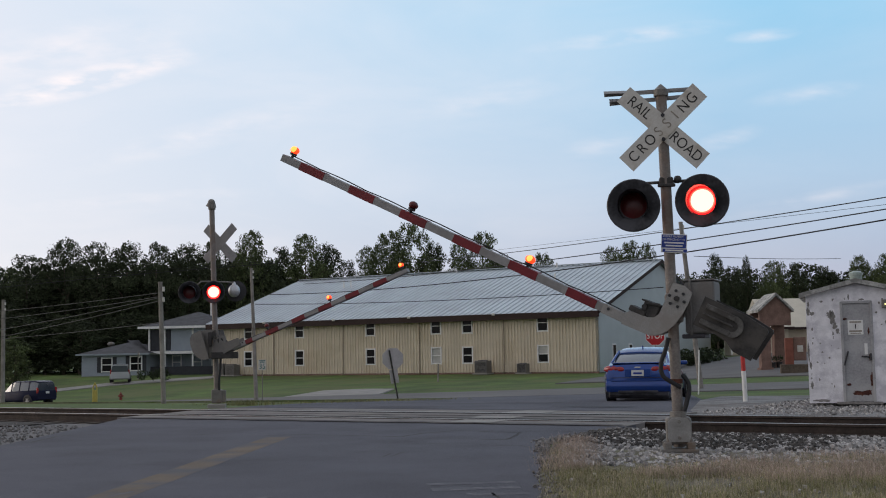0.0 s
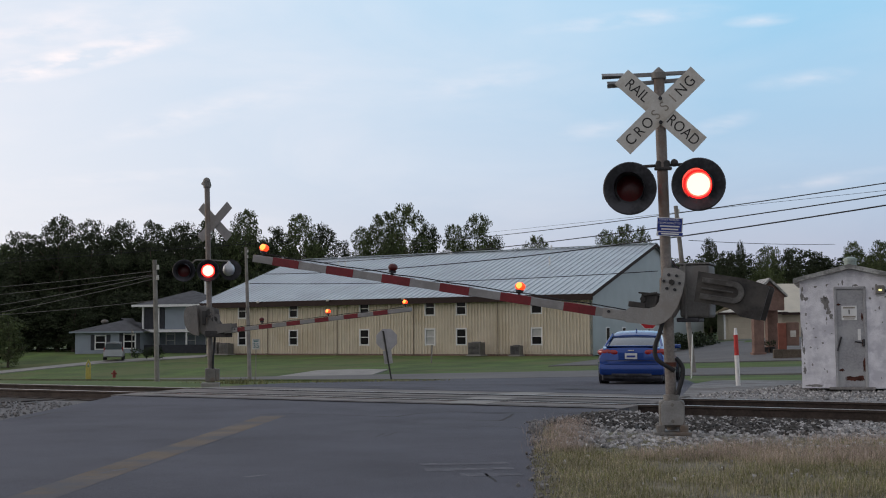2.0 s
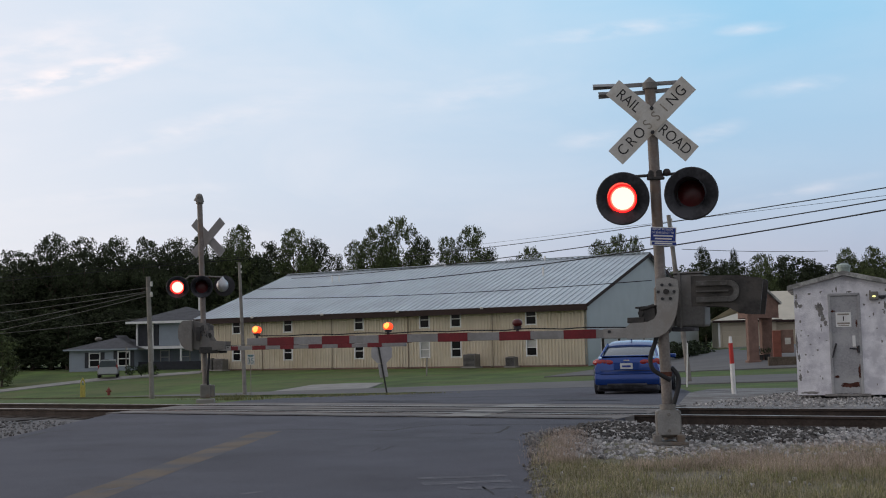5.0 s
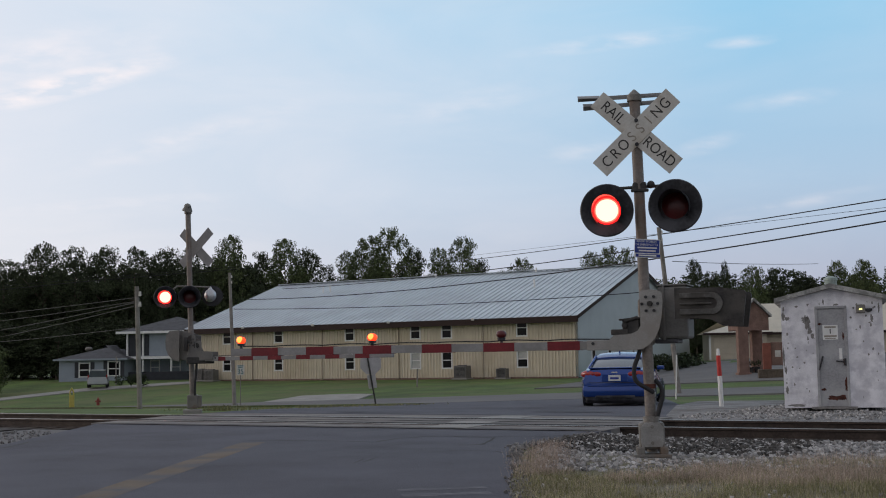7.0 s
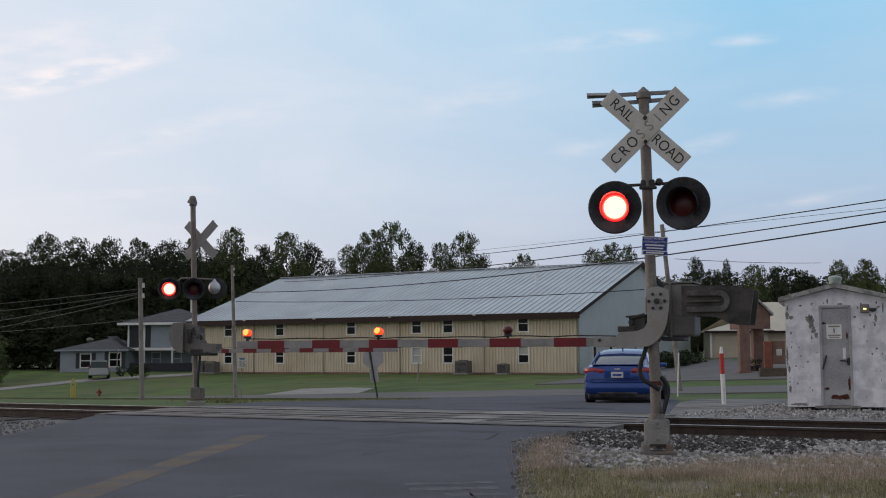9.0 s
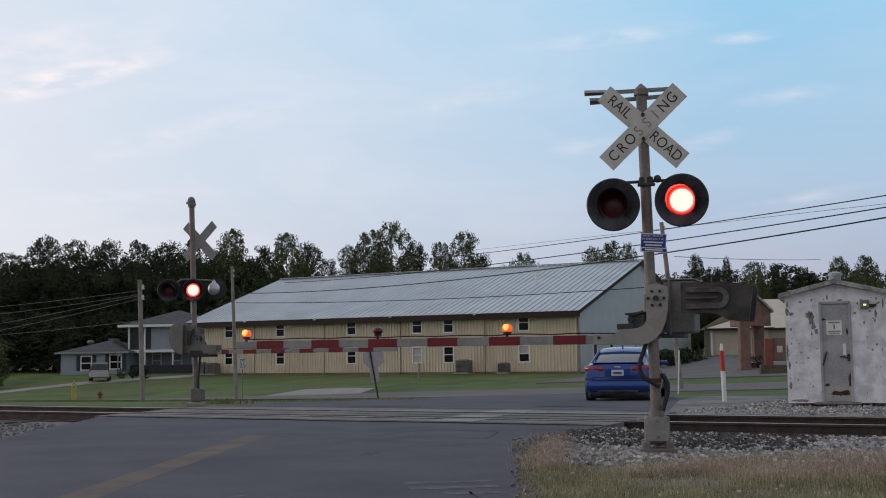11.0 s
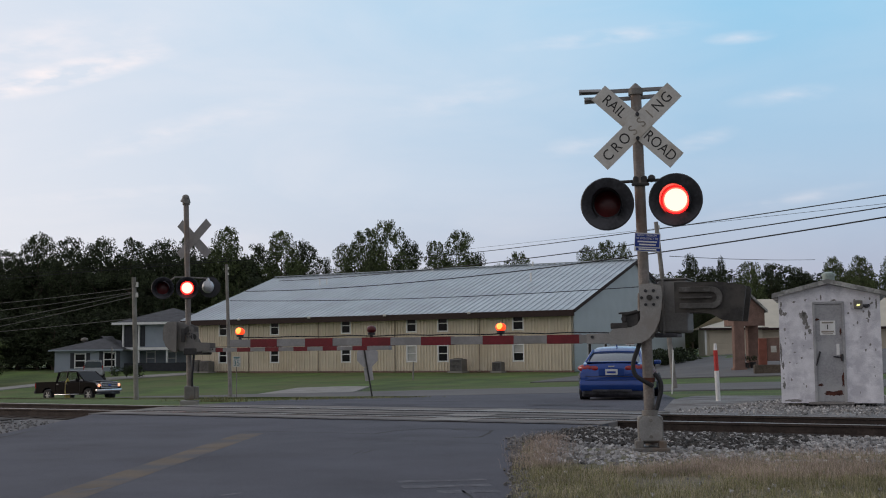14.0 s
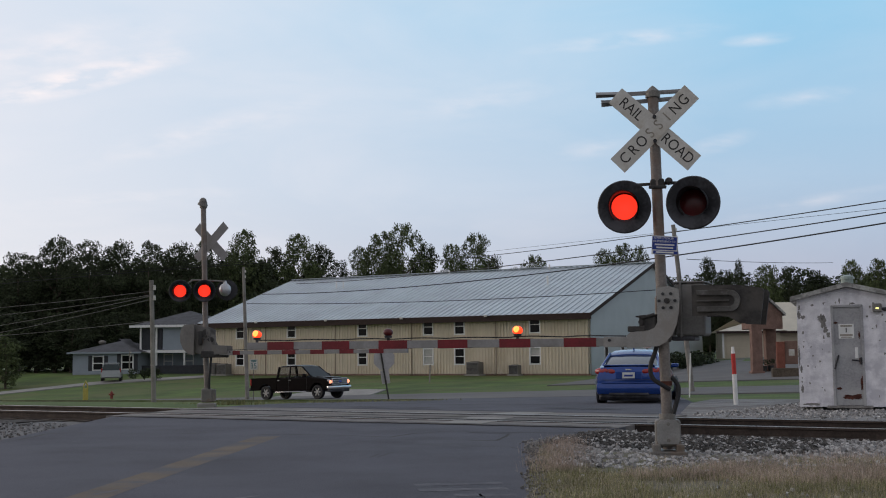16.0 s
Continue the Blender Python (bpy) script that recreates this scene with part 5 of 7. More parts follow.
part("bumper_crease", box(B(), 0.05, 1.36, 0.03, pose(-2.305, 0, 0.60), 0.012), M["carblue"], car, "blue bumper crease")
part("diffuser", box(B(), 0.06, 1.0, 0.07, pose(-2.295, 0, 0.30), 0.02), M["black"], car, "black bumper insert")
car.scale = (1.0, 1.0, 0.95)
part("antenna", prism(B(), [(-0.09, 0), (0.09, 0), (-0.05, 0.07)], -0.015, 0.015), M["carblue"], car, "blue roof antenna fin").location = (-0.95, 0, 1.455)
for s in (1, -1):
    part("bumper_vent", box(B(), 0.05, 0.20, 0.05, pose(-2.225, s * 0.70, 0.545, 0, 0, -s * 24), 0.012), M["black"], car, "dark bumper vent")
# black underbody box; its colour also carries the shade beneath the car
part("undertray", box(B(), 4.1, 1.56, 0.16, pose(-0.1, 0, 0.20), 0.04), M["black"], car, "dark underbody")
pl = part("number_plate", box(B(), 0.02, 0.31, 0.155, pose(-2.32, 0, 0.795), 0.004), M["plate"], car, "white number plate")
part("print_bar", box(B(), 0.006, 0.22, 0.05, pose(-2.332, 0, 0.79)), M["blue_sign"], pl, "dark bar of characters")
part("badge", box(B(), 0.02, 0.15, 0.035, pose(-2.30, 0, 0.945), 0.006), M["chrome"], car, "chrome badge")
part("boot_lip", box(B(), 0.16, 1.30, 0.03, pose(-2.17, 0, 1.055, 0, 6, 0), 0.012), M["carblue"], car, "blue boot lip")
for x in (-1.32, 1.38):
    for s in (1, -1):
        wheel(car, x, s * 0.82, 0.325)
arches(car, (-1.32, 1.38), 0.89, 0.325)

# black pickup on the street
PICK_OFF = -1.5
pickup_truck = thing("pickup_truck", I4, "black crew-cab pickup truck with chrome trim driving along the street", "pickup truck")


def arch_profile(cx, r, z):
    """Points of a wheel opening from rear to front, at sill height z."""
    return [(cx - r * math.cos(math.pi * i / 10), max(z, 0.42 + r * math.sin(math.pi * i / 10))) for i in range(11)]


RW, FW = -1.78, 2.02
prof = [(-0.94, 0.50), *arch_profile(FW, 0.50, 0.50), (2.72, 0.55), (2.84, 0.72), (2.84, 1.02), (2.74, 1.12), (2.2, 1.20), (1.55, 1.25), (-0.94, 1.25)]
bm = prism(B(), prof, -0.97, 0.97)
bmesh.ops.bevel(bm, geom=[e for e in bm.edges if abs(e.verts[0].co.y) > 0.9 and abs(e.verts[1].co.y) > 0.9 and e.verts[0].co.y * e.verts[1].co.y > 0 and min(e.verts[0].co.z, e.verts[1].co.z) > 0.98], offset=0.06, segments=3, affect="EDGES")
part("body", bm, M["carblack"], pickup_truck, "black cab doors, wings and bonnet", True)
part("bonnet_bulge", box(B(), 1.05, 1.0, 0.10, pose(2.12, 0, 1.20, 0, 4, 0), 0.04), M["carblack"], pickup_truck, "raised black bonnet", True)
part("roof", cabin([(-0.92, 1.84, 0.72, 1.87, 0.66), (-0.75, 1.86, 0.74, 1.93, 0.68), (0.2, 1.88, 0.74, 1.95, 0.68), (0.72, 1.84, 0.73, 1.90, 0.68), (0.86, 1.80, 0.72, 1.83, 0.66)]), M["carblack"], pickup_truck, "black cab roof", True)
for s in (1, -1):
    for p, q, r in (((0.80, 0.73, 1.84), (1.58, 0.86, 1.24), 0.045), ((-0.05, 0.745, 1.86), (-0.02, 0.90, 1.24), 0.05), ((-0.88, 0.73, 1.86), (-0.92, 0.90, 1.24), 0.075)):
        part("pillar", rod(B(), (p[0], s * p[1], p[2]), (q[0], s * q[1], q[2]), r, 8), M["carblack"], pickup_truck)
    for xa, xb, xt in ((-0.86, -0.05, -0.09), (-0.01, 1.42, 0.74)):
        bm = B()
        rows4 = [(xa, 0.895, 1.25), (xb, 0.88, 1.25), (xt, 0.735, 1.84), (xa + 0.02, 0.735, 1.84)]
        bm.faces.new([bm.verts.new((x, s * y, z)) for x, y, z in rows4])
        part("side_window", bm, M["cabinglass"], pickup_truck, "clear side window")
    bed_prof = [(-2.92, 0.62), *arch_profile(RW, 0.50, 0.56), (-0.98, 0.52), (-0.98, 1.27), (-2.92, 1.27)]
    bm = prism(B(), bed_prof, 0.82, 0.965) if s > 0 else prism(B(), bed_prof, -0.965, -0.82)
    part("bed_side", bm, M["carblack"], pickup_truck, "black load-bed side", True)
    part("running_board", box(B(), 2.3, 0.16, 0.05, pose(0.18, s * 1.0, 0.44), 0.02), M["chrome"], pickup_truck, "chrome running board", True)
    part("headlight", box(B(), 0.20, 0.24, 0.26, pose(2.76, s * 0.83, 0.95, 0, 0, -s * 24), 0.05), M["tailclear"], pickup_truck, "clear headlight lens", True)
    part("headlight_bulb", ball(B(), 0.10, pose(2.84, s * 0.82, 0.95)), G_HEAD, pickup_truck, "glowing headlight", True)
    part("tail_light", box(B(), 0.12, 0.12, 0.36, pose(-2.90, s * 0.92, 1.04), 0.03), M["tail"], pickup_truck, "red tail light")
    part("door_mirror", box(B(), 0.14, 0.24, 0.22, pose(1.20, s * 1.08, 1.33), 0.05), M["carblack"], pickup_truck, "black door mirror")
    for x in (0.08, -0.78):
        part("door_handle", box(B(), 0.18, 0.03, 0.04, pose(x, s * 0.985, 1.10), 0.01), M["chrome"], pickup_truck, "chrome door handle")
    for x in (-0.03, 1.28):
        part("door_seam", box(B(), 0.012, 0.008, 0.70, pose(x, s * 0.972, 0.88)), M["rubber"], pickup_truck, "dark door seam")
bm = B()
front4 = [(1.60, -0.80, 1.25), (1.60, 0.80, 1.25), (0.82, 0.68, 1.84), (0.82, -0.68, 1.84)]
va = [bm.verts.new(p) for p in front4]
vb = [bm.verts.new((x + 0.012, y, z + 0.008)) for x, y, z in front4]
bm.faces.new(va)
bm.faces.new(vb[::-1])
for i in range(4):
    bm.faces.new((va[i], vb[i], vb[(i + 1) % 4], va[(i + 1) % 4]))
bmesh.ops.recalc_face_normals(bm, faces=bm.faces[:])
part("windscreen", bm, M["pane"], pickup_truck, "dark sloping windscreen")
part("rear_window", box(B(), 0.012, 1.44, 0.56, pose(-0.925, 0, 1.55)), M["cabinglass"], pickup_truck, "clear rear window")
bm = B()
for x in (0.35, -0.60):
    for s in (1, -1):
        box(bm, 0.14, 0.46, 0.30, pose(x, s * 0.38, 1.16, 0, -8, 0), 0.06)
part("seat_backs", bm, M["rubber"], pickup_truck, "dark seat backs")
part("bed_floor", box(B(), 1.95, 1.66, 0.1, pose(-1.96, 0, 0.70), 0.01), M["black"], pickup_truck, "dark load bed")
part("tailgate", box(B(), 0.08, 1.8, 0.62, pose(-2.92, 0, 0.95), 0.03), M["carblack"], pickup_truck, "black tailgate")
part("grille", box(B(), 0.10, 1.34, 0.40, pose(2.84, 0, 0.96), 0.04), M["black"], pickup_truck, "dark grille")
bm = B()
for z in (0.80, 0.905, 1.01, 1.12):
    box(bm, 0.06, 1.36, 0.042, pose(2.89, 0, z), 0.012)
for y in (-0.67, 0.67):
    box(bm, 0.06, 0.05, 0.34, pose(2.885, y, 0.96), 0.012)
part("grille_bar", bm, M["chrome"], pickup_truck, "chrome grille bars")
part("badge", cyl(B(), 0.10, 0.10, 0.03, pose(2.925, 0, 0.96, 0, 90, 0) @ Matrix.Diagonal((0.6, 1.3, 1, 1)), 20), M["blue_sign"], pickup_truck, "oval blue badge")
part("bumper", box(B(), 0.26, 1.98, 0.20, pose(2.84, 0, 0.63), 0.06), M["chrome"], pickup_truck, "chrome front bumper", True)
part("valance", box(B(), 0.20, 1.80, 0.16, pose(2.80, 0, 0.46), 0.05), M["black"], pickup_truck, "black lower valance", True)
part("bumper", box(B(), 0.2, 1.9, 0.2, pose(-3.0, 0, 0.64), 0.05), M["black"], pickup_truck, "dark rear bumper", True)
part("undertray", box(B(), 4.9, 1.2, 0.2, pose(0, 0, 0.50), 0.03), M["black"], pickup_truck, "dark underbody")
for x in (RW, FW):
    for s in (1, -1):
        wheel(pickup_truck, x, s * 0.84, 0.40, 0.27)

# dark estate car driving away
estate_car = thing("estate_car", I4, "dark navy sport utility car driving away along the street", "car")
part("body", body_shell([(-2.35, 0.45, 1.05, 0.82, 0.76, 0.0), (-2.2, 0.36, 1.10, 0.92, 0.84, 0.0), (-0.5, 0.34, 1.08, 0.95, 0.86, 0.0), (1.0, 0.34, 1.05, 0.95, 0.84, 0.02), (2.1, 0.38, 0.98, 0.92, 0.78, 0.04), (2.4, 0.45, 0.86, 0.8, 0.7, 0.02)], 0), M["carnavy"], estate_car, "dark navy car body", True)
part("cabin_glass", cabin([(-2.25, 1.06, 0.80, 1.60, 0.66), (-1.9, 1.06, 0.83, 1.72, 0.68), (0.2, 1.05, 0.84, 1.74, 0.68), (0.5, 1.05, 0.83, 1.64, 0.66), (1.2, 1.02, 0.78, 1.06, 0.74)]), M["carglass"], estate_car, "pale reflecting car windows", True)
part("roof", cabin([(-2.2, 1.60, 0.69, 1.66, 0.66), (-1.9, 1.66, 0.70, 1.76, 0.68), (0.2, 1.68, 0.70, 1.77, 0.68), (0.5, 1.62, 0.67, 1.67, 0.64)]), M["carnavy"], estate_car, "dark navy roof", True)
for s in (1, -1):
    part("tail_light", box(B(), 0.1, 0.14, 0.4, pose(-2.29, s * 0.82, 1.08), 0.03), M["tail"], estate_car, "red tail light")
    for x in (-1.4, -0.45, 0.35):
        part("pillar", box(B(), 0.1, 0.04, 0.66, pose(x, s * 0.77, 1.38, s * 13, 0, 0), 0.01), M["carnavy"], estate_car)
part("tailgate", box(B(), 0.05, 1.5, 0.36, pose(-2.33, 0, 0.88), 0.02), M["carnavy"], estate_car, "dark navy tailgate")
pl = part("number_plate", box(B(), 0.02, 0.31, 0.155, pose(-2.37, 0, 0.93), 0.004), M["plate"], estate_car, "white number plate")
for x in (-1.4, 1.45):
    for s in (1, -1):
        wheel(estate_car, x, s * 0.88, 0.37, 0.24)
arches(estate_car, (-1.4, 1.45), 0.95, 0.37)

# silver van parked by the house
VX, VY = -33.2, 115
van = thing("parked_van", Matrix.Translation((VX, VY, height(VX, VY) + 0.03)) @ pose(0, 0, 0, 0, 0, 104), "silver minivan parked beside the pale blue house", "car")
part("body", body_shell([(-2.3, 0.4, 1.0, 0.85, 0.8, 0), (-2.1, 0.3, 1.05, 0.95, 0.86, 0), (1.0, 0.3, 1.0, 0.95, 0.85, 0), (2.2, 0.4, 0.8, 0.85, 0.7, 0.03)], 0), M["carsilver"], van, "silver van body", True)
part("cabin_glass", cabin([(-2.2, 1.0, 0.80, 1.62, 0.66), (-1.9, 1.0, 0.84, 1.70, 0.68), (0.3, 1.0, 0.84, 1.72, 0.68), (1.4, 0.95, 0.78, 1.0, 0.72)]), M["carglass"], van, "dark van windows", True)
part("roof", cabin([(-2.2, 1.60, 0.69, 1.68, 0.66), (0.3, 1.64, 0.70, 1.75, 0.68), (0.6, 1.5, 0.66, 1.6, 0.6)]), M["carsilver"], van, "silver van roof", True)
for s in (1, -1):
    part("tail_light", box(B(), 0.1, 0.12, 0.4, pose(-2.22, s * 0.84, 1.02), 0.03), M["tail"], van, "red tail light")
for x in (-1.4, 1.45):
    for s in (1, -1):
        wheel(van, x, s * 0.84, 0.35, 0.24)

# ---------------------------------------------------------------- relay shed
shed = thing("relay_shed", pose(6.90, 24.0, 0.03, 0, 0, -18), "small white relay shed with peeling paint and grey door", "shed")
SW, SD, SE, SA2 = 1.93, 2.5, 2.13, 2.36     # width, depth, eave and ridge height
D0, D1, DH = 0.655, 1.25, 1.99
bm = prism(B(), [(0, 0), (D0, 0), (D0, DH), (D1, DH), (D1, 0), (SW, 0), (SW, SE), (SW / 2, SA2), (0, SE)], 0, 0.15)
box(bm, 0.15, SD - 0.15, SE, pose(0.075, SD / 2 + 0.075, SE / 2))
box(bm, 0.15, SD - 0.15, SE, pose(SW - 0.075, SD / 2 + 0.075, SE / 2))
prism(bm, [(0.15, 0), (SW - 0.15, 0), (SW - 0.15, SE), (SW / 2, SA2), (0.15, SE)], SD - 0.15, SD)
wall = part("wall", bm, M["shedwall"], shed, "whitewashed wall with peeling grey patches")
bm = prism(B(), [(-0.12, SE - 0.03), (SW / 2, SA2 + 0.01), (SW + 0.12, SE - 0.03), (SW + 0.12, SE + 0.06), (SW / 2, SA2 + 0.10), (-0.12, SE + 0.06)], -0.14, SD + 0.14)
roof = part("roof", bm, M["shedroof"], shed, "grey weathered gable roof")
bm = cyl(B(), 0.12, 0.12, 0.14, pose(SW / 2 + 0.02, 0.55, SA2 + 0.13), 20)
cyl(bm, 0.14, 0.135, 0.05, pose(SW / 2 + 0.02, 0.55, SA2 + 0.22), 20)
cyl(bm, 0.135, 0.05, 0.04, pose(SW / 2 + 0.02, 0.55, SA2 + 0.262), 20)
part("vent", bm, M["ventgreen"], roof, "round pale green roof vent", True)
dr = part("door", box(B(), D1 - D0 - 0.08, 0.05, DH - 0.06, pose((D0 + D1) / 2, 0.035, DH / 2 + 0.0), 0.004), M["sheddoor"], shed, "grey steel door, rusty at the foot")
bm = box(B(), 0.05, 0.10, DH + 0.02, pose(D0 + 0.018, 0.03, DH / 2), 0.006)
box(bm, 0.05, 0.10, DH + 0.02, pose(D1 - 0.018, 0.03, DH / 2), 0.006)
box(bm, D1 - D0, 0.10, 0.05, pose((D0 + D1) / 2, 0.03, DH), 0.006)
part("door_frame", bm, M["sheddoor"], shed, "grey door frame")
part("threshold", box(B(), 0.86, 0.16, 0.05, pose(0.95, -0.04, 0.0), 0.01), M["bare"], shed, "dark threshold")


def blotch(cx, cz, rx, rz, y, material, parent, seed, name="paint_patch"):
    """An uneven flake, slightly proud of the wall."""
    rs = random.Random(seed)
    n = 26
    pts = []
    for i in range(n):
        t = 2 * math.pi * i / n
        k = 0.6 + 0.55 * rs.random()
        pts.append((cx + rx * k * math.cos(t), cz + rz * k * math.sin(t)))
    part(name, prism(B(), pts, y - 0.003, y + 0.004), material, parent, "bare patch where the paint has flaked")


for i, (cx, cz, rx, rz) in enumerate(((0.50, 1.70, 0.06, 0.14), (0.46, 1.76, 0.08, 0.07), (0.54, 1.52, 0.045, 0.07), (0.59, 1.43, 0.04, 0.06), (0.50, 1.38, 0.02, 0.04), (0.11, 1.78, 0.055, 0.04), (0.04, 1.83, 0.035, 0.09), (0.05, 1.98, 0.025, 0.06), (0.02, 1.0, 0.02, 0.25), (0.82, 2.10, 0.02, 0.06),
                                        (1.06, 2.04, 0.05, 0.02), (1.45, 2.03, 0.02, 0.03), (1.72, 1.75, 0.03, 0.09), (1.66, 1.90, 0.06, 0.03), (1.70, 1.62, 0.02, 0.04), (1.86, 1.95, 0.02, 0.10), (1.55, 1.3, 0.015, 0.02), (1.72, 1.15, 0.02, 0.03), (0.25, 0.05, 0.18, 0.03), (0.05, 0.75, 0.025, 0.09), (0.06, 0.35, 0.03, 0.08), (0.30, 2.02, 0.04, 0.02))):
    blotch(cx, cz, rx, rz, 0.0, M["bare"], wall, i)
rp = random.Random(4)
for i in range(46):
    cx, cz = rp.choice(((rp.uniform(0.02, 0.12), rp.uniform(0.2, 2.0)), (rp.uniform(0.42, 0.62), rp.uniform(0.9, 1.9)), (rp.uniform(0.1, 1.8), rp.uniform(1.95, 2.08)), (rp.uniform(1.3, 1.85), rp.uniform(0.2, 1.9)), (rp.uniform(0.1, 0.6), rp.uniform(0.05, 1.3))))
    blotch(cx, cz, rp.uniform(0.006, 0.024), rp.uniform(0.006, 0.035), 0.0, M["bare"], wall, 100 + i)
for i, (cx, cz, rx, rz) in enumerate(((0.98, 0.19, 0.17, 0.05), (1.12, 0.20, 0.07, 0.06), (0.76, 0.36, 0.06, 0.03), (1.19, 0.46, 0.03, 0.16), (1.17, 0.9, 0.02, 0.08), (1.17, 1.42, 0.02, 0.09), (0.73, 1.66, 0.05, 0.025), (0.90, 0.22, 0.05, 0.03))):
    blotch(cx, cz, rx, rz, 0.008, M["rust"], dr, 40 + i, "rust_patch")
bm = rod(B(), (1.02, -0.005, 0.92), (1.19, -0.005, 0.90), 0.014)
rod(bm, (1.19, -0.01, 0.97), (1.19, -0.01, 0.83), 0.022)
part("door_handle", bm, M["black"], dr, "dark lever handle and padlock")
part("lock_plate", box(B(), 0.06, 0.01, 0.22, pose(1.11, 0.006, 1.06), 0.003), M["white"], dr, "white lock plate")
part("broom", rod(B(), (0.69, -0.03, 0.74), (0.77, -0.01, 1.02), 0.016), M["black"], dr, "dark hasp bar")
ns_ = part("notice", box(B(), 0.29, 0.006, 0.29, pose(0.93, 0.004, 1.49), 0.002), M["white"], dr, "white warning notice with faded print")
for z, w, h in ((1.595, 0.22, 0.03), (1.415, 0.24, 0.034), (1.372, 0.2, 0.018)):
    part("print_bar", box(B(), w, 0.003, h, pose(0.93, 0.0, z)), M["fadedletter"], ns_)
part("print_symbol", box(cyl(B(), 0.062, 0.062, 0.003, pose(0.93, 0.0, 1.51, 90), 20, False), 0.02, 0.003, 0.09, pose(0.93, 0.0, 1.51)), M["letter"], ns_)
bm = box(B(), 0.17, 0.14, 0.17, pose(1.52, -0.07, 1.94), 0.02)
part("wall_lamp", bm, M["galv"], shed, "grey wall lamp with a lit yellow lens")
part("lamp_lens", box(B(), 0.06, 0.02, 0.03, pose(1.52, -0.145, 1.93), 0.008), G_YEL, shed, "small lit yellow lens")
part("lamp_bracket", box(B(), 0.14, 0.06, 0.05, pose(1.67, -0.04, 1.92), 0.01), M["black"], shed)

# ---------------------------------------------------------------- posts and signs


def post(name, x, y, zt, r, material, label, category, lean=(0, 0), seg=14):
    z = height(x, y)
    bm = rod(B(), (0, 0, -0.1), (lean[0], lean[1], zt - z), r, seg)
    return solid(name, bm, material, Matrix.Translation((x, y, z)), label, category, smooth=True)


z0 = height(6.56, 28)
mk = thing("marker_post", Matrix.Translation((6.56, 28, z0)), "slim white marker post with a red band", "marker post")
part("post", rod(B(), (0, 0, -0.1), (-0.02, 0, 0.72), 0.055, 14), M["white"], mk, "white lower post", True)
part("red_band", rod(B(), (-0.02, 0, 0.72), (-0.035, 0, 1.20), 0.052, 14), M["redpaint"], mk, "red band", True)
part("cap", rod(B(), (-0.035, 0, 1.20), (-0.037, 0, 1.36), 0.045, 14, 0.03), M["white"], mk, "white cap", True)
post("sign_post", 8.5, 43.5, 1.1, 0.024, M["white"], "thin white post at the street edge", "post", (0.08, 0))

ZS = height(-2.32, 42)
sg = thing("stop_sign", Matrix.Translation((-2.32, 42, ZS)) @ pose(0, 0, 0, 0, 0, 12), "back of a stop sign on a leaning dark post", "stop sign", "stop signs")
part("sign_post", rod(B(), (0, 0, -0.1), (-0.30, 0, 1.72), 0.03, 8), M["weight"], sg, "dark leaning steel post")
bm = cyl(B(), 0.40, 0.40, 0.006, pose(-0.17, 0.045, 1.42, 90, 0, 0) @ pose(0, 0, 0, 0, 0, 22.5), 8)
part("sign_plate", bm, M["signpale"], sg, "bare grey back of an octagonal sign")
part("lower_plate", box(B(), 0.30, 0.006, 0.48, pose(-0.13, 0.045, 0.80, 0, -8, 0), 0.002), M["signpale"], sg, "bare grey back of a smaller sign")

sg = thing("stop_sign", Matrix.Translation((7.65, 47.5, height(7.65, 47.5))) @ pose(0, 0, 0, 0, 0, -10), "red octagonal stop sign with white lettering by the street", "stop sign", "stop signs")
part("sign_post", rod(B(), (0, 0.03, -0.1), (0, 0.03, 2.65), 0.03, 8), M["galv"], sg, "grey steel post")
pl = part("sign_plate", cyl(B(), 0.41, 0.41, 0.005, pose(0, -0.004, 2.27, 90, 0, 0) @ pose(0, 0, 0, 0, 0, 22.5), 8), M["white"], sg, "white-edged octagonal plate")
part("red_face", cyl(B(), 0.385, 0.385, 0.004, pose(0, -0.0095, 2.27, 90, 0, 0) @ pose(0, 0, 0, 0, 0, 22.5), 8), M["stopred"], pl, "red sign face")
letters("STOP", 0.36, pose(0, -0.013, 2.27), M["white"], pl, depth=0.001, squeeze=0.8)

x, y = -11.85, 70
sg = thing("speed_limit_sign", Matrix.Translation((x, y, height(x, y))) @ pose(0, 0, 0, 0, 0, 10), "white speed limit sign reading 35 on a thin post", "speed sign")
part("sign_post", rod(B(), (0, 0.03, -0.1), (0, 0.03, 2.40), 0.025, 8), M["galv"], sg, "thin grey post")
pl = part("sign_plate", box(B(), 0.46, 0.006, 0.62, pose(0, 0, 2.10), 0.003), M["sign"], sg, "white sign plate")
letters("35", 0.44, pose(0, -0.005, 2.00), M["green35"], pl, depth=0.001, squeeze=0.85)
for z, w in ((2.34, 0.34), (2.26, 0.28)):
    part("print_bar", box(B(), w, 0.004, 0.05, pose(0, -0.005, z)), M["green35"], pl)

post("gas_marker", -2.02, 93, 0.35, 0.06, M["wood"], "short weathered utility marker on the lawn", "marker post", (0.06, 0))
x, y = -23.6, 76.0
yp = thing("bollard", Matrix.Translation((x, y, height(x, y))), "yellow hooped utility bollard at the street edge", "bollard")
yp.scale = (0.62, 0.62, 1.0)
bm = rod(B(), (-0.22, 0, -0.1), (-0.19, 0, 1.2), 0.07, 12)
rod(bm, (0.22, 0, -0.1), (0.19, 0, 1.2), 0.07, 12)
rod(bm, (-0.19, 0, 1.2), (0, 0, 1.42), 0.07, 12)
rod(bm, (0.19, 0, 1.2), (0, 0, 1.42), 0.07, 12)
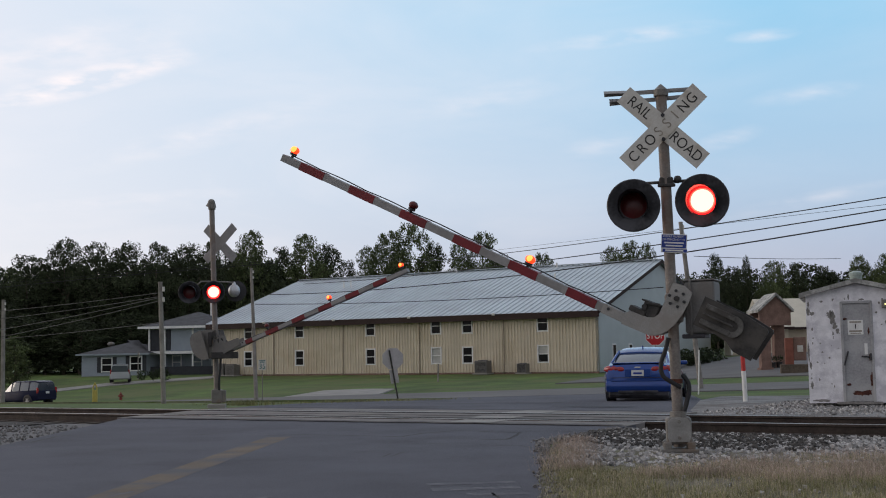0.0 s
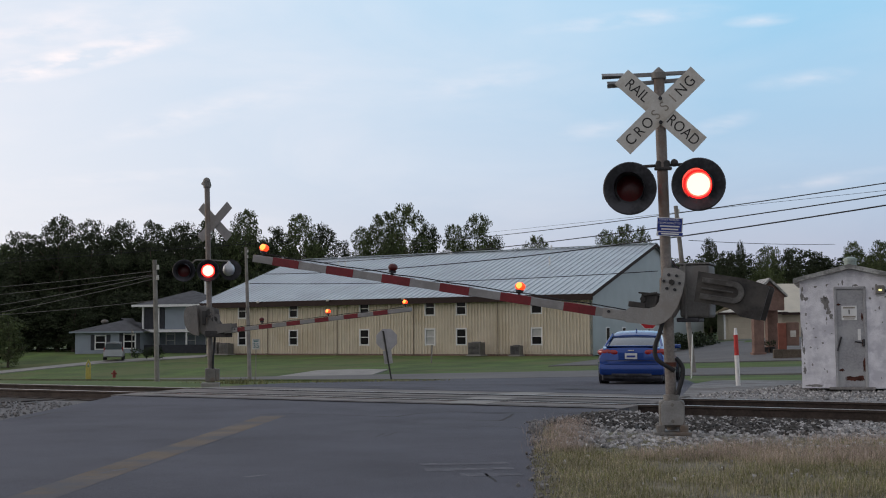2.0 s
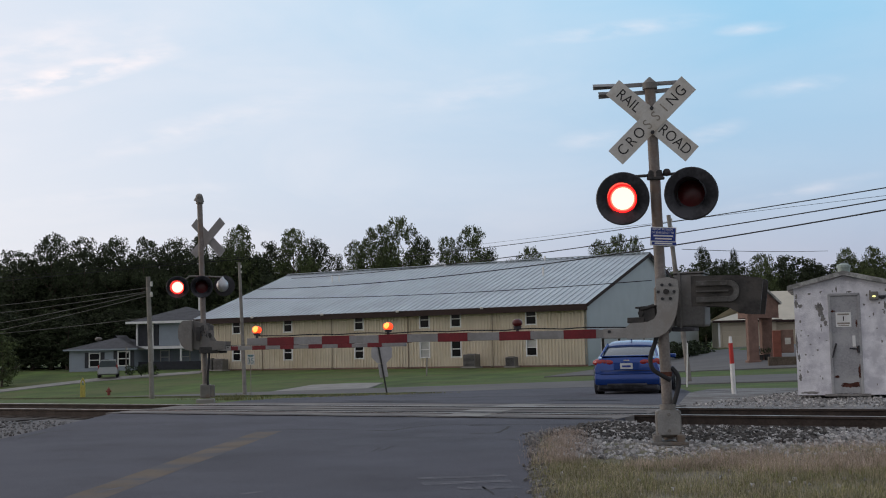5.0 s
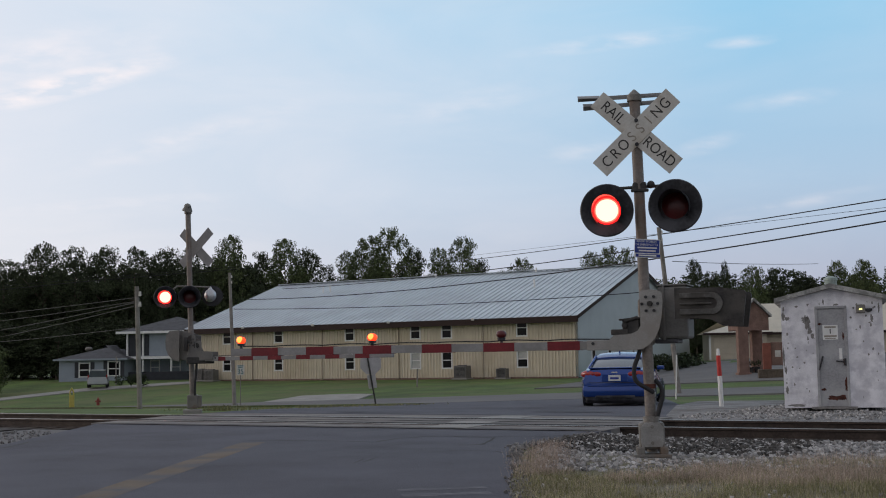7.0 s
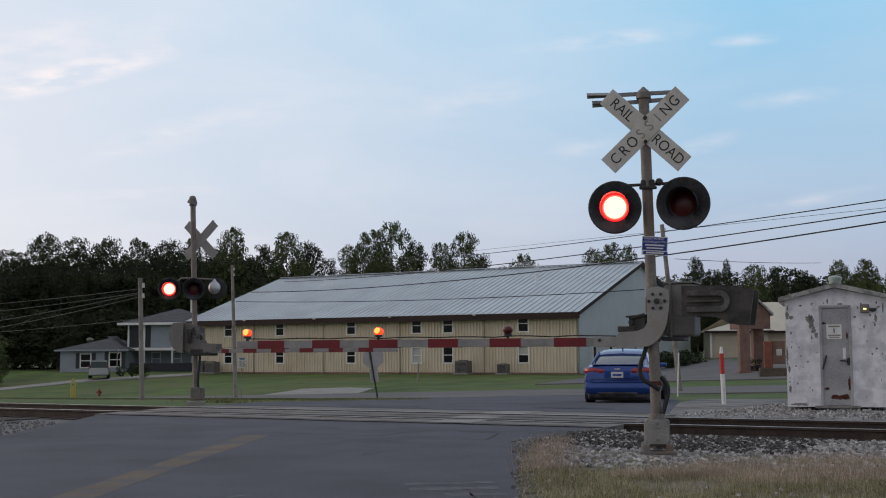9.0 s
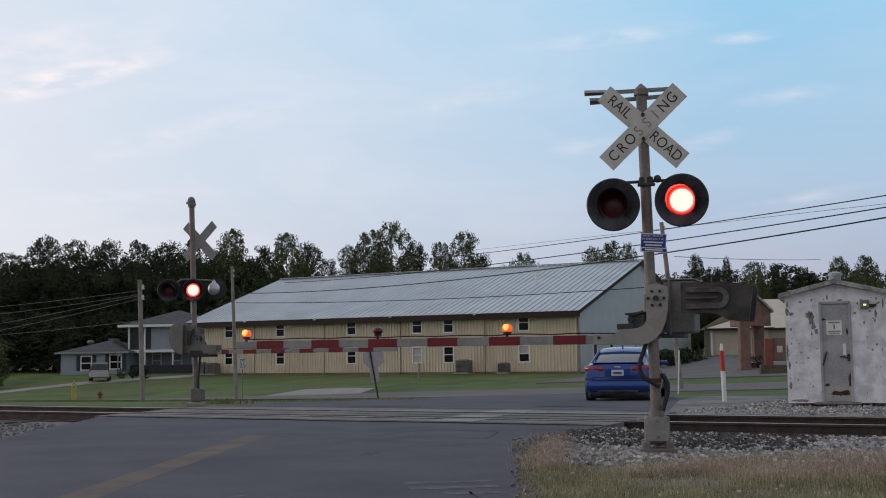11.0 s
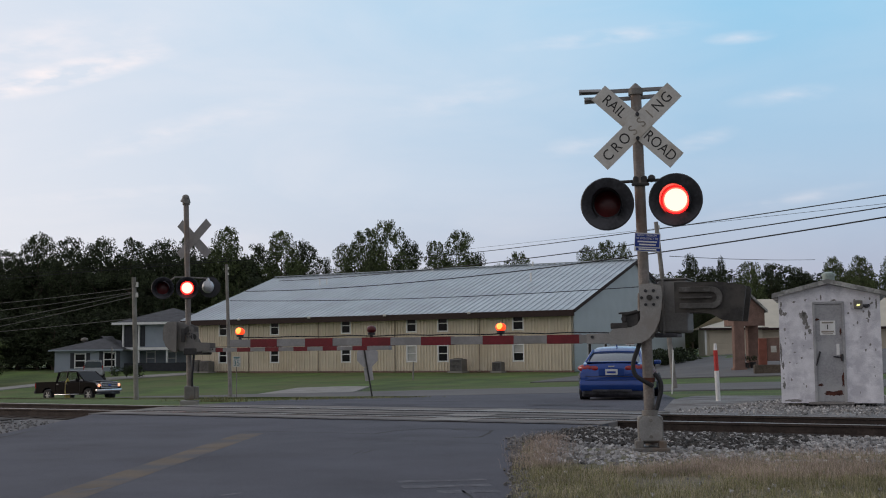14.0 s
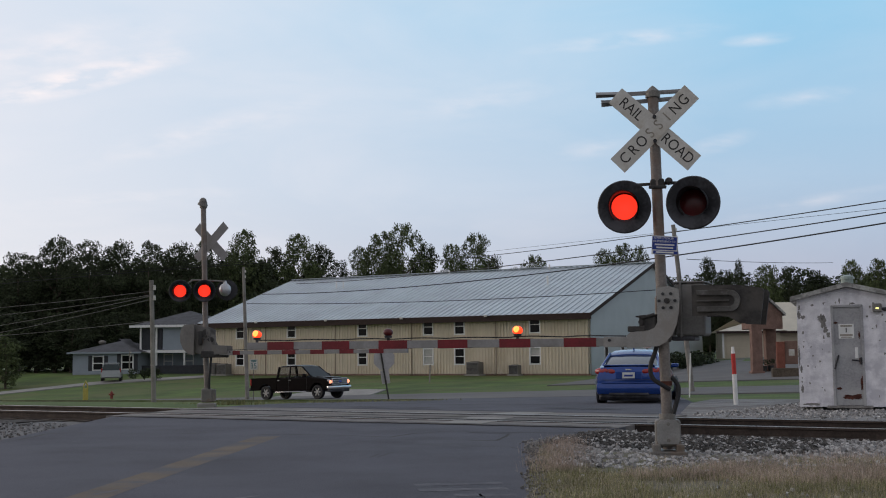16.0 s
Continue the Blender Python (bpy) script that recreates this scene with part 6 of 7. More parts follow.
ball(bm, 0.075, pose(0, 0, 1.42))
box(bm, 0.36, 0.05, 0.9, pose(0, 0, 0.55), 0.02)
part("hoop", bm, M["yellowpost"], yp, "yellow painted hoop", True)
x, y = -25.4, 88
hy = thing("fire_hydrant", Matrix.Translation((x, y, height(x, y))), "dull red fire hydrant on the lawn", "fire hydrant")
hy.scale = (0.8, 0.8, 0.8)
bm = cyl(B(), 0.15, 0.13, 0.5, pose(0, 0, 0.25), 16)
ball(bm, 0.14, pose(0, 0, 0.52))
cyl(bm, 0.05, 0.04, 0.1, pose(0, 0, 0.68), 10)
part("barrel", bm, M["hydrant"], hy, "red barrel", True)
bm = cyl(B(), 0.075, 0.075, 0.5, pose(0, 0, 0.38, 0, 90, 0), 12)
cyl(bm, 0.09, 0.09, 0.14, pose(0, -0.16, 0.34, 90), 12)
part("outlets", bm, M["hydrant"], hy, "red outlet caps", True)

# ---------------------------------------------------------------- utility poles and cables


def pole(x, y, zt, r0, r1, label, lean=0.0, arm=False):
    z = height(x, y)
    h = zt - z
    p = thing("utility_pole", Matrix.Translation((x, y, z)), label, "utility pole", "utility poles")
    part("shaft", rod(B(), (0, 0, -0.3), (lean * h, 0, h), r0, 14, r1), M["wood"], p, "weathered wooden shaft", True)
    if arm:
        part("crossarm", box(B(), 1.6, 0.1, 0.1, pose(lean * h, 0, h - 0.4), 0.01), M["wood"], p, "wooden crossarm")
    for k in (0.25, 0.6):
        part("insulator", cyl(B(), 0.05, 0.04, 0.16, pose(lean * h + 0.12, -0.05, h - k), 10), M["sign"], p, "pale insulator")
    return p


pole(-10.1, 40, 3.74, 0.085, 0.075, "short weathered wooden service pole", -0.033)
pole(-12.9, 74, 6.7, 0.13, 0.09, "weathered wooden utility pole on the lawn", -0.035, False)
pole(11.2, 56.5, 7.2, 0.13, 0.10, "leaning wooden utility pole beyond the street", -0.09)
pole(-27.98, 72, 4.9, 0.13, 0.11, "wooden utility pole at the street", -0.004)
pole(-32.6, 119, 1.9, 0.07, 0.05, "thin pale yard post by the house", 0.0)


def cable(p, q, sag, r=0.026):
    p, q = Vector(p), Vector(q)
    pts = [p.lerp(q, i / 24) - Vector((0, 0, sag * 4 * (i / 24) * (1 - i / 24))) for i in range(25)]
    return tagged(new("utility_cable", tube_mesh(pts, r, M["wire"])), "thin black overhead cable", "cable", "overhead cables")


for p, q, sag, r in (
    ((-5.75, 122, 10.49), (18.42, 48, 7.3), 0.32, 0.026), ((-5.75, 122, 10.75), (18.42, 48, 6.95), 0.0, 0.010), ((-14.46, 108, 7.69), (18.4, 48, 6.82), 0.50, 0.028), ((-17.08, 105, 6.62), (18.38, 48, 6.4), 0.72, 0.034),
    ((-13.28, 76, 4.51), (9.65, 57, 4.12), 0.22, 0.022), ((13.72, 70, 6.6), (31.88, 100, 8.51), 0.1, 0.020), ((-32.9, 80, 6.02), (-8.68, 76, 7.32), -0.10, 0.022), ((-32.9, 80, 6.30), (-8.68, 76, 7.45), -0.05, 0.012),
    ((-24.68, 60, 3.62), (-10.3, 40, 3.36), 0.05, 0.013), ((-24.67, 60, 3.20), (-10.3, 40, 3.23), 0.06, 0.013), ((-24.67, 60, 2.59), (-10.3, 40, 3.19), 0.07, 0.015), ((-24.66, 60, 2.19), (-10.3, 40, 3.08), 0.07, 0.015),
    ((-24.66, 60, 2.22), (-10.3, 40, 2.35), 0.05, 0.013)):
    cable(p, q, sag, r)

# ---------------------------------------------------------------- the long metal building
BASE_Z = -0.68
BL, BW, BE, BR2 = 42.2, 15.2, 5.26, 10.18      # length, half depth, eave and ridge height
bld = thing("metal_building", pose(11.36, 100, BASE_Z, 0, 0, -TURN), "long two-storey cream metal building with a pale ribbed roof", "building")
WIN = [-5.13, -12.56, -15.8, -22.93, -31.2, -37.55]
DOWN = [-8.87, -17.56, -25.97, -34.33]


def wall_with_holes(x0, x1, zt, holes, y0, y1):
    """A wall in x, z as bricks round its openings (x0, x1, z0, z1)."""
    bm = B()
    xs = sorted({x0, x1, *[h[0] for h in holes], *[h[1] for h in holes]})
    zs = sorted({0.0, zt, *[h[2] for h in holes], *[h[3] for h in holes]})
    for a, b in zip(xs, xs[1:]):
        for c, d in zip(zs, zs[1:]):
            mx, mz = (a + b) / 2, (c + d) / 2
            if any(h[0] < mx < h[1] and h[2] < mz < h[3] for h in holes):
                continue
            box(bm, b - a, y1 - y0, d - c, pose(mx, (y0 + y1) / 2, mz))
    bmesh.ops.remove_doubles(bm, verts=bm.verts[:], dist=0.0005)
    return bm


W2 = 0.50
holes = [(x - W2, x + W2, z, z + 1.42) for x in WIN for z in (0.92, 3.60)]
front = part("wall", wall_with_holes(-BL, 0, BE, holes, 0, 0.2), M["siding"], bld, "cream ribbed metal siding")
ribs = B()
x = -BL + 0.15
while x < -0.05:
    spans = [(0.06, BE - 0.02)]
    for h in holes:
        if h[0] - 0.09 < x < h[1] + 0.09:
            spans = [s for a, b in spans for s in ((a, min(b, h[2] - 0.1)), (max(a, h[3] + 0.1), b)) if s[1] - s[0] > 0.05]
    for a, b in spans:
        box(ribs, 0.08, 0.08, b - a, pose(x, -0.038, (a + b) / 2))
    x += 0.305
ob = part("siding_ribs", ribs, M["siding"], front, "raised siding ribs")
tagged(ob, kind="stuff")
ends = B()
prism(ends, [(0, 0), (2 * BW, 0), (2 * BW, BE), (BW, BR2 - 0.1), (0, BE)], 0, 0.2)
gab = part("gable_wall", ends, M["gable"], bld, "pale blue-grey gable wall")
gab.matrix_basis = pose(0.0, 0.0, 0, 0, 0, 90)
ends2 = prism(B(), [(0, 0), (2 * BW, 0), (2 * BW, BE), (BW, BR2 - 0.1), (0, BE)], 0, 0.2)
g2 = part("gable_wall", ends2, M["gable"], bld, "pale blue-grey gable wall")
g2.matrix_basis = pose(-BL + 0.2, 0.0, 0, 0, 0, 90)
part("wall", box(B(), BL, 0.2, BE, pose(-BL / 2, 2 * BW - 0.1, BE / 2)), M["siding"], bld, "cream metal siding")
for yy, zz in ((3.4, 1.0), (7.2, 1.0)):
    gw = part("gable_window", box(B(), 0.06, 0.8, 1.4, pose(0.02, yy, zz + 0.7), 0.01), M["trimwhite"], bld, "white-framed gable window")
    part("pane", box(B(), 0.02, 0.6, 1.2, pose(0.055, yy, zz + 0.7)), M["pane"], gw, "dark pane")
# roof: two ribbed sheets with thickness and brown edges
ang = math.atan2(BR2 - BE, BW)
SL = math.hypot(BR2 - BE, BW) + 0.7
for side in (1, -1):
    y0 = 0 if side == 1 else 2 * BW
    R = pose(0, y0, BE + 0.03) @ pose(0, 0, 0, 0, 0, 0 if side == 1 else 180) @ pose(0, 0, 0, math.degrees(ang), 0, 0)
    x0, x1 = (-BL - 0.35, 0.35) if side == 1 else (-0.35, BL + 0.35)
    slab = part("roof_sheet", box(B(), x1 - x0, SL, 0.10, R @ pose((x0 + x1) / 2, SL / 2 - 0.68, 0.05)), M["roofmetal"], bld, "pale galvanised ribbed roof sheet")
    rb = B()
    n = int((x1 - x0) / 0.61)
    for i in range(n + 1):
        box(rb, 0.11, SL, 0.06, R @ pose(x0 + 0.03 + i * (x1 - x0 - 0.06) / n, SL / 2 - 0.68, 0.126))
    rs_ = part("roof_ribs", rb, M["roofmetal"], slab, "standing roof ribs")
    tagged(rs_, kind="stuff")
    part("eave_fascia", box(B(), x1 - x0, 0.16, 0.52, R @ pose((x0 + x1) / 2, -0.72, 0.02) @ pose(0, 0, -0.19, -math.degrees(ang), 0, 0)), M["fascia"], bld, "dark brown eave fascia and gutter")
    for xe in (x0 - 0.03, x1 + 0.03):
        part("rake_trim", box(B(), 0.06, SL, 0.30, R @ pose(xe, SL / 2 - 0.68, 0.0)), M["fascia"], bld, "dark brown rake trim")
part("soffit", box(B(), BL + 0.6, 0.66, 0.05, pose(-BL / 2, -0.335, BE - 0.22)), M["fascia"], bld, "dark brown soffit")
part("ridge_cap", box(B(), BL + 0.75, 0.5, 0.06, pose(-BL / 2, BW, BR2 + 0.22), 0.02), M["roofmetal"], bld, "metal ridge cap")
for x, y, h in ((-33.6, 11, 0.75), (-32.7, 11, 0.75), (-8.0, 9.0, 0.8), (-22, 14.9, 0.3), (-10.5, 14.9, 0.4)):
    zz = BE + y * (BR2 - BE) / BW
    part("vent_pipe", rod(B(), (x, y, zz), (x, y, zz + h + 0.15), 0.09, 10), M["white"], bld, "white roof vent pipe")
for x in WIN:
    for z in (0.92, 3.60):
        bm = B()
        for dx in (-W2, W2):
            box(bm, 0.11, 0.10, 1.60, pose(x + dx, -0.02, z + 0.71), 0.01)
        for dz in (0.0, 1.42):
            box(bm, 2 * W2 - 0.1, 0.10, 0.11, pose(x, -0.02, z + dz), 0.01)
        wf = part("window", bm, M["trimwhite"], bld, "white-framed double-hung window")
        part("sash_bar", box(B(), 2 * W2 - 0.1, 0.06, 0.07, pose(x, 0.0, z + 0.71), 0.005), M["trimwhite"], wf)
        for k, dz in enumerate((0.36, 1.07)):
            part("pane", box(B(), 2 * W2 - 0.1, 0.02, 0.64, pose(x, 0.05, z + dz)), M["blind"] if (x == -15.8 and z < 1) or (k == 1 and z < 1 and x == -5.13) else M["pane"], wf)
for x in DOWN:
    bm = rod(B(), (x, -0.09, 0.1), (x, -0.09, BE - 0.35), 0.05, 8)
    rod(bm, (x, -0.09, BE - 0.35), (x, -0.5, BE - 0.15), 0.05, 8)
    box(bm, 0.14, 0.4, 0.12, pose(x, -0.2, 0.06), 0.02)
    part("downspout", bm, M["downspout"], bld, "brown downspout")
    part("flood_lamp", box(B(), 0.25, 0.2, 0.2, pose(x - 0.62, -0.82, BE - 0.12), 0.04), M["sign"], bld, "small pale flood lamp")
part("plinth", box(B(), BL, 0.25, 0.16, pose(-BL / 2, 0.07, 0.02)), M["brick"], bld, "brown foundation strip")
BM4 = bld.matrix_basis
for x, s in ((-10.4, 1.05), (-6.5, 0.78), (-38.6, 1.0), (-40.0, 1.05)):
    p = BM4 @ Vector((x, -1.2, 0))
    ac = thing("air_conditioner", Matrix.Translation((p.x, p.y, height(p.x, p.y) + 0.02)) @ pose(0, 0, 0, 0, 0, -TURN), "grey air conditioning condenser standing by the wall", "air conditioner", "condensers by the wall")
    part("casing", box(B(), 1.15 * s, 0.95 * s, 1.05 * s, pose(0, 0, 0.55 * s), 0.05), M["acgrey"], ac, "grey metal casing")
    g = B()
    for i in range(9):
        box(g, 1.0 * s, 0.03, 0.05, pose(0, -0.49 * s, (0.16 + 0.1 * i) * s))
    part("louvres", g, M["black"], ac, "dark louvres")
    part("fan_top", cyl(B(), 0.40 * s, 0.40 * s, 0.05, pose(0, 0, 1.10 * s), 20), M["black"], ac, "black fan guard")
    part("pad", box(B(), 1.4 * s, 1.2 * s, 0.12, pose(0, 0, 0.0)), M["concrete"], ac, "concrete pad")


def leaf_mesh(name, centres, radii, per, size, material, seed):
    """Many small leaf quads on uneven clumps."""
    rs = np.random.RandomState(seed)
    V = []
    for c, r in zip(centres, radii):
        n = int(per * (r ** 1.6)) + 20
        d = rs.normal(size=(n, 3))
        d /= np.linalg.norm(d, axis=1)[:, None]
        p = np.array(c) + d * (r * rs.uniform(0.45, 1.08, n) ** 0.6)[:, None] * np.array([1, 1, 0.75])
        u = rs.normal(size=(n, 3))
        u /= np.linalg.norm(u, axis=1)[:, None]
        w = np.cross(u, d + 0.6 * rs.normal(size=(n, 3)))
        w /= np.linalg.norm(w, axis=1)[:, None] + 1e-9
        s = size * rs.uniform(0.6, 1.4, n)[:, None]
        V.append(np.stack([p - u * s, p + w * s * 0.6, p + u * s, p - w * s * 0.6], 1).reshape(-1, 3))
    V = np.concatenate(V)
    F = np.arange(len(V)).reshape(-1, 4)
    me = bpy.data.meshes.new(name)
    me.from_pydata(V.tolist(), [], F.tolist())
    me.materials.append(material)
    return me


# ---------------------------------------------------------------- houses
def hip_roof(bm, x0, x1, y0, y1, z, rise, over=0.5):
    x0, x1, y0, y1 = x0 - over, x1 + over, y0 - over, y1 + over
    d = (y1 - y0) / 2
    v = [bm.verts.new(c) for c in ((x0, y0, z), (x1, y0, z), (x1, y1, z), (x0, y1, z), (x0 + d, y0 + d, z + rise), (x1 - d, y0 + d, z + rise))]
    for f in ((0, 1, 5, 4), (1, 2, 5), (2, 3, 4, 5), (3, 0, 4), (3, 2, 1, 0)):
        bm.faces.new([v[i] for i in f])
    bmesh.ops.recalc_face_normals(bm, faces=bm.faces[:])
    return bm


def house_window(house, x, y, z, w, h, shutters=True):
    bm = B()
    for dx in (-w / 2, w / 2):
        box(bm, 0.12, 0.1, h + 0.2, pose(x + dx, y, z), 0.01)
    for dz in (-h / 2, 0, h / 2):
        box(bm, w, 0.1, 0.1, pose(x, y, z + dz), 0.01)
    wf = part("window", bm, M["trimwhite"], house, "white-framed window")
    part("pane", box(B(), w - 0.1, 0.02, h, pose(x, y + 0.02, z)), M["pane"], wf, "dark pane")
    if shutters:
        for s in (-1, 1):
            part("shutter", box(B(), 0.42, 0.06, h + 0.2, pose(x + s * (w / 2 + 0.32), y, z), 0.01), M["shutter"], wf, "dark shutter")


HZ = height(-36, 122)
house = thing("house", pose(-41.2, 128, HZ, 0, 0, -10), "pale blue two-storey house with charcoal roof and porch", "house")
part("wing_wall", box(B(), 7.4, 9, 2.5, pose(3.7, 4.5, 1.25)), M["housewall"], house, "pale blue single-storey wall")
part("wing_roof", hip_roof(B(), 0, 7.6, 0, 9, 2.5, 1.5), M["shingle"], house, "charcoal hipped roof")
part("wing_fascia", box(B(), 8.5, 0.1, 0.16, pose(3.8, -0.5, 2.45)), M["housewall"], house, "pale blue eave board")
house_window(house, 2.95, -0.02, 1.35, 1.2, 1.45)
house_window(house, 6.3, -0.02, 1.45, 1.3, 1.5)
part("main_wall", box(B(), 7.6, 9, 5.3, pose(11.5, 8.5, 2.65)), M["housewall"], house, "pale blue two-storey wall")
part("main_roof", hip_roof(B(), 6.6, 15.6, 1.2, 10.0, 5.3, 1.7), M["shingle"], house, "charcoal hipped main roof")
part("main_fascia", box(B(), 9.9, 0.12, 0.25, pose(11.1, 0.7, 5.25)), M["trimwhite"], house, "white eave board")
part("balcony_deck", box(B(), 8.4, 3.0, 0.3, pose(11.3, 2.6, 2.55)), M["trimwhite"], house, "white balcony deck edge")
for x in (7.2, 9.0, 12.2, 15.2):
    part("porch_post", box(B(), 0.18, 0.18, 5.2, pose(x, 1.3, 2.6), 0.02), M["trimwhite"], house, "white porch post")
part("porch_screen", box(B(), 2.6, 0.1, 2.2, pose(8.3, 1.45, 3.9)), M["shutter"], house, "dark screened porch")
part("upper_siding", box(B(), 5.6, 0.15, 2.4, pose(12.5, 1.42, 3.95)), M["housewall"], house, "grey-blue upper wall")
part("railing", box(B(), 8.4, 0.08, 0.9, pose(11.3, 1.2, 0.6)), M["shutter"], house, "dark porch railing")
for x in (9.2, 11.6, 13.8):
    house_window(house, x, 4.0, 1.5, 1.0, 1.4, False)
part("chimney_vent", rod(B(), (12.4, 6, 6.5), (12.4, 6, 8.2), 0.12, 8), M["white"], house, "white vent pipe")
bm = ball(B(), 0.42, pose(1.8, 3.2, 3.62) @ Matrix.Diagonal((1, 1, 0.6, 1)), 14, 8)
part("roof_turbine", bm, M["galv"], house, "grey roof turbine vent", True)

GZ = height(29, 118)
garage = thing("garage", pose(26.4, 118, GZ - 0.1, 0, 0, -8), "tan garage wing with a hipped metal roof", "garage")
GH = 3.08 - GZ + 0.1
part("wall", box(B(), 5.6, 8, GH, pose(2.8, 4, GH / 2)), M["tanwall"], garage, "tan stucco wall")
part("roof", hip_roof(B(), 0, 5.6, 0, 8, GH, 1.35, 0.55), M["tanroof"], garage, "tan metal hipped roof")
part("fascia", box(B(), 6.7, 0.12, 0.22, pose(2.8, -0.56, GH - 0.05)), M["fascia"], garage, "dark brown fascia")
gd = part("garage_door", box(B(), 4.4, 0.1, 2.2, pose(2.6, -0.03, 1.15), 0.01), M["tanwall"], garage, "tan garage door")
for i in range(4):
    part("door_panel", box(B(), 4.3, 0.04, 0.48, pose(2.6, -0.09, 0.36 + 0.54 * i), 0.01), M["tanwall"], gd)
for x in (0.1, 5.1):
    part("trim_post", box(B(), 0.18, 0.12, GH - 0.2, pose(x, -0.05, GH / 2), 0.01), M["trimwhite"], garage, "white trim")
hall = thing("hall", pose(31.2, 121, GZ - 0.1, 0, 0, -3), "long tan hall with a broad pale metal roof", "building")
part("wall", box(B(), 22, 13, GH, pose(11, 6.5, GH / 2)), M["tanwall"], hall, "tan stucco wall")
rf = part("roof", prism(B(), [(-0.6, GH), (13.6, GH), (6.5, GH + 3.25)], -0.5, 22.5), M["tanroof"], hall, "broad tan metal gable roof")
rf.matrix_basis = pose(22, 0, 0, 0, 0, 90)
part("fascia", box(B(), 23, 0.12, 0.24, pose(11, -0.62, GH - 0.05)), M["fascia"], hall, "dark brown fascia")

PZ = height(20.8, 80)
porch = thing("brick_canopy", pose(19.9, 80, PZ - 0.1), "brick entrance canopy with a steep gabled roof", "canopy")
PB = 0.1 - PZ
for x, y, w in ((0.36, 0.35, 0.68), (1.80, 2.3, 0.72)):
    part("brick_pillar", box(B(), w, w, 2.9 + PB, pose(x, y, (2.9 + PB) / 2), 0.02), M["brick"], porch, "brown brick pillar")
    part("pillar_base", box(B(), w + 0.2, w + 0.2, 0.25, pose(x, y, 0.1), 0.02), M["brick"], porch, "wider brick foot")
for y in (0.02, 2.4):
    part("gable_brick", prism(B(), [(0.0, 2.62 + PB), (2.1, 2.62 + PB), (2.1, 3.62 + PB), (1.12, 4.55 + PB), (0.0, 3.62 + PB)], y, y + 0.3), M["brick"], porch, "brown brick gable")
rfb = prism(B(), [(-0.16, 3.50 + PB), (1.12, 4.62 + PB), (2.26, 3.50 + PB), (2.26, 3.66 + PB), (1.12, 4.80 + PB), (-0.16, 3.66 + PB)], -0.25, 2.95)
part("canopy_roof", rfb, M["shedroof"], porch, "grey metal gable roof")
for x in (0.1, 2.0):
    part("beam", box(B(), 0.2, 2.1, 0.5, pose(x, 1.35, 2.9 + PB), 0.02), M["brick"], porch, "dark brown side beam")
for x in (21.05, 21.5):
    pz = height(x, 81.5)
    pt = thing("planter", Matrix.Translation((x, 81.5, pz)), "dark round planter with a small shrub", "planter", "planters by the canopy")
    part("pot", cyl(B(), 0.15, 0.22, 0.42, pose(0, 0, 0.21), 16), M["weight"], pt, "dark round pot", True)
    sh = new("shrub", leaf_mesh("shrub", [(0, 0, 0.6), (0.1, 0.05, 0.75)], [0.28, 0.2], 160, 0.06, M["hedge"], 5))
    sh.parent = pt
SZ = height(21.8, 74)
ms = thing("brick_sign", pose(20.15, 74, SZ - 0.05, 0, 0, -10), "brick sign stand painted red with a small notice", "sign")
SB = 0.05 - SZ
part("brick_panel", box(B(), 0.50, 0.4, 1.64, pose(0, 0, 0.90 + SB), 0.03), M["brickred"], ms, "red brick sign board")
part("brick_panel", box(B(), 0.76, 0.3, 1.44, pose(0.64, 0.1, 1.04 + SB), 0.03), M["brick"], ms, "brown brick panel")
part("notice", box(B(), 0.34, 0.05, 0.40, pose(0.66, -0.08, 1.05 + SB)), M["sign"], ms, "small pale notice")
part("plinth", box(B(), 1.9, 0.9, 0.14 + SB, pose(0.4, 0.1, (0.14 + SB) / 2 - 0.05), 0.05), M["bark"], ms, "dark mulched foot")


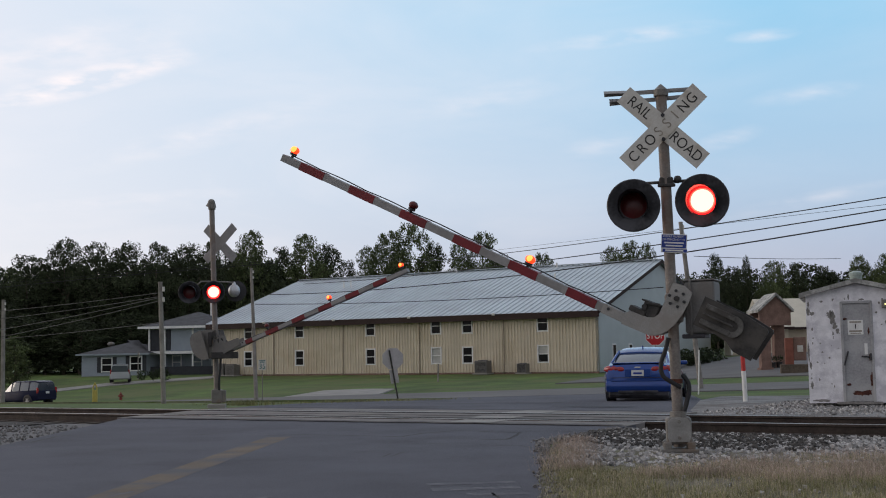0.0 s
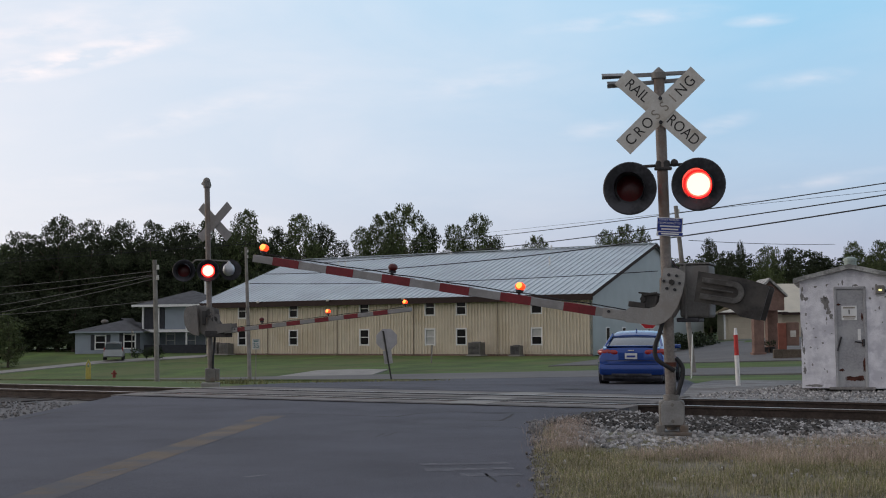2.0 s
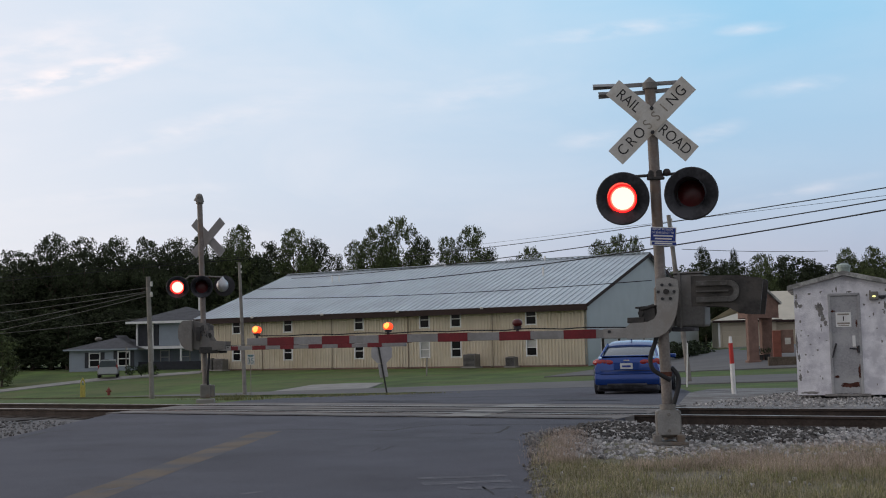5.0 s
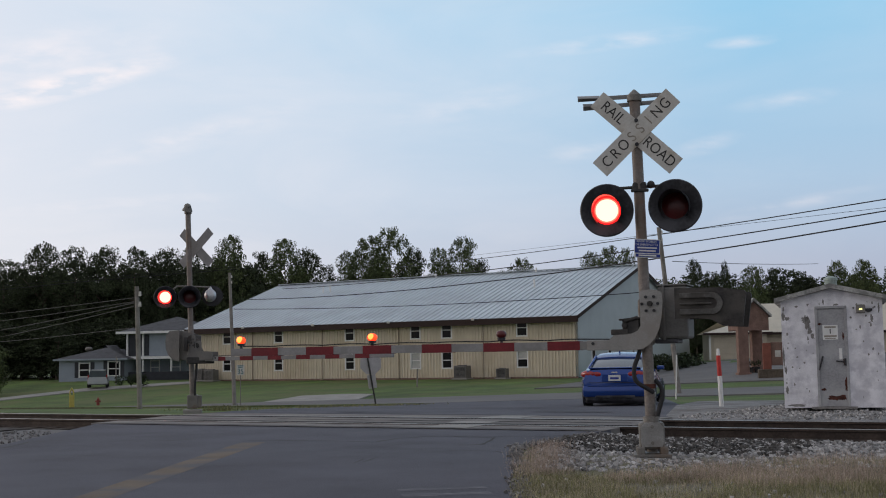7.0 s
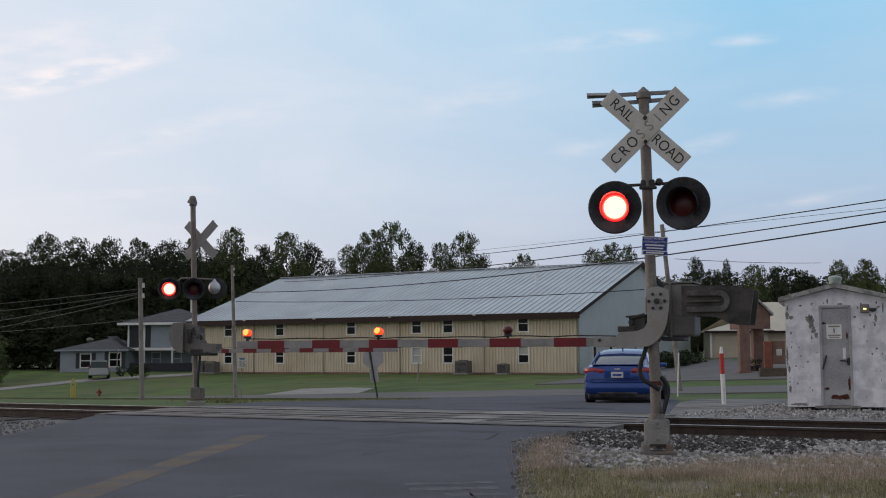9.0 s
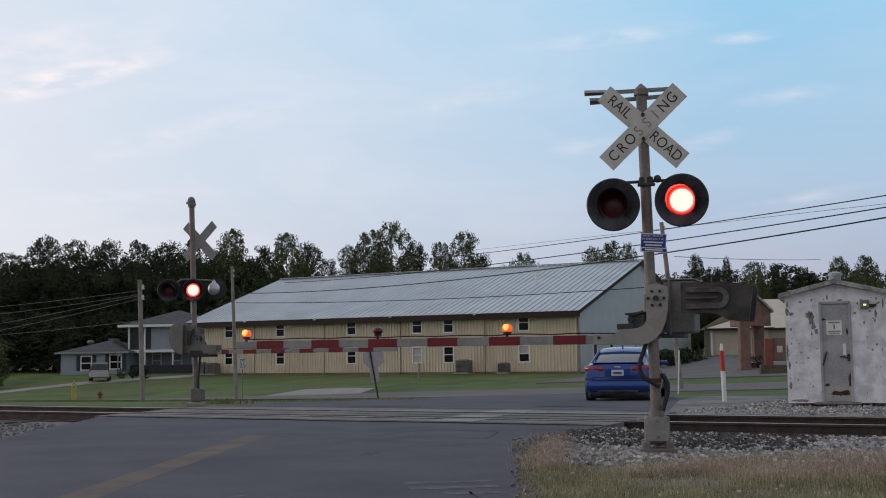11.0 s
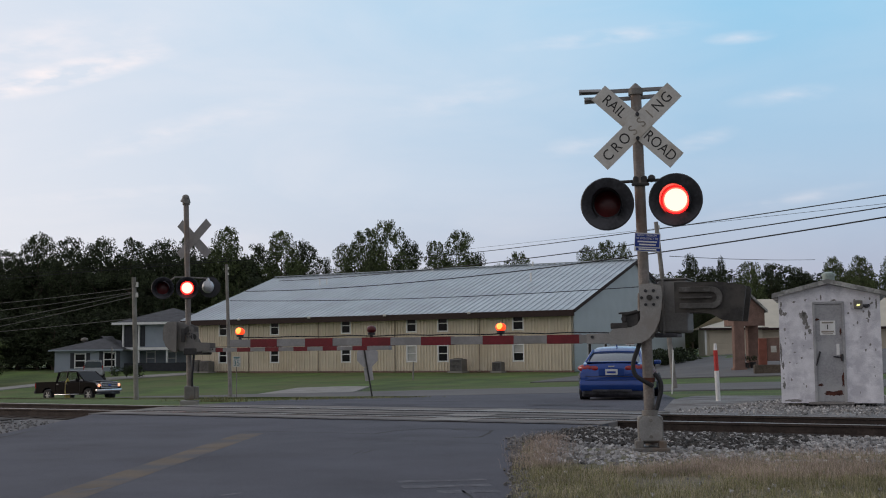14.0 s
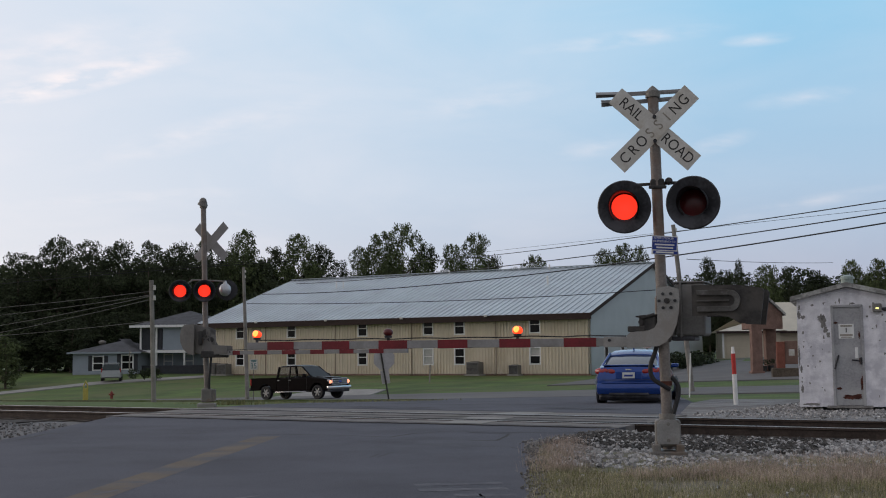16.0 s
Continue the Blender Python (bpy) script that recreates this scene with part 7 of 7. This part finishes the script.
# ---------------------------------------------------------------- trees and hedges
def make_tree(h, spread, base, seed, material, label, fine=True):
    """Trunk, limbs and a crown of many small clumps of leaves; fine: with more and smaller ones."""
    rs = np.random.RandomState(seed)
    t = thing("tree", I4, label, "tree", "trees behind the street")
    bm = rod(B(), (0, 0, -0.5), (0.2, 0, h * 0.45), 0.32 * h / 14, 10, 0.2 * h / 14)
    rod(bm, (0.2, 0, h * 0.45), (0.0, 0.3, h * 0.8), 0.2 * h / 14, 8, 0.06)
    centres, radii = [], []
    limbs = 24 if fine else 14
    for i in range(limbs):
        az = i * 2.4 + rs.uniform(-0.4, 0.4)
        z0 = h * rs.uniform(base + 0.02, 0.66)
        ln = spread * rs.uniform(0.55, 1.0) * (1.0 - 0.35 * max(0.0, z0 / h - 0.4))
        z1 = min(h * 0.92, z0 + ln * rs.uniform(0.25, 0.85))
        tip = (ln * math.cos(az), ln * math.sin(az), z1)
        rod(bm, (0.1, 0, z0), tip, 0.11 * h / 14, 6, 0.025)
        for k in range(9 if fine else 6):
            f = rs.uniform(0.35, 1.1)
            centres.append((tip[0] * f + rs.normal(0, 0.5), tip[1] * f + rs.normal(0, 0.5), z0 + (z1 - z0) * f + rs.normal(0.15, 0.4)))
            radii.append(rs.uniform(0.28, 0.85 if fine else 1.05) * h / 14)
    for k in range(190 if fine else 90):
        f = base + (0.97 - base) * rs.uniform(0, 1) ** 0.85
        g = (f - base) / (0.97 - base)
        rr = spread * math.sqrt(max(0.015, 1 - ((g - 0.42) / 0.60) ** 2)) * math.sqrt(rs.uniform(0.02, 0.85)) * (1 + 0.25 * noise.noise((seed, f * 4, k * 0.01)))
        az = rs.uniform(0, 6.28)
        centres.append((rr * math.cos(az), rr * math.sin(az), f * h))
        radii.append(rs.uniform(0.28, 0.8 if fine else 1.05) * h / 14)
    for k in range(46 if fine else 26):
        g = rs.uniform(0.04, 0.90)
        rr = 0.72 * spread * math.sqrt(max(0.03, 1 - ((g - 0.42) / 0.60) ** 2)) * math.sqrt(rs.uniform(0, 1))
        az = rs.uniform(0, 6.28)
        centres.append((rr * math.cos(az), rr * math.sin(az), h * (base + (0.97 - base) * g)))
        radii.append(rs.uniform(0.9, 1.5) * h / 14)
    part("trunk", bm, M["bark"], t, "grey-brown trunk and limbs", True)
    cr = new("crown", leaf_mesh("crown", centres, radii, 62 if fine else 34, 0.115 if fine else 0.17, material, seed + 1))
    cr.parent = t
    tagged(cr, "uneven leafy green crown")
    return t


KINDS = [make_tree(14, 4.6, 0.16, 11, M["leaf"], "tall leafy tree with an uneven green crown"),
         make_tree(14, 3.7, 0.14, 23, M["leaf_dark"], "dark green leafy tree of the wood edge"),
         make_tree(14, 5.4, 0.20, 37, M["leaf"], "broad spreading leafy tree"),
         make_tree(14, 4.2, 0.08, 51, M["leaf_dark"], "dense dark tree with low branches"),
         make_tree(14, 3.9, 0.05, 63, M["leaf_dark"], "dense dark tree deep in the wood", False),
         make_tree(14, 4.4, 0.05, 77, M["leaf"], "leafy tree of the wood line", False)]
USED = [False] * 6


def plant(k, x, y, top, turn=0.0, wide=1.0):
    z = height(x, y) - 0.1
    s = (top - z) / 13.5
    m = Matrix.Translation((x, y, z)) @ pose(0, 0, 0, 0, 0, turn)
    if not USED[k]:
        ob = KINDS[k]
        ob.matrix_basis = m
        USED[k] = True
    else:
        ob = copy_thing(KINDS[k], m)
    ob.scale = (s * wide, s * wide, s)
    return ob


rt = random.Random(9)
# the wood's edge behind the house
WOOD = ((3, -59.0, 146, 12.8, 0.91), (3, -53.7, 146, 13.8, 0.92), (1, -49.5, 147, 16.0, 0.75), (3, -45.3, 146, 15.2, 0.68), (1, -41.8, 147, 15.4, 0.76), (3, -38.0, 147, 15.1, 0.68),
        (1, -34.4, 148, 15.2, 0.76), (3, -31.4, 150, 15.7, 0.60), (0, -27.1, 152, 17.0, 0.56), (3, -23.9, 156, 15.1, 0.58), (0, -20.6, 156, 16.9, 0.58), (1, -17.8, 158, 15.8, 0.60))
# single trees behind the long building
SINGLE = ((3, -15.6, 160, 13.6, 0.52), (2, -12.7, 160, 15.4, 0.44), (0, -9.9, 160, 17.4, 0.54), (2, -6.8, 160, 18.4, 0.56), (1, -3.8, 161, 16.0, 0.53), (0, -0.2, 160, 15.7, 0.50), (2, 2.9, 160, 17.0, 0.50),
          (1, 5.4, 162, 14.3, 0.47), (2, 11.6, 172, 15.0, 0.53), (1, 8.7, 172, 13.4, 0.4))
# trees behind the garage
BEHIND = ((2, 20.8, 165, 15.2, 0.40), (0, 23.0, 162, 15.7, 0.50), (2, 26.0, 166, 15.7, 0.34), (1, 29.9, 140, 12.1, 0.42), (1, 34.0, 142, 11.9, 0.25), (3, 32.2, 142, 10.6, 0.62), (2, 37.3, 142, 11.2, 0.62),
          (3, 40.6, 144, 11.1, 0.62), (1, 44.9, 146, 10.4, 0.72), (2, 46.8, 140, 11.5, 0.48), (0, 49.3, 138, 11.5, 0.60), (2, 54.1, 140, 11.7, 0.64))
for rows_ in (WOOD, SINGLE, BEHIND):
    for k, x, y, top, wide in rows_:
        plant(k, x, y, top, rt.uniform(0, 360), wide)
# the wood behind the house: rows of trees beyond its edge
for row in range(3):
    x = -92.0 + row
    while x < -22:
        plant(rt.choice((4, 4, 5)), x, 153 + row * 6 + rt.uniform(-2, 2), rt.uniform(12.8, 14.7), rt.uniform(0, 360), rt.uniform(0.9, 1.1))
        x += rt.uniform(3.6, 4.6)
x = -84.0
while x < -61:
    plant(rt.choice((1, 3)), x, 145 + rt.uniform(-2, 2), rt.uniform(11.5, 14.0), rt.uniform(0, 360), 0.8)
    x += rt.uniform(3.6, 4.6)
# far wood line that closes the view
for i in range(26):
    plant(rt.choice((4, 5)), -20 + i * 4.2, 182 + rt.uniform(-6, 6), rt.uniform(6.0, 7.5), rt.uniform(0, 360), 1.3)
# undergrowth along the wood's foot
x = -88.0
while x < -30:
    plant(4, x, 138 + rt.uniform(-1.5, 1.5) + (4 if x > -44 else 0), rt.uniform(4.5, 7.5), rt.uniform(0, 360), 1.6)
    x += rt.uniform(1.8, 2.6)
# dense trees behind the garage
x = 26.0
while x < 74:
    plant(rt.choice((4, 4, 5)), x, 148 + rt.uniform(-3, 5), rt.uniform(9.8, 11.2), rt.uniform(0, 360), 1.15)
    x += rt.uniform(1.7, 2.5)
plant(5, -42.4, 112, 3.5, 40, 1.1)
plant(5, -45.4, 113, 4.4, 140, 1.1)


def hedge(x, y, rz, ln, h, d, seed):
    rs = np.random.RandomState(seed)
    n = int(ln * 3)
    cs = [(rs.uniform(-ln / 2, ln / 2), rs.uniform(-d / 2, d / 2) * 0.6, rs.uniform(0.2, 1.0) * h * 0.75) for _ in range(n)]
    ob = new("hedge", leaf_mesh("hedge", cs, [rs.uniform(0.35, 0.6) * h / 1.3 for _ in cs], 260, 0.10, M["hedge"], seed))
    ob.matrix_basis = Matrix.Translation((x, y, height(x, y))) @ pose(0, 0, 0, 0, 0, rz)
    return tagged(ob, "dense clipped dark green hedge", "hedge")


hedge(18.8, 99.0, 61, 18, 1.5, 1.6, 3)
hedge(15.0, 99.2, 61, 5, 1.5, 1.4, 4)
hedge(-29.6, 113.5, 0, 2.2, 1.4, 1.4, 6)


def motions():
    """All that moves: the two gate arms, the flashing lamps, the pickup and the estate car."""
    near = [(0.0, 26.3), (0.1, 25.2), (0.3, 23.2), (0.5, 21.5), (0.7, 19.8), (0.9, 17.9), (1.1, 16.2), (1.3, 14.6), (1.5, 13.0), (1.7, 11.6), (1.9, 10.1), (2.1, 8.6), (2.3, 7.2), (2.5, 5.8), (2.7, 4.6), (2.9, 3.4), (3.1, 2.2), (3.3, 1.0), (3.45, 0.1), (3.6, 0.1), (16.0, 0.1)]
    far = [(0.0, 18.8), (0.1, 17.1), (0.3, 13.6), (0.5, 11.2), (0.7, 9.6), (0.9, 8.7), (1.1, 7.9), (1.3, 7.1), (1.5, 6.5), (1.9, 5.0), (2.3, 3.4), (2.7, 1.8), (3.1, 0.6), (3.3, 0.2), (3.5, 0.0), (16.0, 0.0)]
    walk(near_arm, [(t, arm_pose(near_signal, NEAR_PIVOT, 158, a)) for t, a in near])
    walk(far_arm, [(t, arm_pose(far_signal, FAR_PIVOT, -24, a + (0.6 if t < 3 else 0))) for t, a in far])
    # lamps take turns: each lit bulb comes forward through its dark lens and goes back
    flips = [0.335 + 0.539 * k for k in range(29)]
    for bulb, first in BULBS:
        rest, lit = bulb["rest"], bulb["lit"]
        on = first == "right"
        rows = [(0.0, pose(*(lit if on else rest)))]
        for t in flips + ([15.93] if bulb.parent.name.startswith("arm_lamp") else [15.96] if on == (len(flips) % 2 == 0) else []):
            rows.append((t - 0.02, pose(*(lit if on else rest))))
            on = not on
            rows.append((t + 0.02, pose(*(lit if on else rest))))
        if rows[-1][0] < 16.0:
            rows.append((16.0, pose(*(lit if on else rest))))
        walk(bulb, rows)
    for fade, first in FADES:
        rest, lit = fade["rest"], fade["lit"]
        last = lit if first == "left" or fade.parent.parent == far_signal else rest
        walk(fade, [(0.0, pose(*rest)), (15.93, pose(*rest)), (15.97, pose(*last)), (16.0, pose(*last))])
    ride(pickup_truck, [(0.0, -190.0), (9.0, -106.0), (13.0, -66.3), (13.8, -58.15 + PICK_OFF), (14.0, -56.25 + PICK_OFF), (14.5, -51.95 + PICK_OFF), (15.0, -47.6 + PICK_OFF), (15.5, -43.55 + PICK_OFF), (16.0, -39.95 + PICK_OFF)], 55.6, False, -3)
    ride(estate_car, [(0.0, -68.4), (0.2, -70.4), (0.4, -72.6), (1.0, -79.0), (4.0, -108.0), (16.0, -190.0)], 58.2, True, 0)


def ride(car, rows, b, away, skew):
    out = []
    for t, a in rows:
        p, q = plan(a - 1.4, b), plan(a + 1.4, b)
        x, y = plan(a, b)
        pitch = math.degrees(math.atan2(height(*q) - height(*p), 2.8))
        turn = Matrix.Translation((x, y, height(x, y) + 0.014)) @ pose(0, 0, 0, 0, 0, -TURN + skew) @ pose(0, 0, 0, 0, -pitch, 0)
        if away:
            turn = turn @ pose(0, 0, 0, 0, 0, 180)
        out.append((t, turn))
    walk(car, out)


motions()
